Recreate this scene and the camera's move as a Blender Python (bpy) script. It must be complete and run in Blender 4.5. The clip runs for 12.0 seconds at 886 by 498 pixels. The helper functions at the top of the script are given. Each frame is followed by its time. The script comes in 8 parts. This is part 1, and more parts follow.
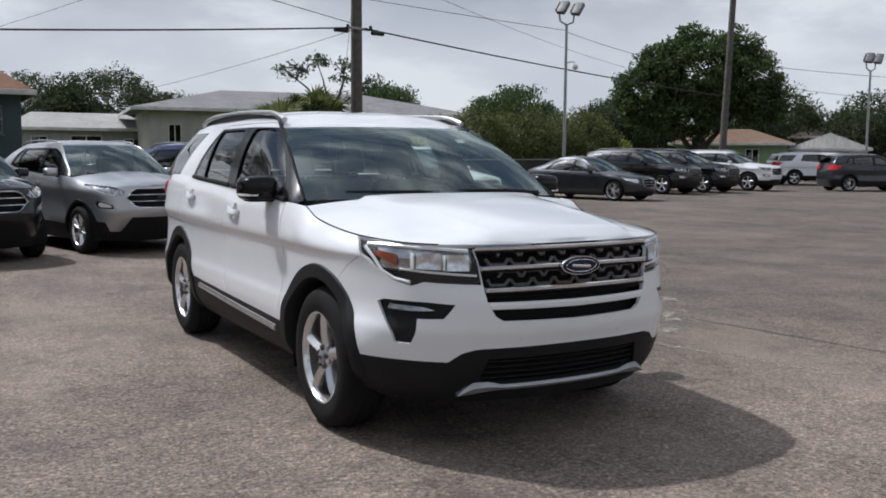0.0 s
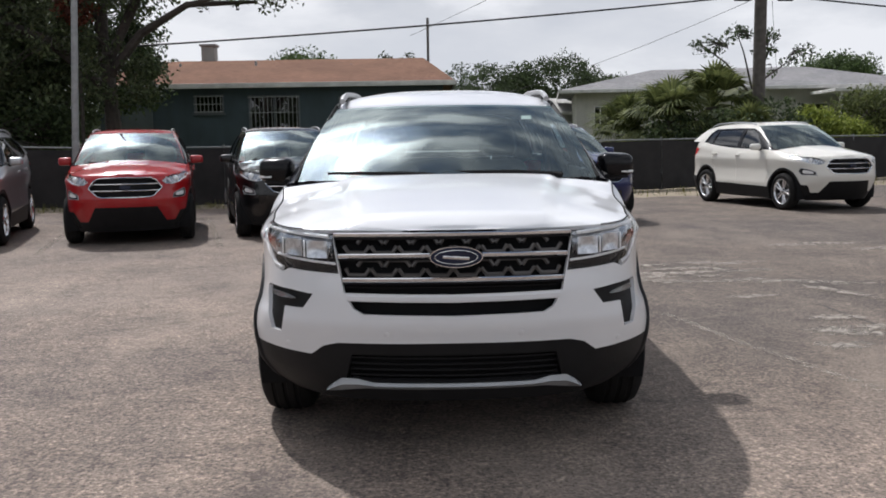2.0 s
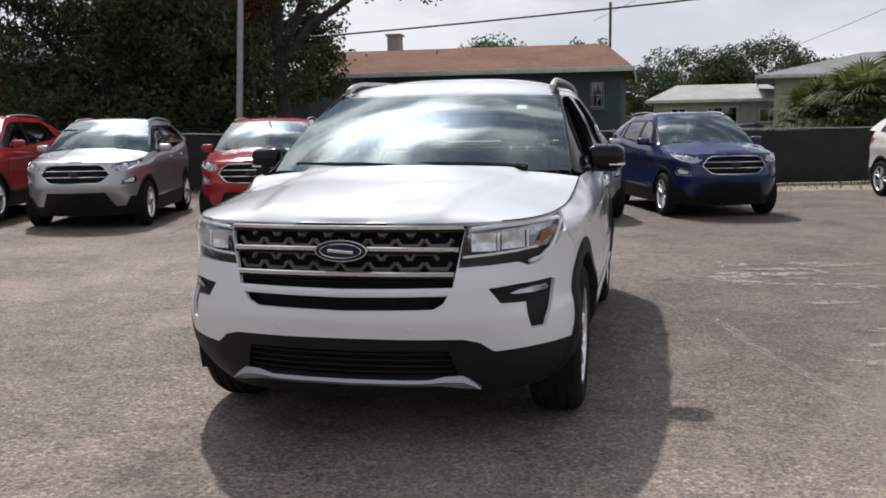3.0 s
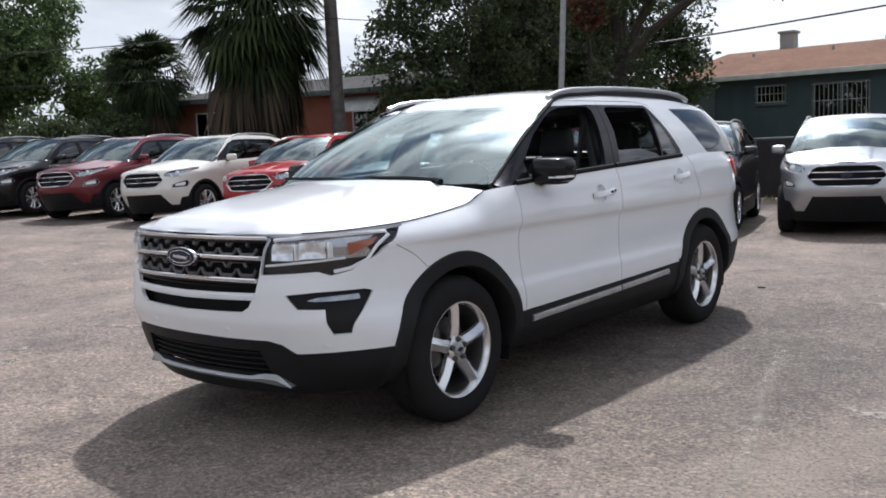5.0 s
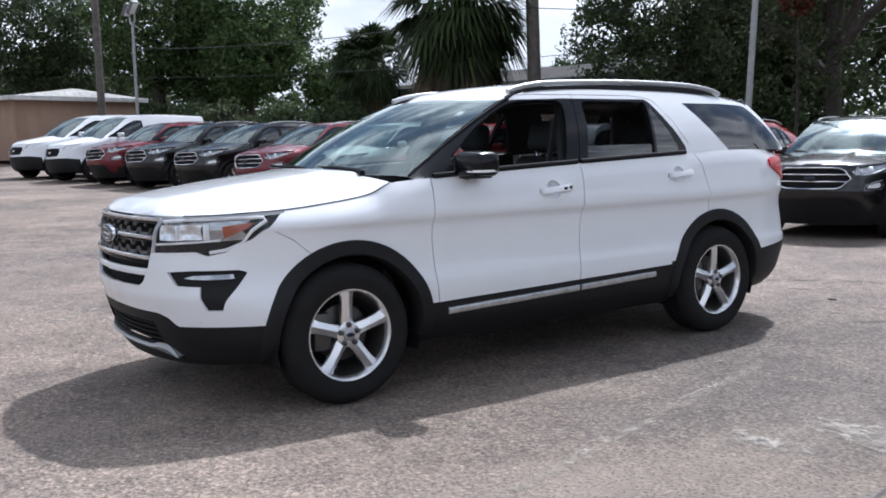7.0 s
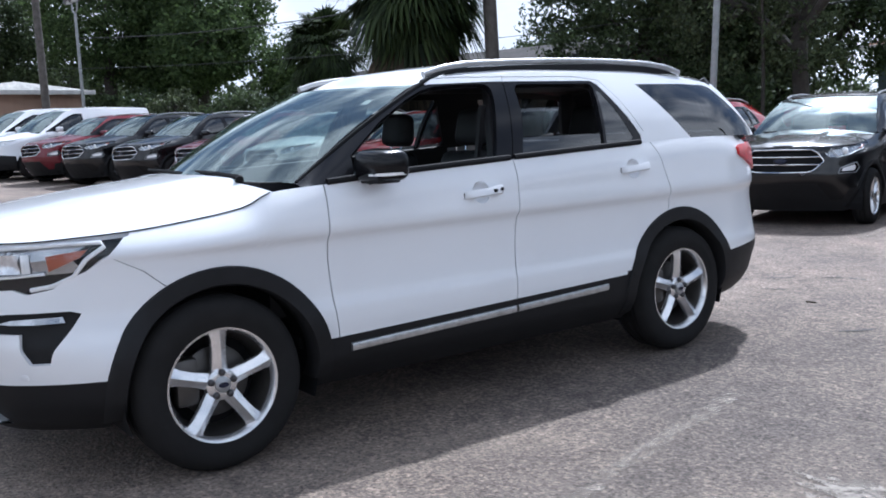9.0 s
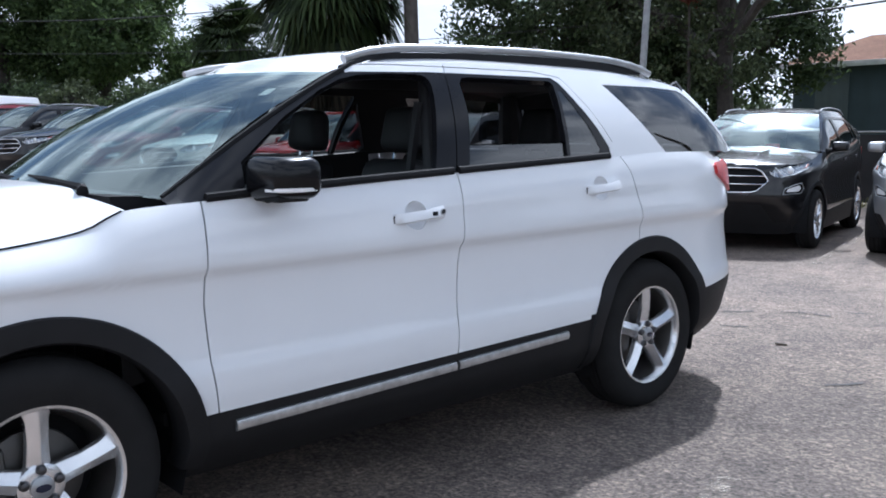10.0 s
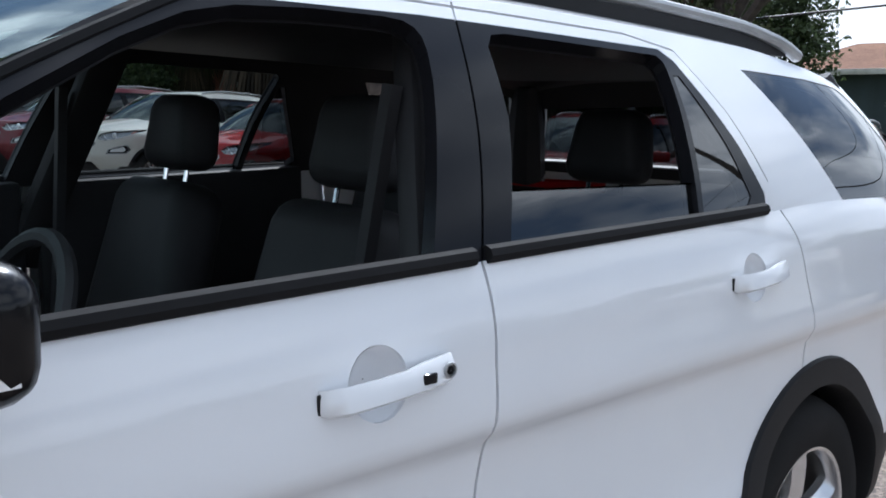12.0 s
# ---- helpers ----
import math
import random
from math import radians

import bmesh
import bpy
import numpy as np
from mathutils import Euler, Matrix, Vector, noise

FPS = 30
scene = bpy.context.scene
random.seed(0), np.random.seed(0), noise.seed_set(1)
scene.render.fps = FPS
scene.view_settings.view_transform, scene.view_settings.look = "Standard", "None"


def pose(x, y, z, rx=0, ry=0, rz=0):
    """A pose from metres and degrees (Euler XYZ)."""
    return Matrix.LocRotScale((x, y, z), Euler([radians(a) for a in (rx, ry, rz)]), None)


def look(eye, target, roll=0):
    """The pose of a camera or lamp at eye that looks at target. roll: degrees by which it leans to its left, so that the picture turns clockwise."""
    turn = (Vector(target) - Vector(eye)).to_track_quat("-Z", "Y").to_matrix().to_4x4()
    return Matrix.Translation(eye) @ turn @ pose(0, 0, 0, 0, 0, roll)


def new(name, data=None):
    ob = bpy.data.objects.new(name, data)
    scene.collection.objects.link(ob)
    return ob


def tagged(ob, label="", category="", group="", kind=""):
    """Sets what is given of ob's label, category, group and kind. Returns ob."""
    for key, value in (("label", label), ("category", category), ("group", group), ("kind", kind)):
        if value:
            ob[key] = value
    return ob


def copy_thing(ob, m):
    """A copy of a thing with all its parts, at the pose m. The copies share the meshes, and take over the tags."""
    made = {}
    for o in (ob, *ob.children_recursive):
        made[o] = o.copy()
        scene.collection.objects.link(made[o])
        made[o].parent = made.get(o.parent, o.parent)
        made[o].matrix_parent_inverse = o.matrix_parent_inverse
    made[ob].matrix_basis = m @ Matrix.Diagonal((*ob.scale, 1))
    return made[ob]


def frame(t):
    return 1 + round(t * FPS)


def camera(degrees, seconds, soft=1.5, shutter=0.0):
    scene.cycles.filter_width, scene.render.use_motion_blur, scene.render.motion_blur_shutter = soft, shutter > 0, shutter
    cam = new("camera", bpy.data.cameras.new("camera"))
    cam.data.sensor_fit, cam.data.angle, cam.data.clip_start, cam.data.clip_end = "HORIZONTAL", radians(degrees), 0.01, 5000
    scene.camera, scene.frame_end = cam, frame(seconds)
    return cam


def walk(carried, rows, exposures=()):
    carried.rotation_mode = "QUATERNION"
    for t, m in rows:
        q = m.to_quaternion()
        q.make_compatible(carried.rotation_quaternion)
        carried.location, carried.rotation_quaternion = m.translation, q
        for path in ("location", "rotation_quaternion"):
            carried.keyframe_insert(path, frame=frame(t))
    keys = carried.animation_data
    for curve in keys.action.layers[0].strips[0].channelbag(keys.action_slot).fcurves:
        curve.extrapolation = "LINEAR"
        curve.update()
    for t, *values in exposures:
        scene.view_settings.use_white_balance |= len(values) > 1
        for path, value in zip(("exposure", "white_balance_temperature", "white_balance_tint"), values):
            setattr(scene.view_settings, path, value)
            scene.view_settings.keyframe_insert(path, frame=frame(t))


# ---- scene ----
cam = camera(51.5, 12.0, soft=1.8)
PATH = [
    (0, (-2.686, -5.793, 1.409), (-1.704, -4.062, 1.206), 0.4),
    (0.5, (-2.019, -5.997, 1.388), (-1.272, -4.156, 1.165), 0.7),
    (1, (-1.368, -6.16, 1.391), (-0.883, -4.233, 1.159), 0.3),
    (1.5, (-0.711, -6.177, 1.379), (-0.455, -4.207, 1.143), -0.2),
    (2, (-0.072, -6.132, 1.387), (-0.056, -4.147, 1.147), -0.9),
    (2.5, (0.588, -6.001, 1.377), (0.37, -4.029, 1.119), -1.1),
    (3, (1.224, -5.894, 1.387), (0.795, -3.958, 1.126), -0.8),
    (3.5, (1.891, -5.667, 1.367), (1.239, -3.795, 1.101), -0.9),
    (3.7, (2.173, -5.613, 1.359), (1.423, -3.779, 1.093), -1.1),
    (5.3, (4.007, -4.655, 1.363), (2.651, -3.199, 1.152), -2.4),
    (5.5, (4.177, -4.511, 1.347), (2.775, -3.101, 1.141), -2.4),
    (6, (4.604, -4.233, 1.339), (3.086, -2.948, 1.133), -1.9),
    (6.5, (4.909, -3.917, 1.344), (3.307, -2.74, 1.122), -1.2),
    (6.7, (5.016, -3.794, 1.331), (3.395, -2.644, 1.109), -1.1),
    (8.5, (4.816, -3.022, 1.353), (3.141, -1.96, 1.096), -1.8),
    (9, (4.413, -2.828, 1.37), (2.811, -1.659, 1.106), -2.5),
    (9.5, (3.977, -2.529, 1.367), (2.442, -1.273, 1.113), -1.5),
    (10, (3.534, -2.227, 1.361), (2.053, -0.908, 1.103), -0.4),
    (10.5, (3.104, -1.877, 1.362), (1.705, -0.476, 1.079), 1.0),
    (11, (2.703, -1.537, 1.386), (1.317, -0.126, 1.09), 1.7),
    (11.5, (2.262, -1.190, 1.399), (0.896, 0.237, 1.092), 1.7),
    (12, (1.898, -0.870, 1.408), (0.482, 0.517, 1.137), 2.0),
]
walk(cam, [(t, look(eye, target, roll)) for t, eye, target, roll in PATH],
     exposures=[(0, -0.25, 5950, 12), (0.5, -0.28, 6000, 12), (1.5, -0.1, 6150, 13), (3.5, 0.0, 6150, 14), (5.5, 0.33, 5850, 13), (6.5, 0.42, 5750, 13), (8.5, 0.55, 5400, 13), (10.0, 0.56, 5400, 12), (11.0, 0.48, 5450, 12), (12.0, 0.64, 5550, 10)])

# ---- light: bright broken cloud, sun from behind the parked row ----
SUN_DIR = Vector((-0.41, 0.73, 1.12)).normalized()
world = bpy.data.worlds.new("sky")
scene.world = world
world.use_nodes = True
wt = world.node_tree
wt.nodes.clear()
w_out = wt.nodes.new("ShaderNodeOutputWorld")
w_bg = wt.nodes.new("ShaderNodeBackground")
w_sky = wt.nodes.new("ShaderNodeTexSky")
w_sky.sky_type = "NISHITA"
w_sky.sun_disc = False
w_sky.sun_elevation = math.asin(SUN_DIR.z)
w_sky.sun_rotation = math.atan2(SUN_DIR.x, SUN_DIR.y)
w_sky.dust_density = 3.0
w_co = wt.nodes.new("ShaderNodeTexCoord")
w_map = wt.nodes.new("ShaderNodeMapping")
w_map.inputs["Scale"].default_value = (1.6, 1.6, 4.5)
w_noise = wt.nodes.new("ShaderNodeTexNoise")
w_noise.inputs["Scale"].default_value = 1.7
w_noise.inputs["Detail"].default_value = 8.0
w_noise.inputs["Roughness"].default_value = 0.55
w_ramp = wt.nodes.new("ShaderNodeValToRGB")
w_els = w_ramp.color_ramp.elements
w_els.new(0.5)
for w_e, w_pos, w_col in zip(w_els, (0.38, 0.47, 0.56), ((1.2, 1.7, 2.6, 1), (3.6, 3.9, 4.4, 1), (9.3, 9.3, 9.3, 1))):
    w_e.position, w_e.color = w_pos, w_col
w_mix = wt.nodes.new("ShaderNodeMix")
w_mix.data_type = "RGBA"
w_mix.inputs[0].default_value = 0.93
# white haze towards the horizon
w_sep = wt.nodes.new("ShaderNodeSeparateXYZ")
w_low = wt.nodes.new("ShaderNodeMapRange")
w_low.interpolation_type = "SMOOTHSTEP"
w_low.inputs["From Min"].default_value = 0.09
w_low.inputs["From Max"].default_value = 0.27
w_low.inputs["To Min"].default_value = 0.74
w_low.inputs["To Max"].default_value = 0.0
w_haze = wt.nodes.new("ShaderNodeMix")
w_haze.data_type = "RGBA"
w_haze.inputs[7].default_value = (8.7, 8.8, 9.0, 1)
wt.links.new(w_co.outputs["Generated"], w_sep.inputs[0])
wt.links.new(w_sep.outputs[2], w_low.inputs["Value"])
wt.links.new(w_low.outputs[0], w_haze.inputs[0])
wt.links.new(w_mix.outputs[2], w_haze.inputs[6])
wt.links.new(w_co.outputs["Generated"], w_map.inputs["Vector"])
wt.links.new(w_map.outputs["Vector"], w_noise.inputs["Vector"])
wt.links.new(w_noise.outputs["Fac"], w_ramp.inputs["Fac"])
wt.links.new(w_sky.outputs["Color"], w_mix.inputs[6])
wt.links.new(w_ramp.outputs["Color"], w_mix.inputs[7])
# thin cloud brightens towards the sun, with a small glaring core
w_dot = wt.nodes.new("ShaderNodeVectorMath")
w_dot.operation = "DOT_PRODUCT"
w_dot.inputs[1].default_value = SUN_DIR
w_veil = wt.nodes.new("ShaderNodeValToRGB")
w_ves = w_veil.color_ramp.elements
for w_k in range(3):
    w_ves.new(0.5)
for w_e, w_pos, w_val in zip(w_ves, (0.70, 0.88, 0.962, 0.985, 1.0), (1.0, 1.25, 2.0, 6.0, 16.0)):
    w_e.position, w_e.color = w_pos, (w_val, w_val, w_val * 0.97, 1)
w_sun = wt.nodes.new("ShaderNodeMix")
w_sun.data_type = "RGBA"
w_sun.blend_type = "MULTIPLY"
w_sun.inputs[0].default_value = 1.0
wt.links.new(w_co.outputs["Generated"], w_dot.inputs[0])
wt.links.new(w_dot.outputs["Value"], w_veil.inputs["Fac"])
wt.links.new(w_veil.outputs["Color"], w_sun.inputs[7])
wt.links.new(w_haze.outputs[2], w_sun.inputs[6])
wt.links.new(w_sun.outputs[2], w_bg.inputs["Color"])
w_bg.inputs["Strength"].default_value = 0.1
wt.links.new(w_bg.outputs["Background"], w_out.inputs["Surface"])
sun_data = bpy.data.lights.new("sun", "SUN")
sun_data.energy = 3.6
sun_data.angle = radians(1.2)
sun_data.color = (1.0, 0.95, 0.87)
sun = new("sun", sun_data)
sun.matrix_world = look(SUN_DIR * 60, (0, 0, 0))


# ---- materials ----
def shader(name):
    m = bpy.data.materials.new(name)
    m.use_nodes = True
    nt = m.node_tree
    return m, nt, nt.nodes["Principled BSDF"]


def noise_node(nt, scale, detail=4.0, rough=0.55, coord="Object", stretch=None):
    tc = nt.nodes.new("ShaderNodeTexCoord")
    no = nt.nodes.new("ShaderNodeTexNoise")
    no.inputs["Scale"].default_value = scale
    no.inputs["Detail"].default_value = detail
    no.inputs["Roughness"].default_value = rough
    src = tc.outputs[coord]
    if stretch:
        mp = nt.nodes.new("ShaderNodeMapping")
        mp.inputs["Scale"].default_value = stretch
        nt.links.new(src, mp.inputs["Vector"])
        src = mp.outputs["Vector"]
    nt.links.new(src, no.inputs["Vector"])
    return no


def ramp_node(nt, src, stops):
    r = nt.nodes.new("ShaderNodeValToRGB")
    els = r.color_ramp.elements
    while len(els) < len(stops):
        els.new(0.5)
    for e, (pos, col) in zip(els, stops):
        e.position = pos
        e.color = (*col, 1)
    nt.links.new(src, r.inputs["Fac"])
    return r


def bump_node(nt, bsdf, src, strength, dist=0.01):
    b = nt.nodes.new("ShaderNodeBump")
    b.inputs["Strength"].default_value = strength
    b.inputs["Distance"].default_value = dist
    nt.links.new(src, b.inputs["Height"])
    nt.links.new(b.outputs["Normal"], bsdf.inputs["Normal"])
    return b


def mix_rgb(nt, fac, a, b, blend="MIX"):
    m = nt.nodes.new("ShaderNodeMix")
    m.data_type = "RGBA"
    m.blend_type = blend
    for sock, v in ((m.inputs[0], fac), (m.inputs[6], a), (m.inputs[7], b)):
        if isinstance(v, (int, float)):
            sock.default_value = v
        elif isinstance(v, tuple):
            sock.default_value = (*v, 1)
        else:
            nt.links.new(v, sock)
    return m.outputs[2]


def plain(name, col, rough=0.5, metal=0.0, coat=0.0, var=0.12, scale=9.0, bump=0.0, bscale=200.0, spec=0.5):
    m, nt, b = shader(name)
    n = noise_node(nt, scale)
    lo = tuple(max(0.0, c * (1 - var)) for c in col)
    hi = tuple(min(1.0, c * (1 + var)) for c in col)
    r = ramp_node(nt, n.outputs["Fac"], [(0.3, lo), (0.7, hi)])
    nt.links.new(r.outputs["Color"], b.inputs["Base Color"])
    b.inputs["Roughness"].default_value = rough
    b.inputs["Metallic"].default_value = metal
    b.inputs["Coat Weight"].default_value = coat
    b.inputs["Coat Roughness"].default_value = 0.04
    b.inputs["Specular IOR Level"].default_value = spec
    if bump:
        bump_node(nt, b, noise_node(nt, bscale).outputs["Fac"], bump, 0.002)
    return m


def car_paint(name, col, metal=0.0, rough=0.35):
    """Clear-coated paint with faint dust and waviness."""
    m, nt, b = shader(name)
    dust = noise_node(nt, 3.0, 6.0)
    r = ramp_node(nt, dust.outputs["Fac"], [(0.35, col), (0.75, tuple(c * 0.95 + min(0.02, 0.10 * max(col) + 0.003) for c in col))])
    nt.links.new(r.outputs["Color"], b.inputs["Base Color"])
    b.inputs["Roughness"].default_value = rough
    b.inputs["Metallic"].default_value = metal
    b.inputs["Coat Weight"].default_value = 1.0
    b.inputs["Specular IOR Level"].default_value = 0.1
    b.inputs["Coat Roughness"].default_value = 0.05
    b.inputs["Coat IOR"].default_value = 1.48
    bump_node(nt, b, noise_node(nt, 2.2, 2.0).outputs["Fac"], 0.03, 0.02)
    return m


def glass(name, tint, rough=0.0, gloss=(1.0, 1.0, 1.0), ior=1.9, dust=0.0):
    """A thin sheet of glass: clear or tinted, with a Fresnel reflection."""
    m = bpy.data.materials.new(name)
    m.use_nodes = True
    nt = m.node_tree
    nt.nodes.clear()
    out = nt.nodes.new("ShaderNodeOutputMaterial")
    mix = nt.nodes.new("ShaderNodeMixShader")
    tr = nt.nodes.new("ShaderNodeBsdfTransparent")
    gl = nt.nodes.new("ShaderNodeBsdfGlossy")
    lw = nt.nodes.new("ShaderNodeLayerWeight")
    lw.inputs["Blend"].default_value = 0.5
    pw = nt.nodes.new("ShaderNodeMath")
    pw.operation = "POWER"
    pw.inputs[1].default_value = 4.6
    nt.links.new(lw.outputs["Facing"], pw.inputs[0])
    fr = nt.nodes.new("ShaderNodeMapRange")
    fr.inputs["To Min"].default_value = ((ior - 1) / (ior + 1)) ** 2
    fr.inputs["To Max"].default_value = 1.0
    nt.links.new(pw.outputs[0], fr.inputs["Value"])
    tr.inputs["Color"].default_value = (*tint, 1)
    gl.inputs["Color"].default_value = (*gloss, 1)
    gl.inputs["Roughness"].default_value = rough
    nt.links.new(fr.outputs[0], mix.inputs[0])
    nt.links.new(tr.outputs[0], mix.inputs[1])
    nt.links.new(gl.outputs[0], mix.inputs[2])
    last = mix
    if dust:
        last = nt.nodes.new("ShaderNodeMixShader")
        df = nt.nodes.new("ShaderNodeBsdfDiffuse")
        df.inputs["Color"].default_value = (0.62, 0.66, 0.64, 1)
        film = noise_node(nt, 3.0, 5.0, 0.6)
        amount = nt.nodes.new("ShaderNodeMapRange")
        amount.inputs["From Min"].default_value = 0.3
        amount.inputs["From Max"].default_value = 0.75
        amount.inputs["To Min"].default_value = dust * 0.3
        amount.inputs["To Max"].default_value = dust * 1.6
        nt.links.new(film.outputs["Fac"], amount.inputs["Value"])
        nt.links.new(amount.outputs[0], last.inputs[0])
        nt.links.new(mix.outputs[0], last.inputs[1])
        nt.links.new(df.outputs[0], last.inputs[2])
    nt.links.new(last.outputs[0], out.inputs["Surface"])
    return m


WHITE = car_paint("white_paint", (0.77, 0.78, 0.80))
PEARL = car_paint("pearl_white_paint", (0.74, 0.72, 0.66))
RED = car_paint("red_paint", (0.33, 0.006, 0.009), 0.0)
RUBY = car_paint("ruby_paint", (0.13, 0.006, 0.014), 0.3)
NAVY = car_paint("blue_paint", (0.004, 0.012, 0.085), 0.15)
BLACKP = car_paint("black_paint", (0.004, 0.004, 0.005), 0.0)
SILVER = car_paint("silver_paint", (0.46, 0.47, 0.49), 0.75)
GREYP = car_paint("dark_grey_paint", (0.035, 0.038, 0.045), 0.5)
CLAD = plain("black_plastic", (0.0125, 0.0125, 0.0135), 0.55, spec=0.2, bump=0.2, bscale=400)
GLOSSK = plain("gloss_black_trim", (0.010, 0.010, 0.012), 0.16, coat=0.0, spec=0.2)
MATTEK = plain("matte_black", (0.008, 0.008, 0.009), 0.8, spec=0.2)
RUBBER = plain("tyre_rubber", (0.017, 0.0165, 0.0165), 0.85, spec=0.12, bump=0.3, bscale=120)
CHROME = plain("chrome", (0.75, 0.76, 0.78), 0.10, 1.0, var=0.04)
ALLOY = plain("painted_alloy", (0.74, 0.74, 0.75), 0.24, 0.85, coat=0.3, var=0.05)
NUTSTEEL = plain("dark_steel", (0.09, 0.09, 0.095), 0.3, 0.8)
# brake steel, also used where the rim barrel lies in shade
BRAKE_SHADE = plain("brake_steel", (0.10, 0.095, 0.09), 0.45, 0.8)
SATIN = plain("satin_silver_trim", (0.36, 0.37, 0.38), 0.35, 0.6)
LEATHER = plain("black_leather", (0.024, 0.0235, 0.025), 0.55, spec=0.3, bump=0.3, bscale=300)
LAMPSILVER = plain("lamp_reflector", (0.92, 0.93, 0.94), 0.24, 0.2, var=0.1, scale=30)
AMBER = plain("amber_lens", (0.30, 0.055, 0.016), 0.2, coat=0.8)
REDLENS = plain("red_lens", (0.50, 0.006, 0.008), 0.3, coat=0.1, var=0.25, scale=25)
WSGLASS = glass("windscreen_glass", (0.66, 0.80, 0.78), 0.03, (0.88, 1.0, 0.99), ior=2.3, dust=0.010)
SIDEGLASS = glass("side_glass", (0.50, 0.56, 0.56))
REARGLASS = glass("rear_side_glass", (0.34, 0.37, 0.37))
TINT = glass("privacy_glass", (0.07, 0.075, 0.08))
LENS = glass("lamp_lens", (0.95, 0.96, 0.97), 0.02, ior=1.5)
REFLECT = plain("lamp_bowl_chrome", (0.72, 0.73, 0.75), 0.28, 0.9, var=0.25, scale=40)
STRIPCHROME = plain("brushed_strip", (0.52, 0.53, 0.54), 0.28, 0.85, var=0.2, scale=30)
BEZEL = plain("lamp_bezel_chrome", (0.42, 0.43, 0.45), 0.22, 0.85, var=0.25, scale=24)
EMBLEM = plain("emblem_dark_blue", (0.006, 0.010, 0.030), 0.25)
GRILLEMESH = plain("bronze_grey_mesh", (0.105, 0.098, 0.094), 0.4, 0.5)
RAILGREY = plain("grey_rail", (0.40, 0.405, 0.41), 0.38, 0.6)
MIRRORK = plain("satin_black_shell", (0.005, 0.005, 0.006), 0.16, spec=0.28)
PILLARK = plain("satin_black_pillar", (0.006, 0.006, 0.007), 0.45, spec=0.08)


from mathutils.bvhtree import BVHTree

# ---- mesh helpers ----
def link_mesh(name, verts, faces, mat, parent=None, label="", normals=None, smooth=True):
    me = bpy.data.meshes.new(name)
    me.from_pydata([tuple(v) for v in verts], [], faces)
    me.polygons.foreach_set("use_smooth", [smooth] * len(me.polygons))
    me.update()
    if normals is not None and len(me.vertices) == len(normals):
        me.normals_split_custom_set_from_vertices([tuple(n) for n in normals])
    if mat:
        me.materials.append(mat)
    ob = new(name, me)
    if parent:
        ob.parent = parent
    if label:
        ob["label"] = label
    return ob


def part(name, bm, mat, parent=None, label="", smooth=True, angle=35):
    """Link a bmesh as one object under a thing or a part; edges sharper than the angle stay sharp."""
    me = bpy.data.meshes.new(name)
    bmesh.ops.recalc_face_normals(bm, faces=bm.faces)
    lim = radians(angle)
    for f in bm.faces:
        f.smooth = smooth
    for e in bm.edges:
        if len(e.link_faces) == 2 and e.calc_face_angle(0) > lim:
            e.smooth = False
    bm.to_mesh(me)
    bm.free()
    if mat:
        me.materials.append(mat)
    ob = new(name, me)
    if parent:
        ob.parent = parent
    if label:
        ob["label"] = label
    return ob


def empty(name, m=None):
    ob = new(name)
    ob.empty_display_size = 0.2
    if m is not None:
        ob.matrix_world = m
    return ob


def add_box(bm, size, m=None, bevel=0.0, segs=2):
    r = bmesh.ops.create_cube(bm, size=1.0)
    vs = r["verts"]
    bmesh.ops.scale(bm, vec=size, verts=vs)
    if bevel:
        es = list({e for v in vs for e in v.link_edges})
        rb = bmesh.ops.bevel(bm, geom=es, offset=bevel, segments=segs, affect="EDGES", profile=0.5)
        vs = list({v for f in rb["faces"] for v in f.verts} | {v for v in vs if v.is_valid})
    if m is not None:
        bmesh.ops.transform(bm, matrix=m, verts=vs)
    return vs


def box_bm(size, m=None, bevel=0.0, segs=2):
    bm = bmesh.new()
    add_box(bm, size, m, bevel, segs)
    return bm


def add_cyl(bm, r1, r2, h, m=None, n=20, caps=True):
    r = bmesh.ops.create_cone(bm, cap_ends=caps, segments=n, radius1=r1, radius2=r2, depth=h)
    if m is not None:
        bmesh.ops.transform(bm, matrix=m, verts=r["verts"])
    return r["verts"]


def cyl_bm(r1, r2, h, m=None, n=20):
    bm = bmesh.new()
    add_cyl(bm, r1, r2, h, m, n)
    return bm


def add_tube(bm, pts, radii, n=8, caps=True):
    """A tube along points, with a radius at each."""
    pts = [Vector(p) for p in pts]
    if isinstance(radii, (int, float)):
        radii = [radii] * len(pts)
    rings, side = [], None
    for i, p in enumerate(pts):
        d = (pts[min(i + 1, len(pts) - 1)] - pts[max(i - 1, 0)]).normalized()
        if side is None:
            side = d.orthogonal().normalized()
        side = (side - d * side.dot(d)).normalized()
        up = d.cross(side)
        rings.append([bm.verts.new(p + radii[i] * (math.cos(a) * side + math.sin(a) * up)) for a in (2 * math.pi * k / n for k in range(n))])
    for a, b in zip(rings, rings[1:]):
        for k in range(n):
            bm.faces.new((a[k], a[(k + 1) % n], b[(k + 1) % n], b[k]))
    if caps:
        bm.faces.new(rings[0][::-1])
        bm.faces.new(rings[-1])
    return rings


def tube_bm(pts, radii, n=8):
    bm = bmesh.new()
    add_tube(bm, pts, radii, n)
    return bm


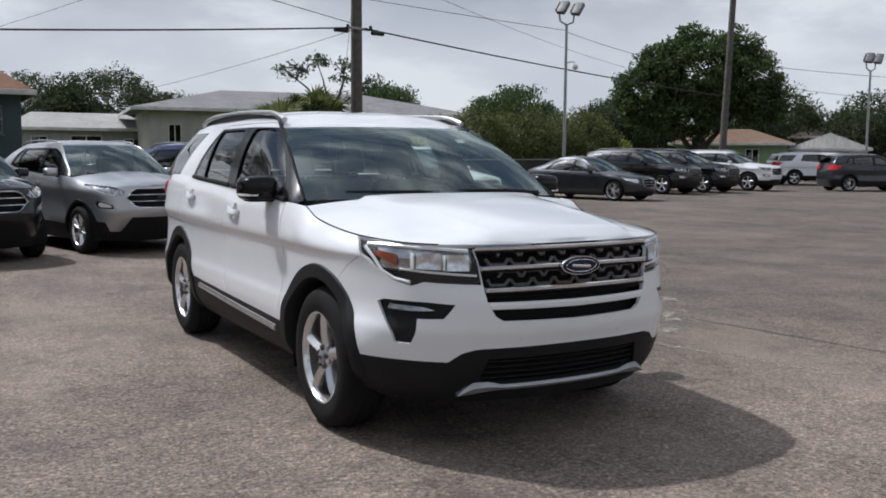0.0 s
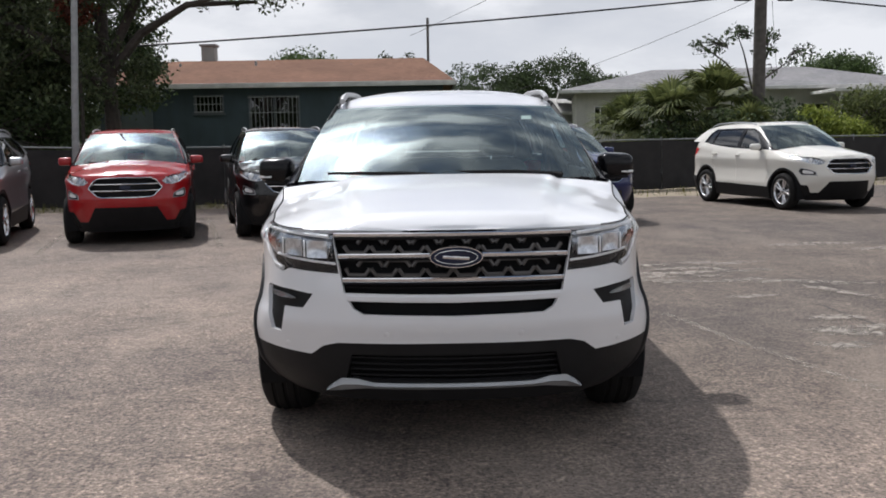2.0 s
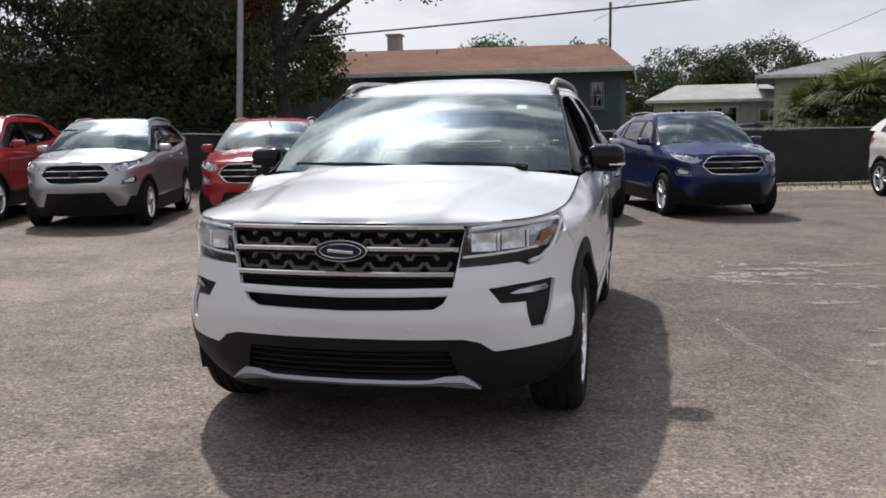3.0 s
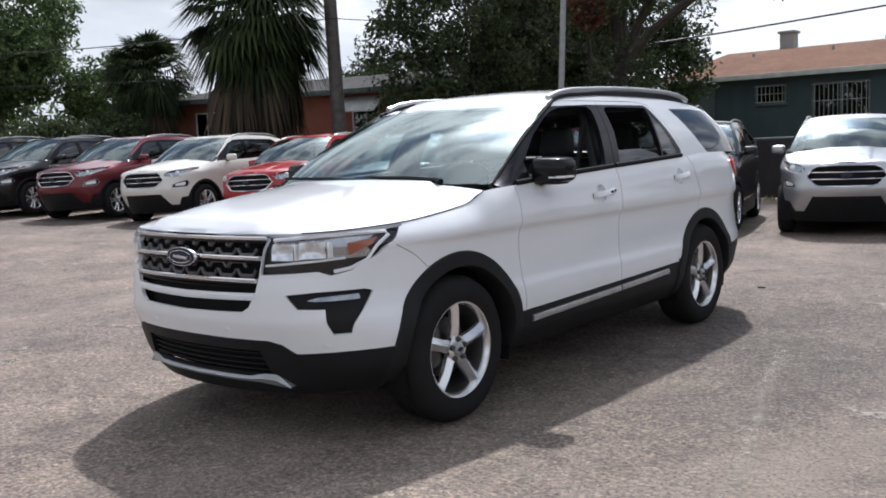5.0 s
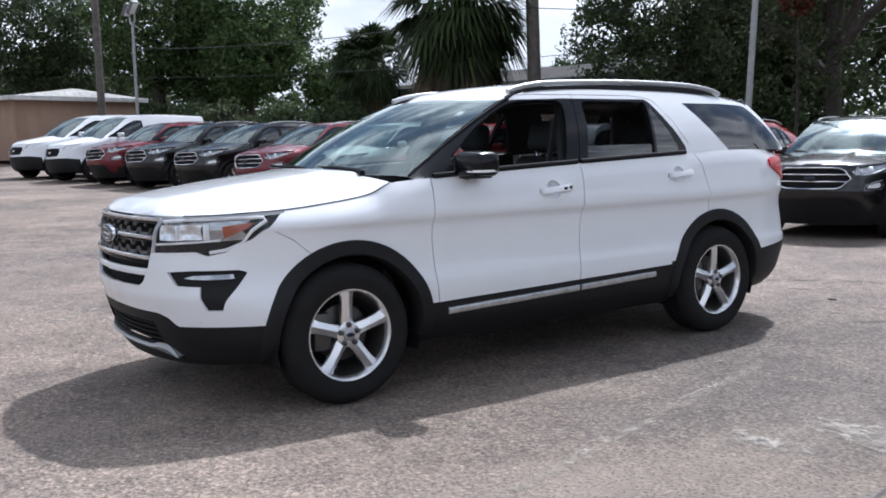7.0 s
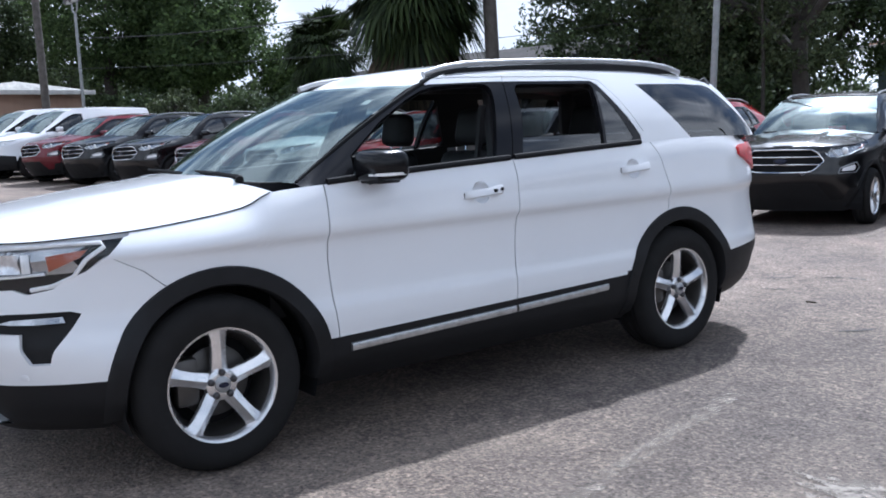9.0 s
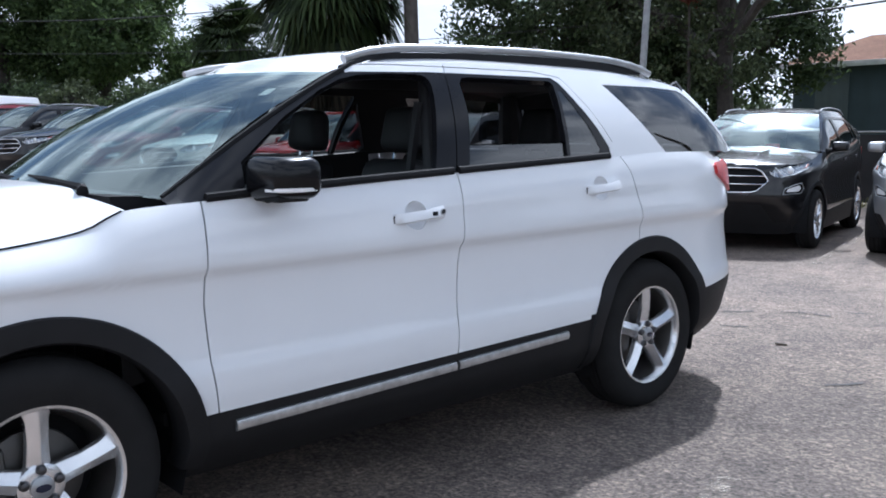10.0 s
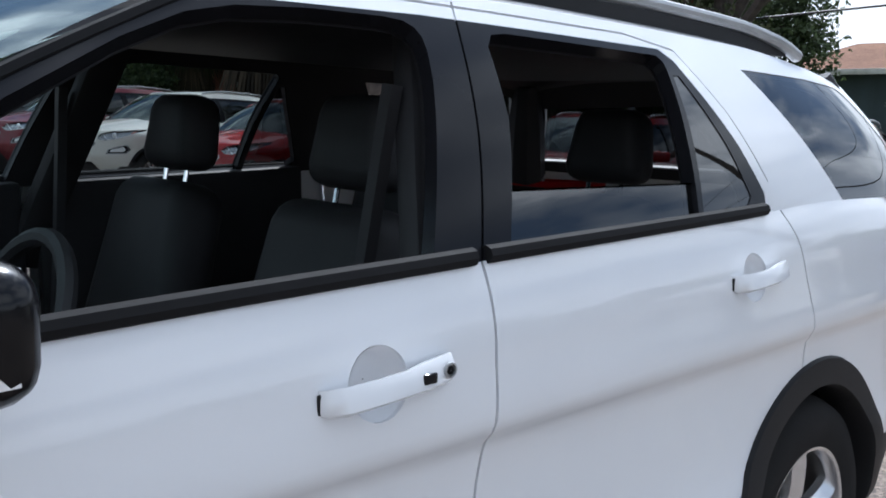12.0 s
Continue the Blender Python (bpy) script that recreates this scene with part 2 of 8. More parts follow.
def add_prism(bm, poly, h0, h1, place):
    """A polygon pushed from h0 to h1; place(u, v, h) gives each point."""
    a = [bm.verts.new(place(u, v, h0)) for u, v in poly]
    b = [bm.verts.new(place(u, v, h1)) for u, v in poly]
    n = len(poly)
    bm.faces.new(a[::-1])
    bm.faces.new(b)
    for k in range(n):
        bm.faces.new((a[k], a[(k + 1) % n], b[(k + 1) % n], b[k]))


def add_lathe(bm, prof, n, place):
    """Turn a profile of (radius, height) about an axis; place(x, y, h) gives each point."""
    rings = []
    for r, h in prof:
        rings.append([bm.verts.new(place(r * math.cos(a), r * math.sin(a), h)) for a in (2 * math.pi * k / n for k in range(n))])
    for a, b in zip(rings, rings[1:]):
        for k in range(n):
            bm.faces.new((a[k], a[(k + 1) % n], b[(k + 1) % n], b[k]))
    return rings


def lerp(a, b, t):
    return a + (b - a) * t


def ease(t):
    t = min(1.0, max(0.0, t))
    return t * t * (3 - 2 * t)


def curve_of(pts):
    """A smooth function through (x, y) pairs."""
    xs = [p[0] for p in pts]
    ys = [p[1] for p in pts]
    ms = []
    for i in range(len(pts)):
        if 0 < i < len(pts) - 1:
            d0 = (ys[i] - ys[i - 1]) / (xs[i] - xs[i - 1])
            d1 = (ys[i + 1] - ys[i]) / (xs[i + 1] - xs[i])
            ms.append(0.0 if d0 * d1 <= 0 else 2 * d0 * d1 / (d0 + d1))
        elif i == 0:
            ms.append((ys[1] - ys[0]) / (xs[1] - xs[0]))
        else:
            ms.append((ys[-1] - ys[-2]) / (xs[-1] - xs[-2]))

    def f(x):
        if x <= xs[0]:
            return ys[0]
        if x >= xs[-1]:
            return ys[-1]
        i = 0
        while x > xs[i + 1]:
            i += 1
        h = xs[i + 1] - xs[i]
        t = (x - xs[i]) / h
        return ((1 + 2 * t) * (1 - t) ** 2) * ys[i] + t * (1 - t) ** 2 * h * ms[i] + t * t * (3 - 2 * t) * ys[i + 1] + t * t * (t - 1) * h * ms[i + 1]

    return f


def resample(pts, n):
    """Even points along a smooth plane curve through the given points."""
    d = [0.0]
    for a, b in zip(pts, pts[1:]):
        d.append(d[-1] + math.hypot(b[0] - a[0], b[1] - a[1]))
    fx = curve_of([(s, p[0]) for s, p in zip(d, pts)])
    fy = curve_of([(s, p[1]) for s, p in zip(d, pts)])
    return [(fx(d[-1] * k / (n - 1)), fy(d[-1] * k / (n - 1))) for k in range(n)]


def inside(poly, u, v):
    hit = False
    for (x0, y0), (x1, y1) in zip(poly, poly[1:] + poly[:1]):
        if (y0 > v) != (y1 > v) and u < (x1 - x0) * (v - y0) / (y1 - y0) + x0:
            hit = not hit
    return hit


def arc(cx, cy, r, a0, a1, n, ry=None):
    return [(cx + r * math.cos(radians(a)), cy + (ry or r) * math.sin(radians(a))) for a in (a0 + (a1 - a0) * k / (n - 1) for k in range(n))]


def strip(line, w):
    """Quads along a line of points, w wide."""
    out = []
    for (x0, y0), (x1, y1) in zip(line, line[1:]):
        d = math.hypot(x1 - x0, y1 - y0)
        nx, ny = -(y1 - y0) / d * w / 2, (x1 - x0) / d * w / 2
        ex, ey = (x1 - x0) / d * w / 3, (y1 - y0) / d * w / 3
        out.append([(x0 + nx - ex, y0 + ny - ey), (x1 + nx + ex, y1 + ny + ey), (x1 - nx + ex, y1 - ny + ey), (x0 - nx - ex, y0 - ny - ey)])
    return out


class Skin:
    """A half surface (x >= 0) from a grid of points, cut along shapes into named regions."""

    def __init__(self, grid):
        self.bm = bmesh.new()
        rows = [[self.bm.verts.new(p) for p in row] for row in grid]
        for a, b in zip(rows, rows[1:]):
            for k in range(len(a) - 1):
                try:
                    self.bm.faces.new((a[k], a[k + 1], b[k + 1], b[k]))
                except ValueError:
                    pass
        bmesh.ops.remove_doubles(self.bm, verts=self.bm.verts, dist=1e-5)
        self.bm.normal_update()
        lean = sum(f.normal.dot(f.calc_center_median() - Vector((0, f.calc_center_median().y * 0.7, 0.75))) * f.calc_area() for f in self.bm.faces)
        if lean < 0:
            bmesh.ops.reverse_faces(self.bm, faces=self.bm.faces)
            self.bm.normal_update()
        self.base = self.bm.copy()
        self.tree = BVHTree.FromBMesh(self.base)
        self.base.faces.ensure_lookup_table()
        for v in self.base.verts:
            if abs(v.co.x) < 1e-4:
                v.normal = Vector((0, v.normal.y, v.normal.z)).normalized()
        self.reg = self.bm.faces.layers.int.new("reg")
        self.names = [""]

    def cut(self, poly, view, name, keep=None):
        """view: the two axes in which the shape is drawn. Faces inside it take the name."""
        a, b = view
        bm = self.bm
        for (u0, v0), (u1, v1) in zip(poly, poly[1:] + poly[:1]):
            lu, hu, lv, hv = min(u0, u1) - 1e-4, max(u0, u1) + 1e-4, min(v0, v1) - 1e-4, max(v0, v1) + 1e-4
            if hu - lu + hv - lv < 1e-3:
                continue
            geom = set()
            for f in bm.faces:
                us = [v.co[a] for v in f.verts]
                if min(us) > hu or max(us) < lu:
                    continue
                vs = [v.co[b] for v in f.verts]
                if min(vs) > hv or max(vs) < lv:
                    continue
                if keep and not keep(f.calc_center_median()):
                    continue
                geom.add(f)
                geom.update(f.edges)
                geom.update(f.verts)
            if not geom:
                continue
            co, no = Vector((0, 0, 0)), Vector((0, 0, 0))
            co[a], co[b] = u0, v0
            no[a], no[b] = -(v1 - v0), u1 - u0
            bmesh.ops.bisect_plane(bm, geom=list(geom), dist=1e-5, plane_co=co, plane_no=no.normalized())
        if name not in self.names:
            self.names.append(name)
        k = self.names.index(name)
        for f in bm.faces:
            c = f.calc_center_median()
            if (not keep or keep(c)) and inside(poly, c[a], c[b]):
                f[self.reg] = k

    def seam(self, line, view, w=0.006, keep=None):
        for q in strip(line, w):
            self.cut(q, view, "gap", keep)

    def normal(self, p):
        loc, no, i, d = self.tree.find_nearest(p)
        if i is None:
            return Vector((0, 0, 1))
        f = self.base.faces[i]
        ws = [1.0 / (1e-4 + (v.co - loc).length) ** 2 for v in f.verts]
        n = Vector((0, 0, 0))
        for w, v in zip(ws, f.verts):
            n += w * v.normal
        return n.normalized()

    def faces(self, pick):
        """The faces whose region name and centre suit pick(name, centre)."""
        return [f for f in self.bm.faces if pick(self.names[f[self.reg]], f.calc_center_median())]

    def panel(self, name, faces, mat, parent, side=1, both=False, rim=0.018, lift=0.0, label=""):
        """Faces as one part, with returned edges. side -1 mirrors it; both joins the two halves."""
        if not faces:
            return None
        verts, norms, out, idx = [], [], [], {}

        def vid(v, s):
            key = (v.index, s)
            if key not in idx:
                n = self.normal(v.co)
                p = v.co + n * lift
                idx[key] = len(verts)
                verts.append((p.x * s, p.y, p.z))
                norms.append((n.x * s, n.y, n.z))
            return idx[key]

        self.bm.verts.index_update()
        own = set(faces)
        for s in ((1, -1) if both else (side,)):
            for f in faces:
                ring = [vid(v, s) for v in f.verts]
                out.append(ring if s > 0 else ring[::-1])
            if rim:
                for f in faces:
                    for lp in f.loops:
                        e = lp.edge
                        if sum(1 for g in e.link_faces if g in own) > 1:
                            continue
                        if both and abs(e.verts[0].co.x) < 1e-4 and abs(e.verts[1].co.x) < 1e-4:
                            continue
                        p, q = lp.vert.co.copy(), lp.link_loop_next.vert.co.copy()
                        np_, nq = self.normal(p), self.normal(q)
                        ring = [p + np_ * lift, p - np_ * rim, q - nq * rim, q + nq * lift]
                        fn = (q - p).cross(np_).normalized()
                        base = len(verts)
                        for r in ring:
                            verts.append((r.x * s, r.y, r.z))
                            norms.append((fn.x * s, fn.y, fn.z))
                        out.append([base + k for k in ((0, 1, 2, 3) if s > 0 else (3, 2, 1, 0))])
        return link_mesh(name, verts, out, mat, parent, label, norms)


def hit_side(tree, y, z):
    """The side of a skin at (y, z): the outermost x."""
    loc, no, i, d = tree.ray_cast(Vector((3.0, y, z)), Vector((-1, 0, 0)))
    return loc.x if loc else None


def hit_front(tree, x, z):
    loc, no, i, d = tree.ray_cast(Vector((x, -6.0, z)), Vector((0, 1, 0)))
    return loc.y if loc else None


# ---- car bodies: x to the car's left, y to its rear, z up ----
def shell(P):
    """The skins of half a car body: side wrap, hood, windscreen, greenhouse side, roof and tail."""
    n, rows = P["n"], P["rows"]
    base = resample(P["plan"], n)
    zt, side_in, nose, tail = (curve_of(P[k]) for k in ("belt", "side", "nose", "tail"))
    inset = curve_of(P["inset"])
    zb, ya, yb = P["zb"], P["ya"], P["yb"]

    def wrap_point(x, y, v):
        z = lerp(zb, zt(y), v)
        wf, wr = ease((ya - y) / 0.55), ease((y - yb) / 0.5)
        d = zt(y) - z
        h = P.get("round", 0.14)
        if "flare" in P:
            amount, low, high, y_mid, y_reach = P["flare"]
            x += amount * ease((high - z) / (high - low)) * ease(1 - abs(y - y_mid) / y_reach) * min(1.0, x / 0.5)
        px = x * (1 + side_in(z) / P["half"]) - inset(y) * max(0.0, 1 - d / h) ** 2 * min(1.0, x / 0.5)
        return (max(0.0, px), y + wf * nose(z) + wr * tail(z), z)

    wrap = Skin([[wrap_point(x, y, r / rows) for x, y in base] for r in range(rows + 1)])
    edge = [Vector(wrap_point(x, y, 1.0)) for x, y in base]
    ys = [p.y for p in edge]

    def top_edge(y):
        i = min(range(len(ys) - 1), key=lambda k: 0 if ys[k] <= y <= ys[k + 1] else 1 + abs(ys[k] - y))
        a, b = edge[i], edge[i + 1]
        t = 0.0 if abs(b.y - a.y) < 1e-6 else min(1.0, max(0.0, (y - a.y) / (b.y - a.y)))
        return a.lerp(b, t)

    # hood
    zc, hy = curve_of(P["hood"]), P["cowl"][0]
    grid = []
    hood_edge = [p for p in edge if p.y < hy - 0.01] + [top_edge(hy)]
    for p in hood_edge:
        row = []
        for k in range(25):
            v = k / 24
            x = p.x * (1 - v)
            f = 1 - (1 - v) ** P.get("hoodround", 2.6)
            y = p.y - P["cowl"][1] * v * ease((p.y - hy + 0.5) / 0.5)
            z = lerp(p.z, zc(p.y), f) + P.get("ridge", 0.0) * ease((lerp(P.get("ridgex", 0.34), P.get("ridgeback", 0.34), min(1.0, max(0.0, (p.y - edge[0].y) / 1.2))) - x) / 0.045) * ease((p.y - edge[0].y - 0.03) / 0.1)
            row.append((max(0.0, x - 0.004 * (1 - v)), y + 0.004 * (1 - ease(v * 6)) * (1 if p.x < 0.6 else 0), z + 0.002))
        grid.append(row)
    hood = Skin(grid)
    # windscreen: base half-width, y, z; top half-width, y, z; bow
    bx, by, bz, tx, ty, tz, bow = P["screen"]
    grid = []
    for r in range(15):
        v = r / 14
        row = []
        for k in range(17):
            u = 1 - k / 16
            a = Vector((bx * u, by - bow * (1 - u * u), bz + 0.012 * (1 - u * u)))
            b = Vector((tx * u, ty - bow * (1 - u * u), tz + 0.012 * (1 - u * u)))
            p = a.lerp(b, v)
            out = Vector((0.0, -0.55, 0.83)) * 0.035 * math.sin(math.pi * v)
            row.append(tuple(p + out))
        grid.append(row)
    screen = Skin(grid)
    # greenhouse side
    xr, zr = curve_of(P["railx"]), curve_of(P["railz"])
    y0, y1 = P["house"]
    grid = []
    for k in range(P.get("hn", 70) + 1):
        y = lerp(y0, y1, k / P.get("hn", 70))
        a, b = top_edge(y), Vector((xr(y), y, zr(y)))
        row = []
        for r in range(17):
            v = r / 16
            p = a.lerp(b, v)
            p.x += 0.028 * math.sin(math.pi * v) * min(1.0, (b.z - a.z) / 0.3)
            p.y += P.get("dlean", 0.0) * (1 - v) * ease((y - y1 + 0.5) / 0.5)
            row.append(tuple(p))
        grid.append(row)
    house = Skin(grid)
    # roof
    rc = curve_of(P["roof"])
    grid = []
    for k in range(41):
        y = lerp(ty, y1, k / 40)
        row = []
        for c in range(21):
            u = 1 - c / 20
            f = 1 - u ** P.get("roofround", 3.0)
            yy = y - bow * (1 - u * u) * (1 - k / 40) + 0.05 * (1 - u * u) * (k / 40)
            zf = tz + 0.012 * (1 - u * u)
            z = lerp(zr(y), rc(yy), f)
            z = lerp(zf, z, ease(k / 5)) if k < 5 else z
            row.append((xr(y) * u, yy, z))
        grid.append(row)
    roof = Skin(grid)
    # tail: from the roof's rear edge down to the wrap's rear top
    back = [p for p in edge if p.y > y1 + P.get("dlean", 0.0) - 0.06]
    grid = []
    for r in range(13):
        v = r / 12
        row = []
        for k, p in enumerate(back):
            u = p.x / max(1e-6, back[0].x)
            a = Vector((xr(y1) * u, y1 + 0.05 * (1 - u * u), lerp(zr(y1), rc(y1 + 0.05), 1 - u ** 3)))
            q = a.lerp(p, v)
            q.y += 0.05 * math.sin(math.pi * v) * 0.5
            row.append(tuple(q))
        grid.append(row)
    back_skin = Skin(grid)
    return dict(wrap=wrap, hood=hood, screen=screen, house=house, roof=roof, tail=back_skin, edge=top_edge)


def arch_trim(name, tree, cy, cz, r_in, r_out, a0, a1, mat, parent, side, lip=0.10, proud=0.014):
    """A wheel-arch moulding that follows the body side."""
    verts, faces, n = [], [], 41
    for k in range(n):
        a = radians(lerp(a0, a1, k / (n - 1)))
        ring = []
        for r, off in ((r_out, -0.004), (r_out - 0.006, proud * 0.8), ((r_in + r_out) / 2, proud), (r_in + 0.008, proud * 0.9), (r_in, 0.0), (r_in + 0.004, -lip)):
            y, z = cy + r * math.cos(a), cz + r * math.sin(a)
            ys, zs = cy + max(r, r_in + 0.012) * math.cos(a), cz + max(r, r_in + 0.012) * math.sin(a)
            x = hit_side(tree, ys, max(zs, 0.26))
            x = 0.93 if x is None else x
            ring.append((side * (x + off), y, z))
        verts += ring
    for k in range(n - 1):
        for j in range(5):
            q = (k * 6 + j, k * 6 + j + 1, (k + 1) * 6 + j + 1, (k + 1) * 6 + j)
            faces.append(q if side < 0 else q[::-1])
    bm = bmesh.new()
    vs = [bm.verts.new(v) for v in verts]
    for f in faces:
        bm.faces.new([vs[i] for i in f])
    return part(name, bm, mat, parent, angle=50)


def wheel(parent, x, y, R, rim, width, side, style="five", detail=1):
    """A tyre on an alloy rim; the outer face looks to the given side."""
    hub = empty("wheel")
    hub.parent = parent
    hub.location = (x, y, R)
    out = lambda a, b, h: (side * h, a, b)
    w = width / 2
    n = 56 if detail else 36
    bm = bmesh.new()
    prof = [(rim - 0.006, -w + 0.02), (rim + 0.02, -w), (R - 0.05, -w - 0.004), (R - 0.018, -w + 0.014), (R - 0.004, -w + 0.045)]
    for g in (-0.055, 0.0, 0.055):
        prof += [(R, g * width / 0.25 - 0.012), (R - 0.008, g * width / 0.25 - 0.006), (R - 0.008, g * width / 0.25 + 0.006), (R, g * width / 0.25 + 0.012)]
    prof += [(R - 0.004, w - 0.045), (R - 0.018, w - 0.014), (R - 0.05, w + 0.004), (rim + 0.045, w + 0.003), (rim + 0.03, w - 0.001), (rim + 0.012, w - 0.002), (rim - 0.006, w - 0.012)]
    add_lathe(bm, prof, n, out)
    part("tyre", bm, RUBBER, hub, angle=40)
    bm = bmesh.new()
    add_lathe(bm, [(rim - 0.014, w - 0.036), (rim - 0.008, w - 0.014), (rim - 0.003, w - 0.007), (rim + 0.006, w - 0.004), (rim + 0.006, w - 0.016)], n, out)
    part("rim", bm, ALLOY, hub)
    # inner barrel in the dark steel: its shade is put into the colour
    bm = bmesh.new()
    add_lathe(bm, [(rim - 0.004, -w + 0.03), (rim - 0.03, -w + 0.05), (rim - 0.04, 0.0), (rim - 0.014, w - 0.038)], n, out)
    part("rim_barrel", bm, BRAKE_SHADE, hub)
    # spokes
    face = w - 0.018
    count = 5
    hubr = rim * 0.24
    for k in range(count):
        bm = bmesh.new()
        a = 2 * math.pi * k / count + math.pi / 2 + (0.0 if style == "five" else 0.3)
        blades = [(0.0, 1.0)] if style == "five" else [(-0.2, 0.42), (0.2, 0.42)]
        for da, wide in blades:
            ca, sa = math.cos(a + da), math.sin(a + da)
            sect = []
            for t, hw, h in ((0.10, 0.042, face - 0.020), (0.28, 0.038, face - 0.014), (0.55, 0.034, face - 0.006), (0.82, 0.037, face - 0.004), (0.985, 0.050, face - 0.008)):
                r = rim * t
                hw *= wide * rim / 0.26
                ring = []
                for s, dh in ((-1, -0.034), (-0.97, -0.012), (-0.45, 0.0), (0.0, 0.010), (0.97, -0.012), (1, -0.034)):
                    ring.append(bm.verts.new(out(r * ca - s * hw * sa, r * sa + s * hw * ca, h + dh)))
                sect.append(ring)
            for p, q in zip(sect, sect[1:]):
                for j in range(6):
                    bm.faces.new((p[j], p[(j + 1) % 6], q[(j + 1) % 6], q[j]))
            bm.faces.new(sect[0][::-1])
            bm.faces.new(sect[-1])
        part("spoke", bm, ALLOY, hub, angle=28)
    bm = bmesh.new()
    add_lathe(bm, [(hubr * 1.25, face - 0.04), (hubr * 1.2, face - 0.012), (hubr * 0.95, face - 0.006), (hubr * 0.6, face - 0.006)], 30, out)
    part("hub_disc", bm, ALLOY, hub, angle=28)
    bm = bmesh.new()
    add_lathe(bm, [(hubr * 0.62, face - 0.012), (hubr * 0.6, face + 0.002), (hubr * 0.5, face + 0.006), (0.001, face + 0.007)], 24, out)
    cap = part("centre_cap", bm, SATIN, hub)
    if detail:
        bm = bmesh.new()
        add_lathe(bm, [(0.001, 0.0), (hubr * 0.4, 0.0), (hubr * 0.4, 0.002), (0.001, 0.0022)], 24, lambda a_, b_, h: (side * (face + 0.007 + h), a_, b_ * 0.5))
        part("emblem", bm, EMBLEM, cap)
        for k in range(5):
            a = 2 * math.pi * k / 5 + math.pi / 2
            bm = bmesh.new()
            add_lathe(bm, [(0.0155, face - 0.02), (0.0155, face - 0.001), (0.012, face + 0.006), (0.001, face + 0.009)], 10, lambda a_, b_, h, a=a: (side * h, a_ + hubr * 0.92 * math.cos(a), b_ + hubr * 0.92 * math.sin(a)))
            part("lug_nut", bm, NUTSTEEL, hub)
    bm = bmesh.new()
    add_lathe(bm, [(0.03, w - 0.105), (rim * 0.62, w - 0.105), (rim * 0.64, w - 0.108), (rim * 0.64, w - 0.13), (0.03, w - 0.13)], 36, out)
    part("brake_disc", bm, BRAKE_SHADE, hub)
    if detail:
        bm = bmesh.new()
        add_box(bm, (0.07, 0.10, 0.20), pose(side * (w - 0.10), -rim * 0.55, 0.02, 0, 0, 0), 0.02)
        part("brake_caliper", bm, BRAKE_SHADE, hub)
    bm = bmesh.new()
    add_lathe(bm, [(0.001, -w + 0.06), (rim - 0.035, -w + 0.06), (rim - 0.035, -w + 0.075), (0.001, -w + 0.075)], 30, out)
    part("backing_plate", bm, MATTEK, hub)
    return hub


def wheel_well(parent, cy, cz, r, x0, x1, side, mat):
    """The dark liner round a wheel."""
    bm = bmesh.new()
    n = 20
    rings = []
    for k in range(n + 1):
        a = radians(-20 + 220 * k / n)
        rings.append([bm.verts.new((side * x, cy + r * math.cos(a), cz + r * math.sin(a))) for x in (x1, x0)])
    for a, b in zip(rings, rings[1:]):
        bm.faces.new((a[0], a[1], b[1], b[0]))
    bm.faces.new([r[1] for r in rings])
    return part("wheel_well", bm, mat, parent, smooth=False)


def mirror_pod(parent, side, pos, size, shell_mat, base_mat, lamp=True, scale=1.0):
    """A door mirror: rounded housing, stalk, glass and a lamp strip along the lower rear edge."""
    px, py, pz = pos
    sx, sy, sz = size
    pod = empty("door_mirror")
    pod.parent = parent
    pod.location = (side * px, py, pz)
    bm = bmesh.new()
    add_box(bm, (sx, sy, sz), None, 0.045 * scale, 4)
    for v in bm.verts:
        t = (v.co.x * side) / sx + 0.5
        v.co.z *= lerp(1.04, 0.9, t)
        v.co.y += 0.03 * scale * t * t
        if v.co.y < 0:
            v.co.z *= 0.94
            v.co.x *= 0.96
    part("housing", bm, shell_mat, pod, angle=60)
    part("mirror_glass", box_bm((sx * 0.74, 0.006, sz * 0.7), pose(-side * sx * 0.06, sy / 2 + 0.006 * scale, 0.004), 0.002), CHROME, pod)
    bm = bmesh.new()
    add_tube(bm, [(-side * sx * 0.35, 0, -sz * 0.34), (-side * (sx * 0.62), -0.005, -sz * 0.36), (-side * (sx * 0.5 + 0.09 * scale), 0.02 * scale, -sz * 0.38)], [0.035 * scale, 0.03 * scale, 0.04 * scale], 10)
    part("stalk", bm, base_mat, pod)
    if lamp:
        bm = bmesh.new()
        strip_pts = [(0.10, -0.455), (0.24, -0.46), (0.36, -0.45), (0.435, -0.40), (0.475, -0.27), (0.485, -0.1), (0.48, 0.14), (0.46, 0.3)]
        sect = []
        for u, v in strip_pts:
            n = Vector((max(0.0, u - 0.3) * 5, -max(0.0, 0.5 + v * -1 - 0.55) * 9 - 0.25)).normalized()
            c = (side * u * sx, v * sy + 0.03 * scale * (u + 0.5) ** 2, -sz * 0.24)
            sect.append([bm.verts.new((c[0] + side * n.x * o, c[1] + n.y * o, c[2] + dz)) for o, dz in ((-0.008, -0.008), (0.004, -0.0055), (0.004, 0.0055), (-0.008, 0.008))])
        for p, q in zip(sect, sect[1:]):
            for j in range(3):
                bm.faces.new((p[j], p[j + 1], q[j + 1], q[j]))
        part("turn_lamp", bm, LAMPSILVER, pod, "clear lamp strip")
        part("lower_cover", box_bm((sx * 0.72, sy * 0.72, 0.02), pose(-side * 0.01, 0.01, -sz * 0.44), 0.008), CLAD, pod)
    return pod


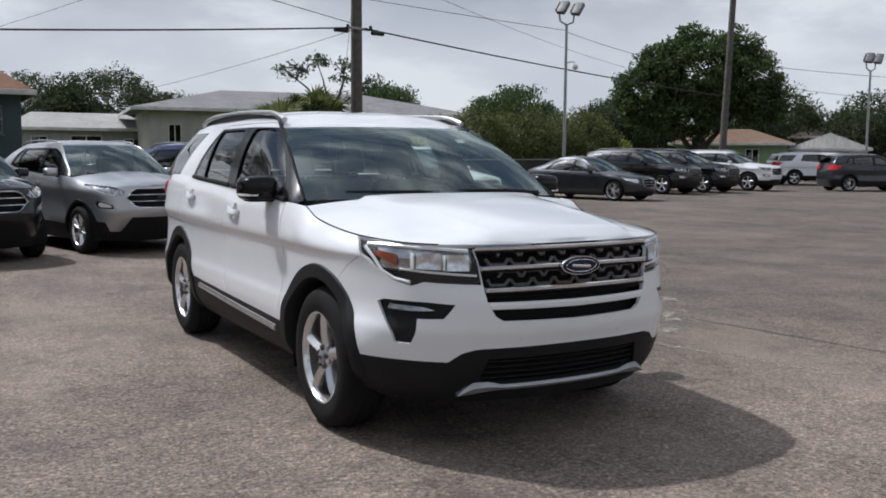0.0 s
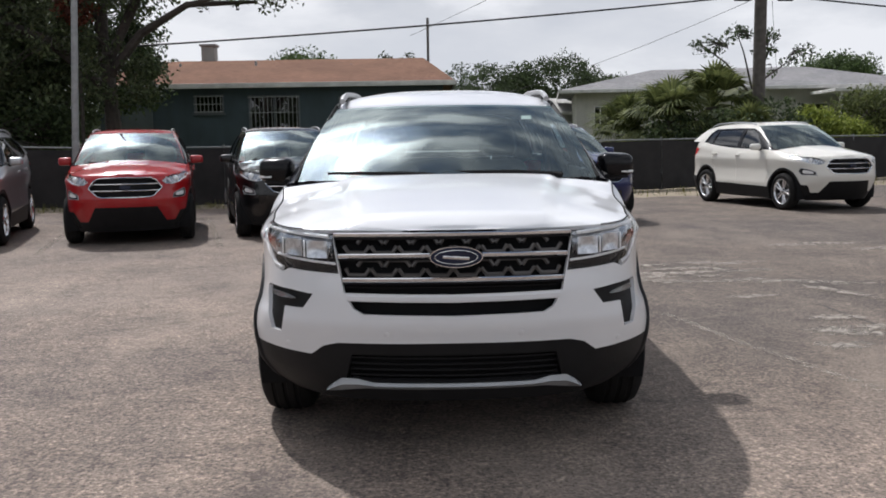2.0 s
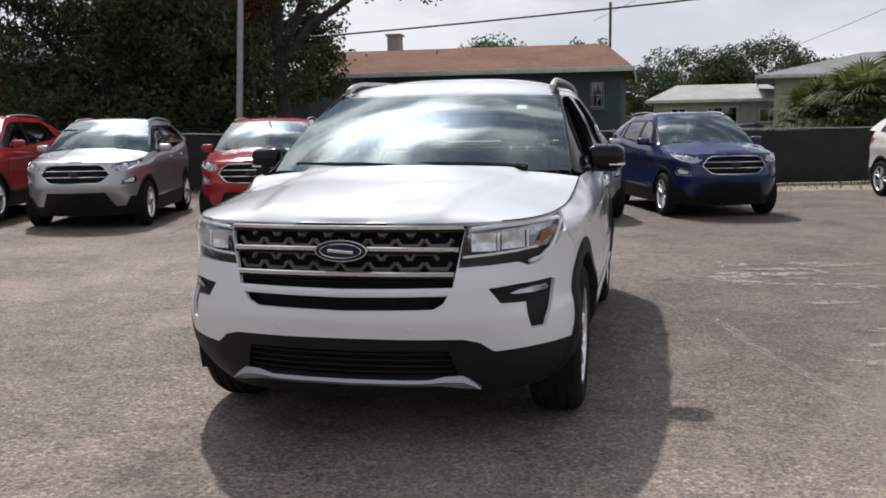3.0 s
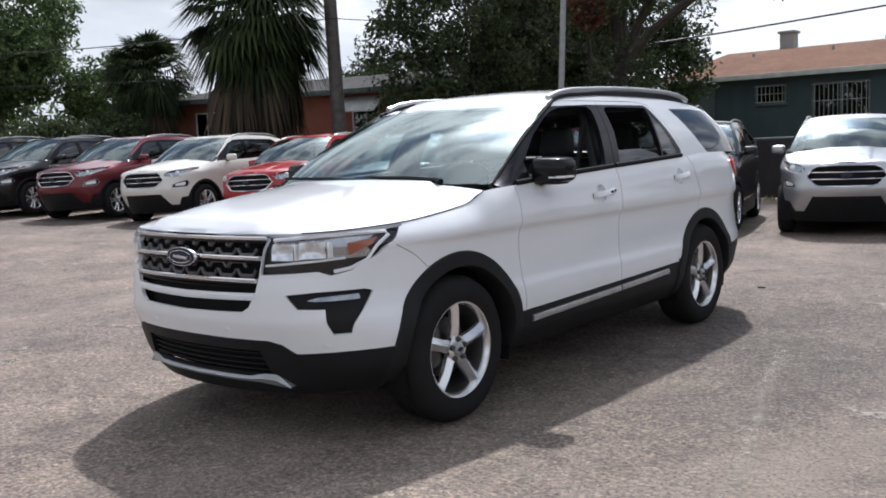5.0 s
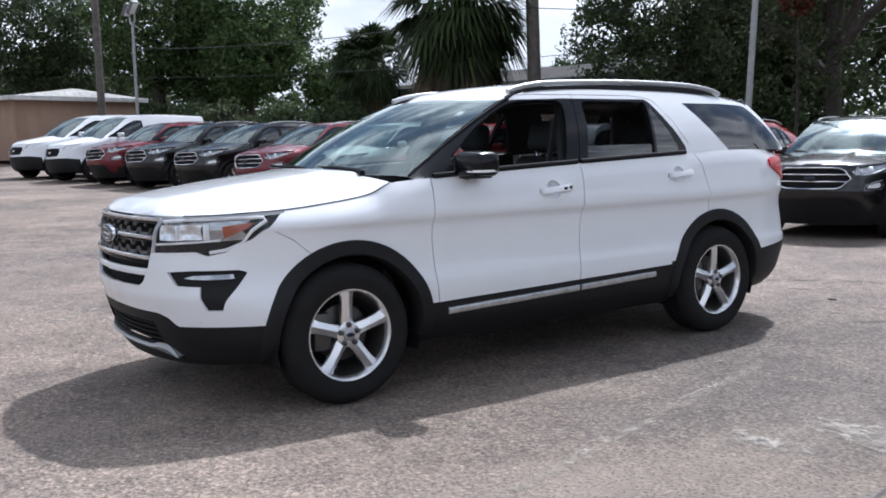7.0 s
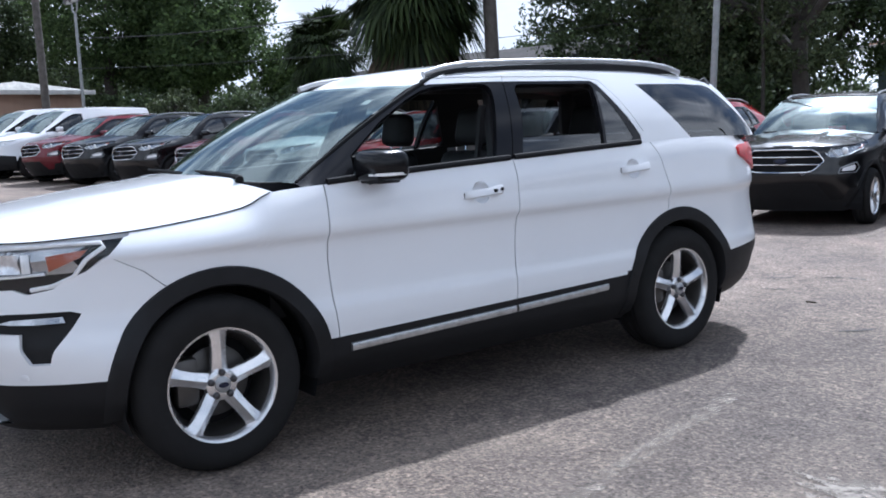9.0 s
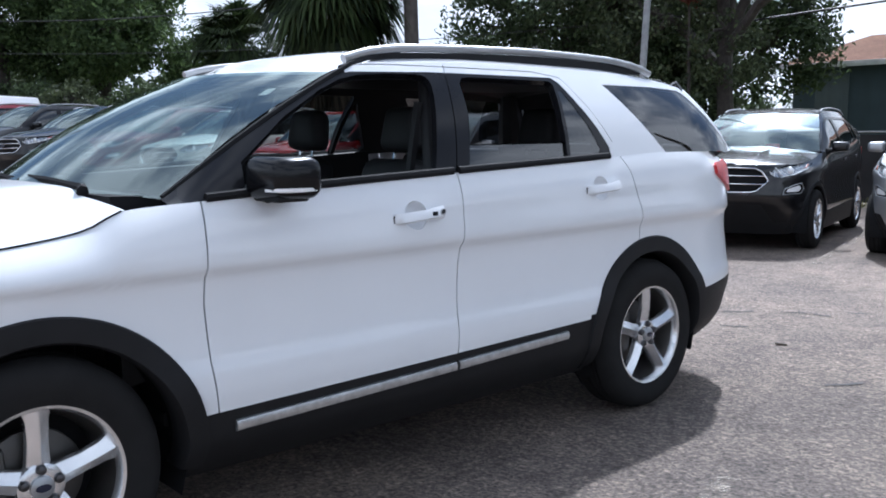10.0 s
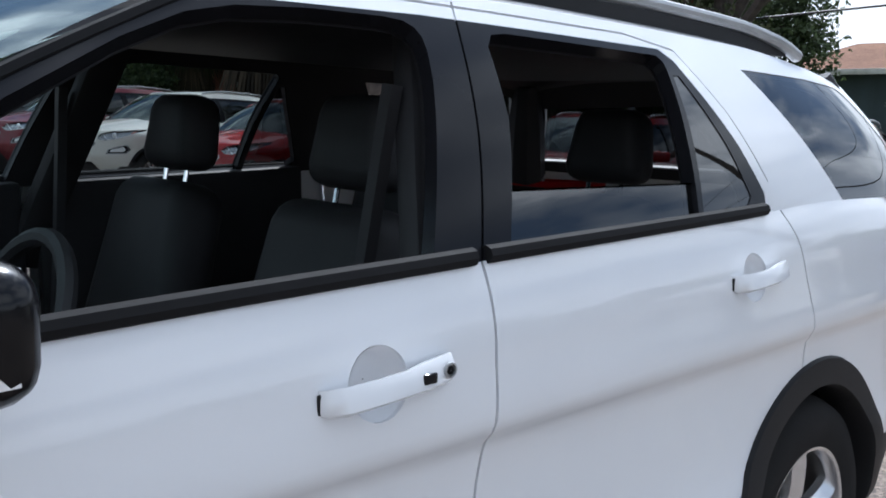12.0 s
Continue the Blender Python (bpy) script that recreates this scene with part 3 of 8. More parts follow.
# ---- the white seven-seat SUV ----
suv = tagged(empty("suv"), "white seven-seat SUV with black cladding and lowered windows, parked alone", "car")
SUV = dict(
    n=170, rows=54, zb=0.25, ya=-1.45, yb=1.75, half=0.975, flare=(0.046, 0.46, 0.74, -1.87, 0.36),
    plan=[(0, -2.34), (0.2, -2.33), (0.4, -2.299), (0.6, -2.237), (0.72, -2.15), (0.82, -2.01), (0.885, -1.85), (0.93, -1.68), (0.955, -1.45), (0.965, -1.1), (0.97, -0.5),
          (0.975, 0.2), (0.975, 0.9), (0.968, 1.45), (0.955, 1.85), (0.905, 2.12), (0.79, 2.345), (0.53, 2.46), (0.2, 2.47), (0, 2.47)],
    belt=[(-2.34, 1.0), (-2.1, 1.005), (-1.95, 1.012), (-1.77, 1.018), (-1.5, 1.04), (-1.25, 1.075), (-1.13, 1.13), (-0.9, 1.145), (-0.4, 1.172), (0.2, 1.196), (0.7, 1.214), (1.08, 1.228), (1.5, 1.245), (2.25, 1.235), (2.47, 1.225)],
    side=[(0.2, -0.20), (0.25, -0.12), (0.32, -0.05), (0.39, -0.014), (0.47, -0.004), (0.55, 0.004), (0.60, 0.002), (0.66, -0.012), (0.74, -0.020), (0.84, -0.023), (0.908, -0.018), (0.942, 0.002), (0.955, 0.0025), (1.05, -0.010), (1.25, -0.034)],
    nose=[(0.2, 0.14), (0.30, 0.075), (0.42, 0.035), (0.53, 0.008), (0.62, -0.014), (0.72, -0.012), (0.82, 0.0), (0.92, 0.008), (0.97, 0.028), (1.02, 0.06)],
    tail=[(0.2, -0.10), (0.42, -0.04), (0.57, 0.0), (0.72, -0.01), (0.85, -0.03), (1.0, -0.035), (1.15, -0.04), (1.24, -0.11)],
    inset=[(-2.2, 0.0), (-1.95, 0.03), (-1.7, 0.07), (-1.3, 0.075), (-1.1, 0.05), (-0.8, 0.028), (2.0, 0.03)], round=0.13,
    hood=[(-2.28, 1.003), (-2.255, 1.026), (-2.20, 1.047), (-2.10, 1.064), (-1.9, 1.094), (-1.6, 1.134), (-1.13, 1.176)], cowl=(-1.13, 0.08), ridge=0.017, ridgex=0.43, ridgeback=0.60, hoodround=2.9,
    screen=(0.845, -0.99, 1.155, 0.698, -0.215, 1.576, 0.20),
    house=(-1.0, 2.08), dlean=0.2, railx=[(-1.0, 0.85), (-0.6, 0.765), (-0.15, 0.69), (0.5, 0.70), (1.3, 0.695), (2.08, 0.655)],
    railz=[(-1.0, 1.155), (-0.6, 1.395), (-0.15, 1.605), (0.0, 1.622), (0.5, 1.637), (1.3, 1.63), (1.8, 1.60), (2.08, 1.565)],
    roof=[(-0.4, 1.617), (-0.1, 1.672), (0.2, 1.706), (0.6, 1.722), (1.2, 1.718), (1.7, 1.685), (2.1, 1.62)],
)


REAR_PANE = [(0.248, 1.212), (0.838, 1.236), (0.868, 1.40), (0.908, 1.545), (0.907, 1.56), (0.89, 1.572), (0.40, 1.574), (0.36, 1.568), (0.338, 1.545), (0.318, 1.42)]


def build_suv():
    S = shell(SUV)
    W, H = S["wrap"], S["house"]
    FR, SD = (0, 2), (1, 2)
    front = lambda c: c.y < -1.6
    side = lambda c: c.x > 0.6
    # black lower body, front and sides
    W.cut([(0, 0.525), (0.5, 0.522), (0.565, 0.505), (0.62, 0.462), (1.1, 0.474), (1.1, 0.1), (0, 0.1)], FR, "clad", lambda c: c.y < -1.85)
    W.cut([(-1.86, 0.474), (-0.93, 0.478), (0.93, 0.52), (0.93, 0.1), (-1.86, 0.1)], SD, "clad", lambda c: c.x > 0.6 and c.y > -1.86)
    W.cut([(0.93, 0.54), (1.8, 0.545), (2.36, 0.58), (2.36, 0.1), (0.93, 0.1)], SD, "clad", lambda c: c.x > 0.5)
    W.cut([(0, 0.58), (0.9, 0.58), (0.9, 0.1), (0, 0.1)], FR, "clad", lambda c: c.y > 2.3)
    # grille, lower slots, lamps
    W.cut([(0, 1.2), (0.512, 1.2), (0.512, 0.985), (0.463, 0.742), (0, 0.737)], FR, "grille", lambda c: c.y < -2.0)
    W.cut([(0, 0.703), (0.443, 0.708), (0.425, 0.675), (0.385, 0.652), (0, 0.645)], FR, "slot", lambda c: c.y < -2.0)
    W.cut([(0, 0.47), (0.44, 0.47), (0.47, 0.355), (0, 0.35)], FR, "intake", lambda c: c.y < -2.0)
    W.cut([(0.512, 1.2), (0.512, 0.985), (0.485, 0.822), (0.715, 0.832), (0.752, 0.812), (0.80, 0.828), (0.828, 0.87), (0.852, 0.95), (0.872, 1.2)], FR, "lamp", lambda c: c.y < -1.74)
    W.cut([(-2.05, 0.85), (-1.96, 0.86), (-1.90, 0.885), (-1.82, 0.94), (-1.745, 1.005), (-1.735, 1.2), (-2.05, 1.2)], SD, "lamp", lambda c: c.x > 0.74 and c.y < -1.7)
    W.cut([(0.602, 0.733), (0.71, 0.742), (0.83, 0.742), (0.845, 0.73), (0.835, 0.62), (0.818, 0.548), (0.766, 0.545), (0.752, 0.60), (0.742, 0.664), (0.650, 0.668)], FR, "fog", lambda c: c.y < -1.85)
    # wheel openings
    for cy in (-1.433, 1.433):
        W.cut(arc(cy + (0.032 if cy < 0 else -0.020), 0.370, 0.425, 0, 360, 49)[:-1], SD, "open", side)
        W.cut([(cy - 0.415, 0.38), (cy + 0.415, 0.38), (cy + 0.41, 0.1), (cy - 0.41, 0.1)], SD, "open", side)
    W.cut([(1.98, 0.1), (2.7, 0.1), (2.7, 0.43), (2.30, 0.37)], SD, "open", lambda c: c.y > 1.9)
    # scoops behind the door handles
    for cy, cz in ((-0.0685, 1.0495), (1.010, 1.0975)):
        W.cut([(cy + 0.054 * math.cos(a), cz + 0.053 * math.sin(a)) for a in (2 * math.pi * k / 28 for k in range(28))], SD, "scoop", side)
    # tail lamp
    W.cut([(1.95, 1.145), (2.03, 1.178), (2.7, 1.18), (2.7, 0.93), (2.40, 0.93), (2.33, 1.01), (2.15, 1.065)], SD, "tail", lambda c: c.y > 2.0 and c.x > 0.45)
    # shut lines
    W.seam([(-0.893, 1.2), (-0.905, 1.05), (-0.916, 0.825), (-0.905, 0.62), (-0.888, 0.478)], SD, 0.006, side)
    W.seam([(0.177, 1.25), (0.172, 1.10), (0.164, 0.98), (0.146, 0.83), (0.132, 0.62), (0.128, 0.497)], SD, 0.006, side)
    W.seam([(1.16, 1.30), (1.24, 1.17), (1.30, 0.98), (1.315, 0.84), (1.28, 0.74)], SD, 0.006, side)
    W.seam([(-1.80, 0.925), (-1.70, 0.87), (-1.62, 0.80)], SD, 0.003, side)
    # greenhouse: black surround, then glass openings
    H.cut([(-1.2, 1.0), (1.10, 1.0), (1.10, 1.225), (1.135, 1.245), (1.14, 1.275), (1.08, 1.38), (0.955, 1.565), (0.915, 1.588), (0.2, 1.588), (-0.17, 1.578), (-0.33, 1.545), (-0.6, 1.43), (-1.2, 1.09)], SD, "trim")
    H.cut([(-1.2, 1.05), (-1.2, 1.5), (-0.19, 1.7), (-0.19, 1.572), (-0.33, 1.54), (-0.6, 1.43)], SD, "pillar")
    H.cut([(-0.74, 1.166), (0.072, 1.199), (0.124, 1.35), (0.172, 1.48), (0.184, 1.525), (0.186, 1.548), (0.178, 1.564), (0.158, 1.574), (0.12, 1.577), (-0.02, 1.575), (-0.15, 1.566), (-0.23, 1.548), (-0.33, 1.505), (-0.5, 1.413), (-0.72, 1.26)], SD, "glass_f")
    H.cut(REAR_PANE, SD, "glass_r")
    H.cut([(0.858, 1.238), (1.045, 1.244), (1.075, 1.268), (1.03, 1.375), (0.945, 1.53), (0.92, 1.53), (0.89, 1.40)], SD, "glass_q")
    H.cut([(1.27, 1.566), (1.70, 1.566), (1.96, 1.556), (2.00, 1.546), (2.03, 1.525), (2.255, 1.268), (2.25, 1.246), (2.22, 1.234), (1.62, 1.232), (1.57, 1.246)], SD, "glass_d")
    H.seam([(-0.30, 1.60), (0.0, 1.612), (0.80, 1.612), (0.98, 1.59), (1.08, 1.46), (1.17, 1.30)], SD, 0.005)
    H.seam([(0.175, 1.19), (0.235, 1.40), (0.275, 1.55), (0.295, 1.62)], SD, 0.005)

    def body(name, skin, pick, mat, both=False, **kw):
        fs = skin.faces(pick)
        if both:
            skin.panel(name, fs, mat, suv, both=True, **kw)
        else:
            for s in (1, -1):
                skin.panel(name, fs, mat, suv, s, **kw)

    white = lambda nm: nm == ""
    body("front_bumper", W, lambda nm, c: white(nm) and (c.y < -1.80 or (c.y < -1.6 and c.z < 0.93 - (c.y + 1.8) * 0.62 and c.y < -1.55)), WHITE, True)
    body("front_fender", W, lambda nm, c: white(nm) and not (c.y < -1.80 or (c.y < -1.6 and c.z < 0.93 - (c.y + 1.8) * 0.62 and c.y < -1.55)) and c.y < -0.9, WHITE)
    body("front_door", W, lambda nm, c: white(nm) and -0.9 < c.y < 0.15, WHITE)
    rear_x = lambda z: 1.16 + (1.30 - z) * 0.62 if z > 1.17 else lerp(1.315, 1.24, ease((z - 0.86) / 0.31))
    body("rear_door", W, lambda nm, c: white(nm) and 0.15 < c.y < rear_x(c.z), WHITE)
    body("quarter_panel", W, lambda nm, c: white(nm) and c.y > rear_x(c.z), WHITE, True)
    body("lower_cladding", W, lambda nm, c: nm == "clad" and c.y < -1.60, CLAD, True)
    body("fender_cladding", W, lambda nm, c: nm == "clad" and -1.60 <= c.y < -0.9, CLAD)
    body("rocker_panel", W, lambda nm, c: nm == "clad" and -0.9 <= c.y < 1.2, CLAD)
    body("rear_cladding", W, lambda nm, c: nm == "clad" and c.y >= 1.2, CLAD, True)
    body("tail_lamp", W, lambda nm, c: nm == "tail", REDLENS, label="red tail lamp lens", lift=0.016)
    S["hood"].panel("hood", list(S["hood"].bm.faces), WHITE, suv, both=True, rim=0.022)
    S["roof"].panel("roof", list(S["roof"].bm.faces), WHITE, suv, both=True, rim=0.01)
    S["tail"].cut([(0, 1.52), (0.60, 1.50), (0.70, 1.27), (0, 1.27)], FR, "glass")
    S["tail"].panel("tailgate", S["tail"].faces(lambda nm, c: nm == ""), WHITE, suv, both=True)
    g = S["tail"].panel("rear_window", S["tail"].faces(lambda nm, c: nm == "glass"), TINT, suv, both=True, rim=0)
    g.visible_shadow = False
    body("upper_frame", H, lambda nm, c: nm == "", WHITE)
    body("window_surround", H, lambda nm, c: nm == "trim", GLOSSK, rim=0.03)
    body("windscreen_pillar", H, lambda nm, c: nm == "pillar", PILLARK, rim=0.03)
    for s in (1, -1):
        for nm_, mat, skip in (("glass_f", SIDEGLASS, s > 0), ("glass_r", TINT, False), ("glass_q", TINT, False), ("glass_d", TINT, False)):
            if skip:
                continue
            fs = H.faces(lambda nm, c: nm == nm_)
            if nm_ == "glass_r" and s > 0:
                H.cut([(0.1, 1.15), (1.0, 1.15), (1.0, 1.304), (0.1, 1.304)], SD, "glass_low", lambda c: inside(REAR_PANE, c.y, c.z))
                fs = H.faces(lambda nm, c: nm == "glass_low")
            if nm_ == "glass_r" and s < 0:
                fs, mat = H.faces(lambda nm, c: nm in ("glass_low", "glass_r")), REARGLASS
            ob = H.panel("side_window", fs, mat, suv, s, rim=0.004, lift=-0.012 if nm_ in ("glass_f", "glass_r") else -0.002, label="half-lowered tinted window" if nm_ == "glass_r" and s > 0 else "")
            if ob:
                ob.visible_shadow = False
    ws = S["screen"].panel("windscreen", list(S["screen"].bm.faces), WSGLASS, suv, both=True, rim=0)
    ws.visible_shadow = False
    # dark lining inside the cabin
    for s in (1, -1):
        H.panel("pillar_lining", H.faces(lambda nm, c: nm in ("", "trim", "pillar", "gap")), LEATHER, suv, s, rim=0, lift=-0.036)
    S["roof"].panel("roof_lining", list(S["roof"].bm.faces), LEATHER, suv, both=True, rim=0, lift=-0.03)
    S["tail"].panel("tailgate_lining", S["tail"].faces(lambda nm, c: nm == ""), LEATHER, suv, both=True, rim=0, lift=-0.03)
    for s in (1, -1):
        bm = bmesh.new()
        add_tube(bm, [(s * (e.x + 0.001), e.y, e.z + 0.002) for e in (S["edge"](lerp(-2.16, -1.14, k / 24)) for k in range(25))], 0.0032, 5)
        part("hood_gap", bm, MATTEK, suv)
    # belt mouldings under the windows, on the body's top edge
    for s in (1, -1):
        for ya, yb in ((-0.88, 0.155), (0.185, 1.12)):
            bm = bmesh.new()
            pts = []
            for k in range(13):
                y = lerp(ya, yb, k / 12)
                e = S["edge"](y)
                pts.append((s * (e.x - 0.001), y, e.z + 0.009))
            add_tube(bm, pts, 0.0155, 8)
            part("belt_moulding", bm, MATTEK, suv)
        # windscreen edge and roof ditch strips
        bm = bmesh.new()
        add_tube(bm, [(s * lerp(0.845, 0.685, t), lerp(-0.99, -0.15, t), lerp(1.157, 1.607, t) + 0.02 * math.sin(math.pi * t)) for t in (k / 12 for k in range(13))], 0.011, 6)
        part("pillar_seal", bm, MATTEK, suv)
        bm = bmesh.new()
        add_tube(bm, [(s * 0.686, -0.20, 1.592), (s * 0.655, 0.0, 1.652), (s * 0.648, 0.12, 1.672)], 0.010, 6)
        part("roof_strip", bm, CLAD, suv)
        # roof rail: a swept bar, with a black fill put in for the dark gap below
        def rail_z(y):
            return curve_of([(-0.16, 1.628), (-0.04, 1.660), (0.15, 1.684), (0.9, 1.704), (1.4, 1.693), (1.66, 1.664), (1.76, 1.636)])(y)
        bm = bmesh.new()
        pts = [(-0.16 + 1.92 * k / 30) for k in range(31)]
        add_tube(bm, [(s * (0.645 - 0.01 * math.cos(math.pi * (y - 0.8))), y, rail_z(y)) for y in pts], [0.0165 if 2 < k < 28 else 0.018 for k in range(31)], 10)
        part("roof_rail", bm, RAILGREY, suv, "silver roof rail")
        bm = bmesh.new()
        add_prism(bm, [(y, rail_z(y) - 0.018) for y in pts[1:-1]] + [(pts[-2], 1.63), (pts[1], 1.63)], 0.634, 0.652, lambda u, v, h: (s * h, u, v))
        part("rail_infill", bm, CLAD, suv, smooth=False)
    # spoiler lip over the rear window
    verts, faces, nx = [], [], 17
    for k in range(nx):
        x = lerp(-0.62, 0.62, k / (nx - 1))
        u = x / 0.62
        zt = 1.665 - 0.055 * u ** 4
        for y, z in ((1.86, zt - 0.004), (2.02, zt - 0.018), (2.17 - 0.11 * u * u, zt - 0.032), (2.18 - 0.11 * u * u, zt - 0.044), (2.15 - 0.11 * u * u, zt - 0.056), (1.98, zt - 0.075)):
            verts.append((x, y, z))
    for k in range(nx - 1):
        for j in range(5):
            faces.append((k * 6 + j, (k + 1) * 6 + j, (k + 1) * 6 + j + 1, k * 6 + j + 1))
    link_mesh("rear_spoiler", verts, faces, WHITE, suv)
    # wheels, arches, wells
    for s in (1, -1):
        for cy in (-1.433, 1.433):
            arch_trim("arch_trim", W.tree, cy + (0.032 if cy < 0 else -0.020), 0.370, 0.402, 0.484, -9, 191, CLAD, suv, s)
            wheel_well(suv, cy + (0.032 if cy < 0 else -0.020), 0.370, 0.422, 0.60, 0.92, s, MATTEK)
            wheel(suv, s * 0.822, cy + (0.012 if cy < 0 else 0.0), 0.366, 0.232, 0.240, s)
        # rocker strip in two lengths
        for a, b in (((-0.83, 0.424), (0.118, 0.452)), ((0.132, 0.4525), (0.775, 0.472))):
            bm = bmesh.new()
            sect = []
            for k in range(9):
                y, z = lerp(a[0], b[0], k / 8), lerp(a[1], b[1], k / 8)
                x = hit_side(W.tree, y, z)
                sect.append([bm.verts.new((s * (x + dx), y, z + dz)) for dx, dz in ((-0.004, -0.021), (0.010, -0.016), (0.015, 0.0), (0.010, 0.016), (-0.004, 0.021))])
            for p, q in zip(sect, sect[1:]):
                for j in range(4):
                    bm.faces.new((p[j], p[j + 1], q[j + 1], q[j]))
            bm.faces.new(sect[0])
            bm.faces.new(sect[-1][::-1])
            part("rocker_strip", bm, STRIPCHROME, suv, "bright rocker strip")
        # door handles over a scooped recess
        for y0, y1, z0, z1, keyed in ((-0.172, 0.060, 1.041, 1.059, s > 0), (0.910, 1.130, 1.093, 1.108, False)):
            ym, zm = (y0 + y1) / 2, (z0 + z1) / 2
            x = hit_side(W.tree, ym, zm)
            hd = empty("door_handle")
            hd.parent = suv
            bm = bmesh.new()
            add_lathe(bm, [(0.056, -0.001), (0.053, -0.006), (0.048, -0.016), (0.040, -0.026), (0.029, -0.034), (0.015, -0.039), (0.001, -0.040)], 32, lambda a, b, h: (s * (hit_side(W.tree, ym - 0.01 + a, zm - 0.003 + b * 0.985) + h), ym - 0.01 + a, zm - 0.003 + b * 0.985))
            part("handle_recess", bm, WHITE, hd)
            bm = bmesh.new()
            sect = []
            for t, hz, ox in ((0.0, 0.016, 0.008), (0.03, 0.019, 0.024), (0.12, 0.020, 0.034), (0.35, 0.019, 0.040), (0.6, 0.019, 0.041), (0.72, 0.022, 0.037), (0.93, 0.022, 0.030), (0.98, 0.020, 0.026), (1.0, 0.015, 0.012)):
                y, z = lerp(y0, y1, t), lerp(z0, z1, t)
                xs = hit_side(W.tree, y, z)
                sect.append([bm.verts.new((s * (xs + dx), y, z + dz)) for dx, dz in ((ox - 0.022, -hz * 0.7), (ox - 0.010, -hz), (ox, -hz * 0.62), (ox - 0.004, hz * 0.3), (ox - 0.012, hz), (ox - 0.024, hz * 0.8))])
            for p, q in zip(sect, sect[1:]):
                for j in range(6):
                    bm.faces.new((p[j], p[(j + 1) % 6], q[(j + 1) % 6], q[j]))
            bm.faces.new(sect[0])
            bm.faces.new(sect[-1][::-1])
            part("grip", bm, WHITE, hd, angle=50)
            part("grip_gasket", box_bm((0.006, 0.014, 0.029), pose(s * (hit_side(W.tree, y0 + 0.004, z0) + 0.001), y0 + 0.004, z0 - 0.002), 0.003), CLAD, hd)
            if keyed:
                part("touch_pad", box_bm((0.006, 0.026, 0.016), pose(s * (x + 0.036), y1 - 0.066, z1 - 0.005), 0.003), GLOSSK, hd, "black touch pad")
                bm = bmesh.new()
                add_lathe(bm, [(0.0115, 0.0), (0.0115, 0.004), (0.009, 0.0045), (0.008, 0.001), (0.001, 0.001)], 18, lambda a, b, h: (s * (x + 0.031 + h), y1 - 0.024 + a, z1 + b))
                part("key_lock", bm, SATIN, hd, "round key lock")
                bm = bmesh.new()
                add_lathe(bm, [(0.0065, 0.0), (0.0065, 0.0015), (0.001, 0.0016)], 14, lambda a, b, h: (s * (x + 0.0325 + h), y1 - 0.024 + a, z1 + b))
                part("key_slot", bm, MATTEK, hd)
        mirror_pod(suv, s, (1.006, -0.668, 1.213), (0.208, 0.165, 0.150), MIRRORK, CLAD)
    build_front(W)
    build_cabin(S)
    return S


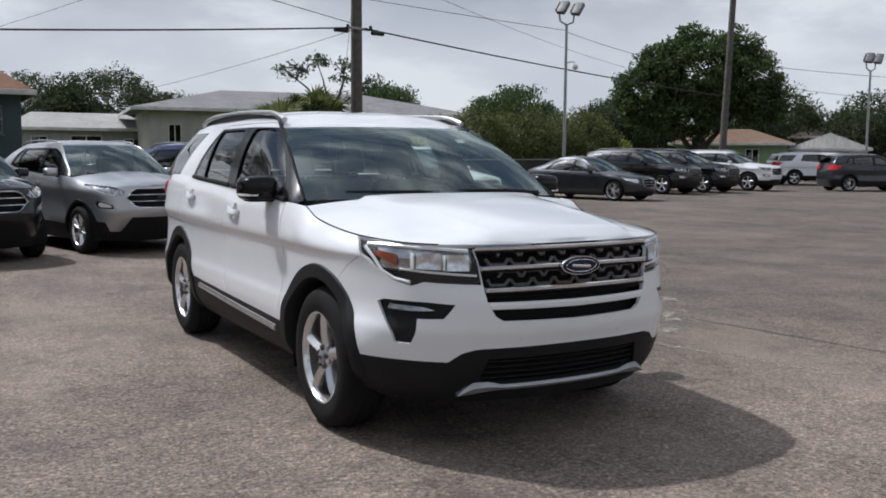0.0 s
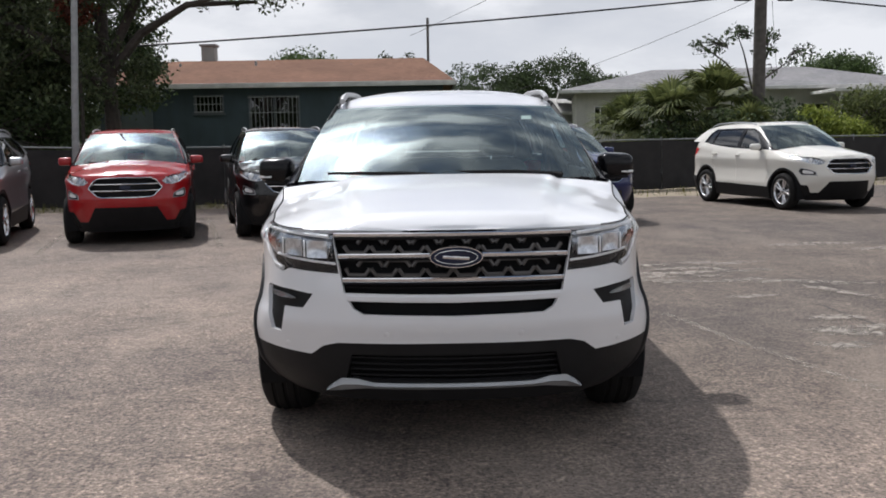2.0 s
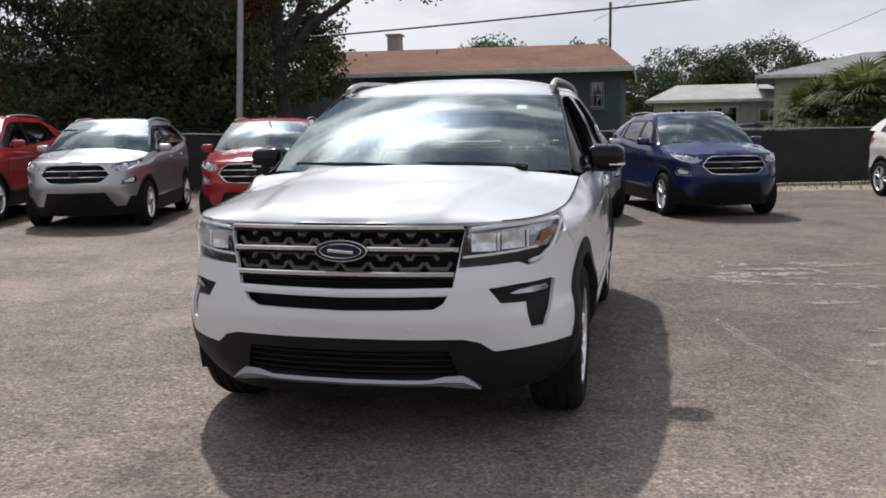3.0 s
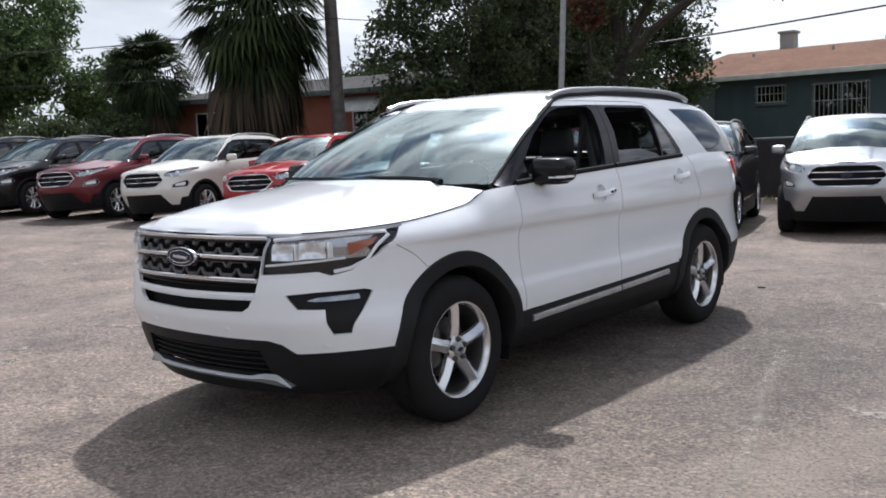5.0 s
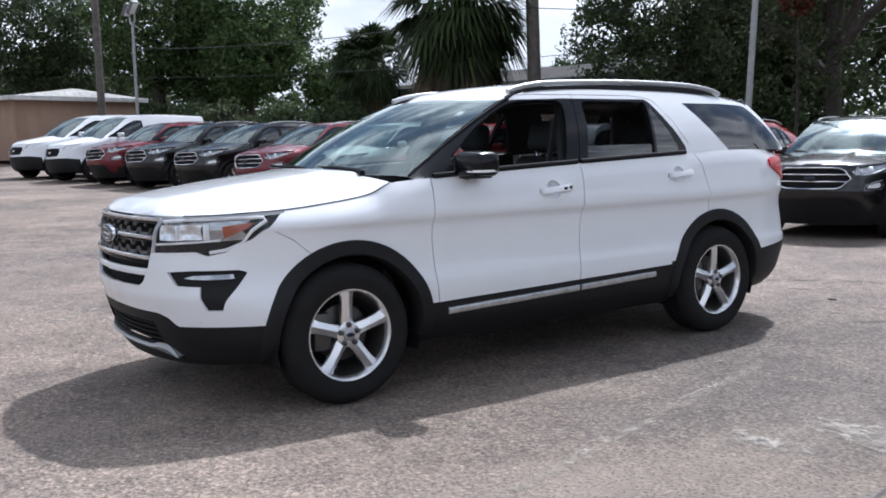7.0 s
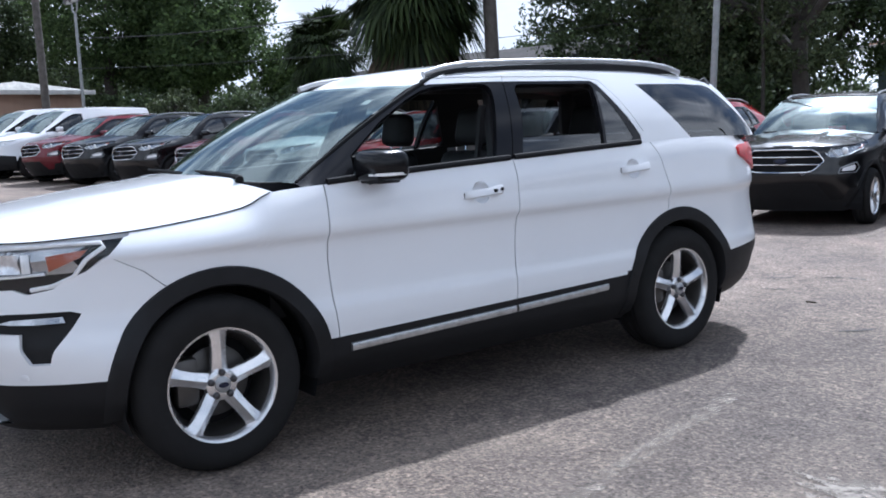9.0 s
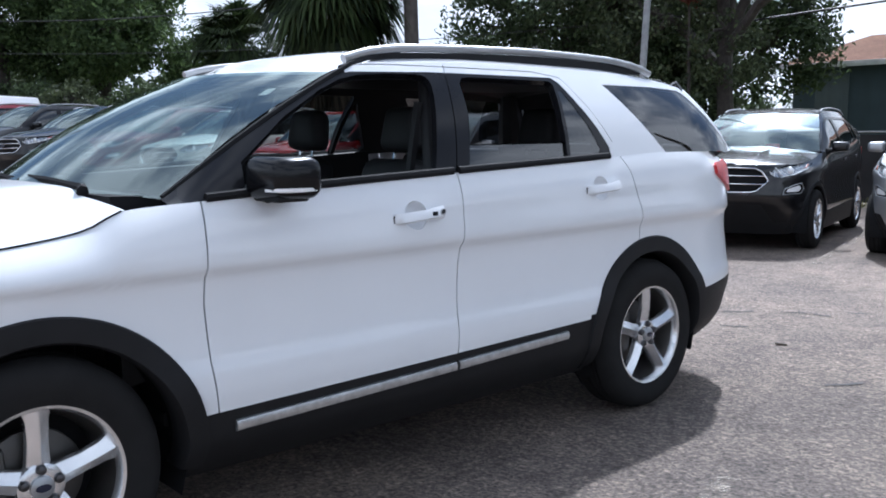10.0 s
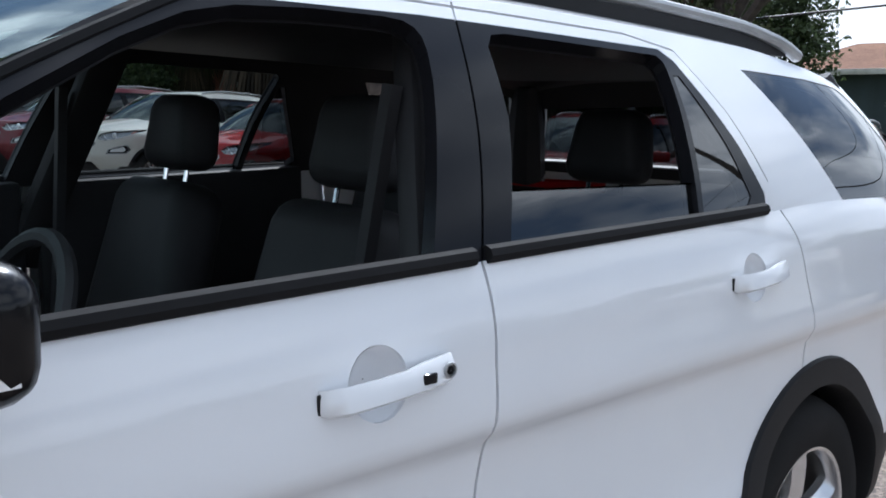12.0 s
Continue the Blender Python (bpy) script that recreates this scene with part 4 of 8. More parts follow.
def build_front(W):
    """Grille with bars and mesh, lamps, lower intake, skid plate and emblem."""
    T = W.tree
    fy = lambda x, z: hit_front(T, min(abs(x), 0.93), z) or -2.2

    def bar(name, x0, x1, z0, z1, h, off, mat, parent, depth=0.03, n=12):
        bm = bmesh.new()
        sect = []
        for k in range(n + 1):
            x = lerp(x0, x1, k / n)
            z = lerp(z0, z1, (x / 0.52) ** 2)
            y = fy(x, z)
            sect.append([bm.verts.new((x, y + dy, z + dz)) for dy, dz in ((-off + depth, -h), (-off + 0.004, -h), (-off, -h * 0.6), (-off, h * 0.6), (-off + 0.004, h), (-off + depth, h))])
        for p, q in zip(sect, sect[1:]):
            for j in range(5):
                bm.faces.new((p[j], p[j + 1], q[j + 1], q[j]))
        bm.faces.new(sect[0])
        bm.faces.new(sect[-1][::-1])
        return part(name, bm, mat, parent, angle=25)

    gr = empty("grille")
    gr.parent = suv
    # dark back of the openings
    bm = bmesh.new()
    for z0, z1, w in ((0.63, 1.0, 0.50), (0.34, 0.48, 0.48)):
        rows = []
        for k in range(21):
            x = lerp(-w, w, k / 20)
            rows.append([bm.verts.new((x, fy(x, z) + 0.055, z)) for z in (z0, (z0 + z1) / 2, z1)])
        for a, b in zip(rows, rows[1:]):
            for j in range(2):
                bm.faces.new((a[j], b[j], b[j + 1], a[j + 1]))
    part("grille_back", bm, MATTEK, gr)
    for z0, z1, w in ((0.986, 0.984, 0.505), (0.902, 0.896, 0.487), (0.800, 0.796, 0.468)):
        bar("chrome_bar", -w, w, z0, z1, 0.0098, 0.012, CHROME, gr)
        # black strip drawn below each chrome bar as its shade
        bar("bar_shadow_trim", -w, w, z0 - 0.016, z1 - 0.016, 0.005, 0.004, GLOSSK, gr)
    bar("body_bar", -0.452, 0.452, 0.720, 0.722, 0.013, 0.004, WHITE, gr)
    bar("lower_slat", -0.45, 0.45, 0.765, 0.764, 0.004, -0.02, GLOSSK, gr)
    # studded mesh: staggered satin brackets in two bands
    for zc in (0.945, 0.851):
        for row, zz in ((0, zc + 0.017), (1, zc - 0.021)):
            for k in range(-4, 5):
                x = (k + 0.5 * row) * 0.116
                w = 0.485 - (0.986 - zz) * 0.2
                if abs(x) > w - 0.02:
                    continue
                bm = bmesh.new()
                sg = 1 if row == 0 else -1
                hw = 0.055
                pts = [(x - hw, zz - 0.014 * sg), (x - hw * 0.62, zz + 0.013 * sg), (x + hw * 0.62, zz + 0.013 * sg), (x + hw, zz - 0.014 * sg)]
                pts = [(min(w, max(-w, p)), z) for p, z in pts]
                add_tube(bm, [(p, fy(p, z) + 0.012, z) for p, z in pts], 0.0095, 6)
                part("mesh_bracket", bm, GRILLEMESH, gr)
    # emblem: a plain oval
    emb = empty("emblem")
    emb.parent = suv
    y0 = fy(0, 0.896) - 0.012
    for nm, rx, rz, h0, h1, mat in (("rim", 0.114, 0.046, 0.0, 0.016, CHROME), ("plate", 0.109, 0.042, 0.014, 0.018, EMBLEM)):
        bm = bmesh.new()
        add_lathe(bm, [(1.0, 0.0), (1.0, h1 * 0.7), (0.97, h1), (0.001, h1)], 48, lambda a, b, h, rx=rx, rz=rz: (0.013 + a * rx, y0 - h, 0.896 + b * rz))
        part(nm, bm, mat, emb)
    bm = bmesh.new()
    add_tube(bm, [(0.013 + 0.088 * math.cos(a), y0 - 0.019, 0.896 + 0.029 * math.sin(a)) for a in (2 * math.pi * k / 40 for k in range(41))], 0.0016, 5, caps=False)
    part("inner_ring", bm, CHROME, emb)
    part("device_bar", box_bm((0.11, 0.003, 0.013), pose(0.013, y0 - 0.0192, 0.894, 0, 4, 0), 0.0012), CHROME, emb, "silver bar on a dark oval")
    # lower intake slats and skid trim
    for k in range(4):
        bar("intake_slat", -0.45, 0.45, 0.372 + 0.027 * k, 0.374 + 0.027 * k, 0.004, -0.015, CLAD, gr, 0.02)
    bm = bmesh.new()
    sect = []
    for k in range(33):
        x = lerp(-0.56, 0.56, k / 32)
        t = abs(x)
        zt = 0.340 if t < 0.36 else lerp(0.340, 0.356, ease((t - 0.36) / 0.05))
        zt = zt if t < 0.50 else lerp(0.356, 0.300, (t - 0.50) / 0.06)
        zl = 0.312 if t < 0.40 else lerp(0.312, 0.291, (t - 0.40) / 0.16)
        sect.append([bm.verts.new((x, fy(x, 0.33) + dy, z)) for dy, z in ((0.03, zt), (-0.014, zt), (-0.020, (zt + zl) / 2), (-0.004, zl), (0.05, zl - 0.01))])
    for p, q in zip(sect, sect[1:]):
        for j in range(4):
            bm.faces.new((p[j], p[j + 1], q[j + 1], q[j]))
    part("skid_trim", bm, SATIN, suv, "satin silver skid trim", angle=30)
    part("tow_cover", box_bm((0.09, 0.04, 0.05), pose(0.36, fy(0.36, 0.30) + 0.10, 0.262), 0.01), CLAD, suv)
    # lamps
    for s in (1, -1):
        lamp = empty("headlamp")
        lamp.parent = suv
        W.panel("lamp_housing", W.faces(lambda nm, c: nm == "lamp"), GLOSSK, lamp, s, rim=0.03, lift=-0.035)
        ob = W.panel("lens", W.faces(lambda nm, c: nm == "lamp"), LENS, lamp, s, rim=0.0, lift=0.001)
        ob.visible_shadow = False

        bm = bmesh.new()
        rows = []
        for k in range(29):
            x = lerp(0.515, 0.828, k / 28)
            top = lerp(0.985, 0.992, k / 28)
            rows.append([bm.verts.new((s * x, fy(x, z) + 0.030 + 0.004 * (k % 2) + 0.02 * abs(v - 0.5), z)) for v, z in ((v, lerp(lerp(0.866, 0.885, k / 28), top, v)) for v in (0, 0.25, 0.5, 0.75, 1.0))])
        for a, b in zip(rows, rows[1:]):
            for j in range(4):
                bm.faces.new((a[j], b[j], b[j + 1], a[j + 1]))
        part("bezel", bm, BEZEL, lamp, "bright fluted lamp bezel", angle=20)

        def blade(name, pts, r, mat):
            bm = bmesh.new()
            add_tube(bm, [(s * x, fy(x, z) + d, z) for x, z, d in pts], r, 6)
            part(name, bm, mat, lamp)

        blade("light_guide", [(0.53, 0.975, 0.014), (0.62, 0.982, 0.014), (0.72, 0.988, 0.015), (0.80, 0.992, 0.016), (0.845, 0.990, 0.02), (0.858, 0.975, 0.02), (0.850, 0.93, 0.02), (0.826, 0.87, 0.018), (0.792, 0.838, 0.016), (0.752, 0.828, 0.014)], 0.009, LAMPSILVER)
        blade("lower_blade", [(0.50, 0.862, 0.014), (0.60, 0.870, 0.014), (0.70, 0.878, 0.016), (0.78, 0.886, 0.018)], 0.006, LAMPSILVER)
        for x0, x1, z0, z1 in ((0.535, 0.628, 0.885, 0.958), (0.650, 0.735, 0.890, 0.963)):
            bm = bmesh.new()
            rows = []
            for k in range(7):
                x = lerp(x0, x1, k / 6)
                rows.append([bm.verts.new((s * x, fy(x, lerp(z0, z1, j / 4)) + 0.008 + 0.020 * math.sin(math.pi * k / 6) * math.sin(math.pi * j / 4), lerp(z0, z1, j / 4))) for j in range(5)])
            for a, b in zip(rows, rows[1:]):
                for j in range(4):
                    bm.faces.new((a[j], b[j], b[j + 1], a[j + 1]))
            part("reflector", bm, REFLECT, lamp, angle=70)
            part("lamp_divider", box_bm((0.008, 0.03, z1 - z0), pose(s * (x1 + 0.010), fy(x1 + 0.01, 0.92) + 0.016, (z0 + z1) / 2), 0.002), LAMPSILVER, lamp)
        bm = bmesh.new()
        rows = []
        for k in range(5):
            x = lerp(0.790, 0.846, k / 4)
            rows.append([bm.verts.new((s * x, fy(x, z) + 0.014, z)) for z in (lerp(0.895, 0.940, k / 4), lerp(0.952, 0.968, k / 4))])
        for a, b in zip(rows, rows[1:]):
            bm.faces.new((a[0], b[0], b[1], a[1]))
        part("side_marker", bm, AMBER, lamp, "amber side marker")
        # fog recess with lamp blade
        fog = empty("fog_lamp")
        fog.parent = suv
        W.panel("recess", W.faces(lambda nm, c: nm == "fog"), CLAD, fog, s, rim=0.02, lift=-0.018)
        bm = bmesh.new()
        a = [(0.682, 0.706), (0.715, 0.718), (0.812, 0.723), (0.818, 0.700), (0.77, 0.698), (0.715, 0.700)]
        add_prism(bm, a, 0.0, 0.02, lambda u, v, h: (s * u, fy(u, v) + 0.02 - h, v))
        part("lamp_blade", bm, BEZEL, fog, "clear lamp blade")
        # parking sensors
        for x, z in ((0.735, 0.495), (0.285, 0.565)):
            bm = bmesh.new()
            add_lathe(bm, [(0.0125, 0.0), (0.0125, 0.002), (0.010, 0.003), (0.001, 0.003)], 16, lambda p, q, h: (s * (x + p), fy(x + p, z + q) - h, z + q))
            part("parking_sensor", bm, WHITE, suv)


def build_cabin(S):
    """Floor, seats, dashboard, wheel and door cards, all dark."""
    W = S["wrap"]
    part("underbody", box_bm((1.40, 3.9, 0.16), pose(0, 0.10, 0.33), 0.03), MATTEK, suv)
    part("cabin_floor", box_bm((1.6, 3.1, 0.05), pose(0, 0.55, 0.44), 0.01), MATTEK, suv)
    part("engine_block", box_bm((1.30, 0.85, 0.5), pose(0, -1.62, 0.64), 0.05), MATTEK, suv)
    part("headliner", box_bm((1.22, 2.0, 0.03), pose(0, 0.95, 1.60), 0.01), LEATHER, suv)
    bm = bmesh.new()
    prof = [(-1.12, 1.10), (-0.9, 1.12), (-0.62, 1.10), (-0.50, 1.02), (-0.52, 0.86), (-0.68, 0.62), (-1.1, 0.55)]
    add_prism(bm, prof, -0.74, 0.74, lambda u, v, h: (h, u, v))
    part("dashboard", bm, LEATHER, suv, smooth=False)
    bm = bmesh.new()
    rings = [(0.37 + 0.185 * math.cos(a), -0.36 + 0.185 * math.sin(a) * 0.40, 1.03 + 0.185 * math.sin(a) * 0.92) for a in (2 * math.pi * k / 32 for k in range(33))]
    add_tube(bm, rings, 0.016, 8, caps=False)
    add_box(bm, (0.34, 0.03, 0.05), pose(0.37, -0.36, 1.03, -23), 0.01)
    add_cyl(bm, 0.05, 0.06, 0.25, pose(0.37, -0.46, 0.98, 67))
    part("steering_wheel", bm, LEATHER, suv)

    def seat(x, y, w, bench=False):
        st = empty("seat")
        st.parent = suv
        bm = bmesh.new()
        add_box(bm, (w, 0.52, 0.16), pose(x, y, 0.62, 6), 0.05, 3)
        part("cushion", bm, LEATHER, st, angle=60)
        bm = bmesh.new()
        add_box(bm, (w * 0.94, 0.15, 0.60), pose(x, y + 0.30, 0.94, -14), 0.06, 3)
        for v in bm.verts:
            if v.co.z > 0.99 and not bench:
                v.co.x = x + (v.co.x - x) * lerp(1.0, 0.72, (v.co.z - 0.99) / 0.25)
        part("backrest", bm, LEATHER, st, angle=60)
        for hx in ((x,) if not bench else (x - w * 0.32, x + w * 0.32)):
            bm = bmesh.new()
            add_box(bm, (0.25, 0.12, 0.20), pose(hx, y + 0.405, 1.36, -8), 0.045, 3)
            for v in bm.verts:
                v.co.x = hx + (v.co.x - hx) * lerp(0.82, 1.0, ease((1.46 - v.co.z) / 0.16))
            part("headrest", bm, LEATHER, st, angle=60)
            for dx in (-0.055, 0.055):
                part("headrest_post", tube_bm([(hx + dx, y + 0.375, 1.20), (hx + dx, y + 0.395, 1.31)], 0.0065, 8), CHROME, st, "chrome headrest post")
        return st

    seat(0.38, -0.04, 0.52)
    seat(-0.38, -0.04, 0.52)
    seat(0.0, 0.82, 1.26, True)
    for s in (1, -1):
        for y0, y1 in ((-0.85, 0.12), (0.16, 1.10)):
            bm = bmesh.new()
            add_box(bm, (0.05, y1 - y0, 0.70), pose(s * 0.86, (y0 + y1) / 2, 0.828 if y0 < 0 else 0.868, 2.6), 0.015)
            part("door_card", bm, LEATHER, suv)
        bm = bmesh.new()
        add_box(bm, (0.06, 0.11, 0.78), pose(s * 0.755, 0.21, 1.30, -14, -s * 22), 0.02)
        part("pillar_trim", bm, LEATHER, suv)
        bm = bmesh.new()
        add_tube(bm, [(s * 0.70, 0.17, 1.47), (s * 0.66, 0.14, 1.10), (s * 0.62, 0.10, 0.62)], 0.018, 4)
        part("seat_belt", bm, LEATHER, suv)
    for s in (1, -1):
        part("rear_pillar_trim", tube_bm([(s * 0.60, 2.02, 1.585), (s * 0.66, 2.10, 1.42), (s * 0.74, 2.20, 1.20)], [0.05, 0.075, 0.09], 8), LEATHER, suv)
    part("cargo_trim", box_bm((1.45, 0.06, 0.62), pose(0, 1.35, 0.78), 0.02), LEATHER, suv)
    bm = bmesh.new()
    add_box(bm, (0.22, 0.02, 0.06), pose(0.0, -0.42, 1.50, 10), 0.015)
    part("rear_view_mirror", bm, GLOSSK, suv)
    for x, m in ((0.28, 1), (-0.33, 1)):
        bm = bmesh.new()
        add_tube(bm, [(x + 0.30, -1.135, 1.185), (x + 0.1, -1.15, 1.20), (x - 0.32, -1.12, 1.205)], [0.014, 0.011, 0.007], 6)
        add_tube(bm, [(x + 0.34, -1.15, 1.176), (x + 0.30, -1.135, 1.187)], [0.02, 0.014], 6)
        part("wiper", bm, MATTEK, suv)
    bm = bmesh.new()
    add_prism(bm, [(-1.21, 1.185), (-1.10, 1.182), (-0.99, 1.15), (-1.1, 1.10), (-1.2, 1.13)], -0.77, 0.77, lambda u, v, h: (h, u + 0.09 * (h / 0.8) ** 2, v - 0.022 * (h / 0.8) ** 2))
    part("cowl_panel", bm, MATTEK, suv)
    part("inspection_sticker", box_bm((0.06, 0.002, 0.045), pose(0.50, -0.40, 1.505, -60), 0.0), PEARL, suv, "small pale paper sticker on the glass")


suv_skins = build_suv()


# ---- the other parked vehicles ----
def street_car(name, P, label):
    """A parked vehicle from body curves and shapes. Parts in PAINTED take the colour of each copy."""
    car = empty(name)
    S = shell(P)
    W, H = S["wrap"], S["house"]
    FR, SD = (0, 2), (1, 2)
    ax, R, hw = P["axles"], P["tyre"], P["half"]
    for poly in P["clad_front"]:
        W.cut(poly, FR, "clad", lambda c: c.y < ax[0] - R - 0.02)
    for poly in P["clad_side"]:
        W.cut(poly, SD, "clad", lambda c: c.x > hw * 0.6 and c.y > ax[0] - R - 0.02)
    W.cut(P["grille"], FR, "grille", lambda c: c.y < ax[0] - 0.3)
    W.cut(P["lamp"], FR, "lamp", lambda c: c.y < ax[0] - 0.05)
    if "fog" in P:
        W.cut(P["fog"], FR, "fog", lambda c: c.y < ax[0] - 0.1)
    for cy in ax:
        W.cut(arc(cy, R, R + 0.045, 0, 360, 33)[:-1], SD, "open", lambda c: c.x > hw * 0.55)
        W.cut([(cy - R - 0.04, R), (cy + R + 0.04, R), (cy + R + 0.03, 0.05), (cy - R - 0.03, 0.05)], SD, "open", lambda c: c.x > hw * 0.55)
    W.cut(P["tail_lamp"], SD, "tail", lambda c: c.y > ax[1] + 0.2 and c.x > hw * 0.4)
    for line in P["seams"]:
        W.seam(line, SD, 0.008, lambda c: c.x > hw * 0.6)
    H.cut(P["surround"], SD, "trim")
    for poly in P["panes"]:
        H.cut(poly, SD, "glass")
    paint = []

    def add(ob):
        paint.append(ob)
        return ob

    front_y = P["seams"][0][0][0]
    add(W.panel("front_body", W.faces(lambda nm, c: nm == "" and c.y < front_y), WHITE, car, both=True, rim=0.012))
    cuts = [sum(p[0] for p in line) / len(line) for line in P["seams"]]
    for a, b, nm_ in list(zip(cuts, cuts[1:], ("front_door", "rear_door", "side_panel")))[:2]:
        for s in (1, -1):
            add(W.panel(nm_, W.faces(lambda nm, c: nm == "" and a <= c.y < b), WHITE, car, s, rim=0.012))
    add(W.panel("rear_body", W.faces(lambda nm, c: nm == "" and c.y >= cuts[-1]), WHITE, car, both=True, rim=0.012))
    W.panel("cladding", W.faces(lambda nm, c: nm == "clad"), CLAD, car, both=True, rim=0.012)
    add(S["hood"].panel("hood", list(S["hood"].bm.faces), WHITE, car, both=True, rim=0.015))
    add(S["roof"].panel("roof", list(S["roof"].bm.faces), WHITE, car, both=True, rim=0.01))
    S["tail"].cut(P["rear_glass"], FR, "glass")
    add(S["tail"].panel("tailgate", S["tail"].faces(lambda nm, c: nm == ""), WHITE, car, both=True))
    S["tail"].panel("rear_window", S["tail"].faces(lambda nm, c: nm == "glass"), TINT, car, both=True, rim=0)
    for s in (1, -1):
        add(H.panel("upper_frame", H.faces(lambda nm, c: nm == ""), WHITE, car, s, rim=0.012))
        H.panel("window_surround", H.faces(lambda nm, c: nm == "trim"), GLOSSK, car, s, rim=0.02)
        H.panel("side_window", H.faces(lambda nm, c: nm == "glass"), TINT, car, s, rim=0.003, lift=-0.008)
        W.panel("tail_lamp", W.faces(lambda nm, c: nm == "tail"), REDLENS, car, s, rim=0.01, lift=0.004)
        lamp = empty("headlamp")
        lamp.parent = car
        W.panel("reflector", W.faces(lambda nm, c: nm == "lamp"), BEZEL if "fog" in P else LAMPSILVER, lamp, s, rim=0.02, lift=-0.03)
        W.panel("lens", W.faces(lambda nm, c: nm == "lamp"), LENS, lamp, s, rim=0.0, lift=0.001)
        cx = sum(p[0] for p in P["lamp"]) / len(P["lamp"])
        cz = sum(min(p[1], P["belt"][0][1]) for p in P["lamp"]) / len(P["lamp"])
        y = hit_front(W.tree, cx, cz) or P["plan"][0][1] + 0.15
        bm = bmesh.new()
        add_lathe(bm, [(0.042, -0.022), (0.038, -0.012), (0.026, -0.004), (0.001, 0.0)], 18, lambda a, b, h: (s * (cx + a), y - h + 0.02, cz + b))
        part("projector", bm, LAMPSILVER, lamp)
        zt = P["belt"][0][1] - 0.012
        lamp_line = [p for p in P["lamp"] if p[1] < zt]
        lamp_line.sort()
        front = lambda x, z, d: (s * x, (hit_front(W.tree, x, z) or y) + d, z)
        part("light_guide", tube_bm([front(px, pz + 0.010, 0.004) for px, pz in lamp_line], 0.007, 5), LAMPSILVER, lamp)
        if "fog" in P:
            fog = W.panel("fog_lamp", W.faces(lambda nm, c: nm == "fog"), GLOSSK, car, s, rim=0.02, lift=-0.014)
            fx = sum(p[0] for p in P["fog"]) / len(P["fog"])
            fz = sum(p[1] for p in P["fog"]) / len(P["fog"])
            part("fog_frame", tube_bm([front(lerp(fx, px, 0.9), lerp(fz, pz, 0.9), -0.001) for px, pz in P["fog"] + P["fog"][:1]], 0.006, 5), SATIN, fog)
            bm = bmesh.new()
            add_prism(bm, [(fx + (px - fx) * 0.62, fz + (pz - fz) * 0.52) for px, pz in P["fog"]], -0.002, 0.010, lambda u, v, h: front(u, v, 0.008 - h))
            part("lamp_glass", bm, LAMPSILVER, fog)
            amber = [p for p in P["lamp"] if p[0] > 0.7][:1]
            if amber:
                ax_, az_ = amber[0]
                part("side_marker", tube_bm([front(ax_ - 0.015, az_ + 0.016, 0.002), front(ax_ - 0.012, az_ + 0.045, 0.002)], 0.010, 6), AMBER, lamp)
        for cy in ax:
            if P.get("trim", True):
                arch_trim("arch_trim", W.tree, cy, R, R + 0.04, R + 0.095, -6, 186, CLAD, car, s, 0.08, 0.008)
            wheel_well(car, cy, R, R + 0.055, hw * 0.6, hw * 0.93, s, MATTEK)
            wheel(car, s * (hw - 0.115), cy, R, P["rim"], 0.20, s, P.get("spokes", "twin"), 0)
        pod = mirror_pod(car, s, P["mirror"], (0.19, 0.11, 0.125), WHITE, CLAD, False, 0.85)
        if P.get("paint_mirror", True):
            paint.append([c for c in pod.children if c.name.startswith("housing")][0])
        if "rail" in P:
            ys, zs, x = P["rail"]
            f = curve_of(list(zip(ys, zs)))
            pts = [lerp(ys[0], ys[-1], k / 20) for k in range(21)]
            part("roof_rail", tube_bm([(s * x, y, f(y)) for y in pts], 0.013, 8), P.get("rail_mat", SATIN), car, "silver roof rail")
        for a, b in (((ys0, zz), (ys1, zz2)) for ys0, zz, ys1, zz2 in P["handles"]):
            x = hit_side(W.tree, a[0], a[1]) or hw
            paint.append(part("door_handle", box_bm((0.03, b[0] - a[0], 0.03), pose(s * (x + 0.012), (a[0] + b[0]) / 2, (a[1] + b[1]) / 2), 0.008), WHITE, car))
    # grille: dark back, bright frame and bars
    fy = lambda x, z: hit_front(W.tree, abs(x), z) or P["plan"][0][1] + 0.1
    g = P["grille"]
    gr = empty("grille")
    gr.parent = car
    W.panel("grille_back", W.faces(lambda nm, c: nm == "grille"), MATTEK, gr, both=True, rim=0.0, lift=-0.04)
    ring = [(min(p[0], 9), min(p[1], P["belt"][0][1] - 0.005)) for p in g]
    loop = ring + [(-x, z) for x, z in ring[::-1]]
    if P.get("frame", True):
        bm = bmesh.new()
        pts = []
        for (x0, z0), (x1, z1) in zip(loop, loop[1:] + loop[:1]):
            for k in range(6):
                x, z = lerp(x0, x1, k / 6), lerp(z0, z1, k / 6)
                pts.append((x, fy(x, z) - 0.004, z))
        add_tube(bm, pts + pts[:1], 0.0085, 6, caps=False)
        part("grille_frame", bm, CHROME, gr, "chrome grille surround")
    zs = [p[1] for p in ring]
    for t in P.get("bars", (0.34, 0.67)):
        z = lerp(min(zs), max(zs), t)
        xs = [lerp(x0, x1, (z - z0) / (z1 - z0)) for (x0, z0), (x1, z1) in zip(ring, ring[1:]) if (z0 - z) * (z1 - z) < 0]
        w = max(xs) if xs else 0.3
        part("grille_bar", tube_bm([(x, fy(x, z) + 0.004, z) for x in (lerp(-w, w, k / 14) for k in range(15))], 0.007, 6), P.get("bar_mat", CHROME), gr)
    zc = lerp(min(zs), max(zs), 0.5)
    bm = bmesh.new()
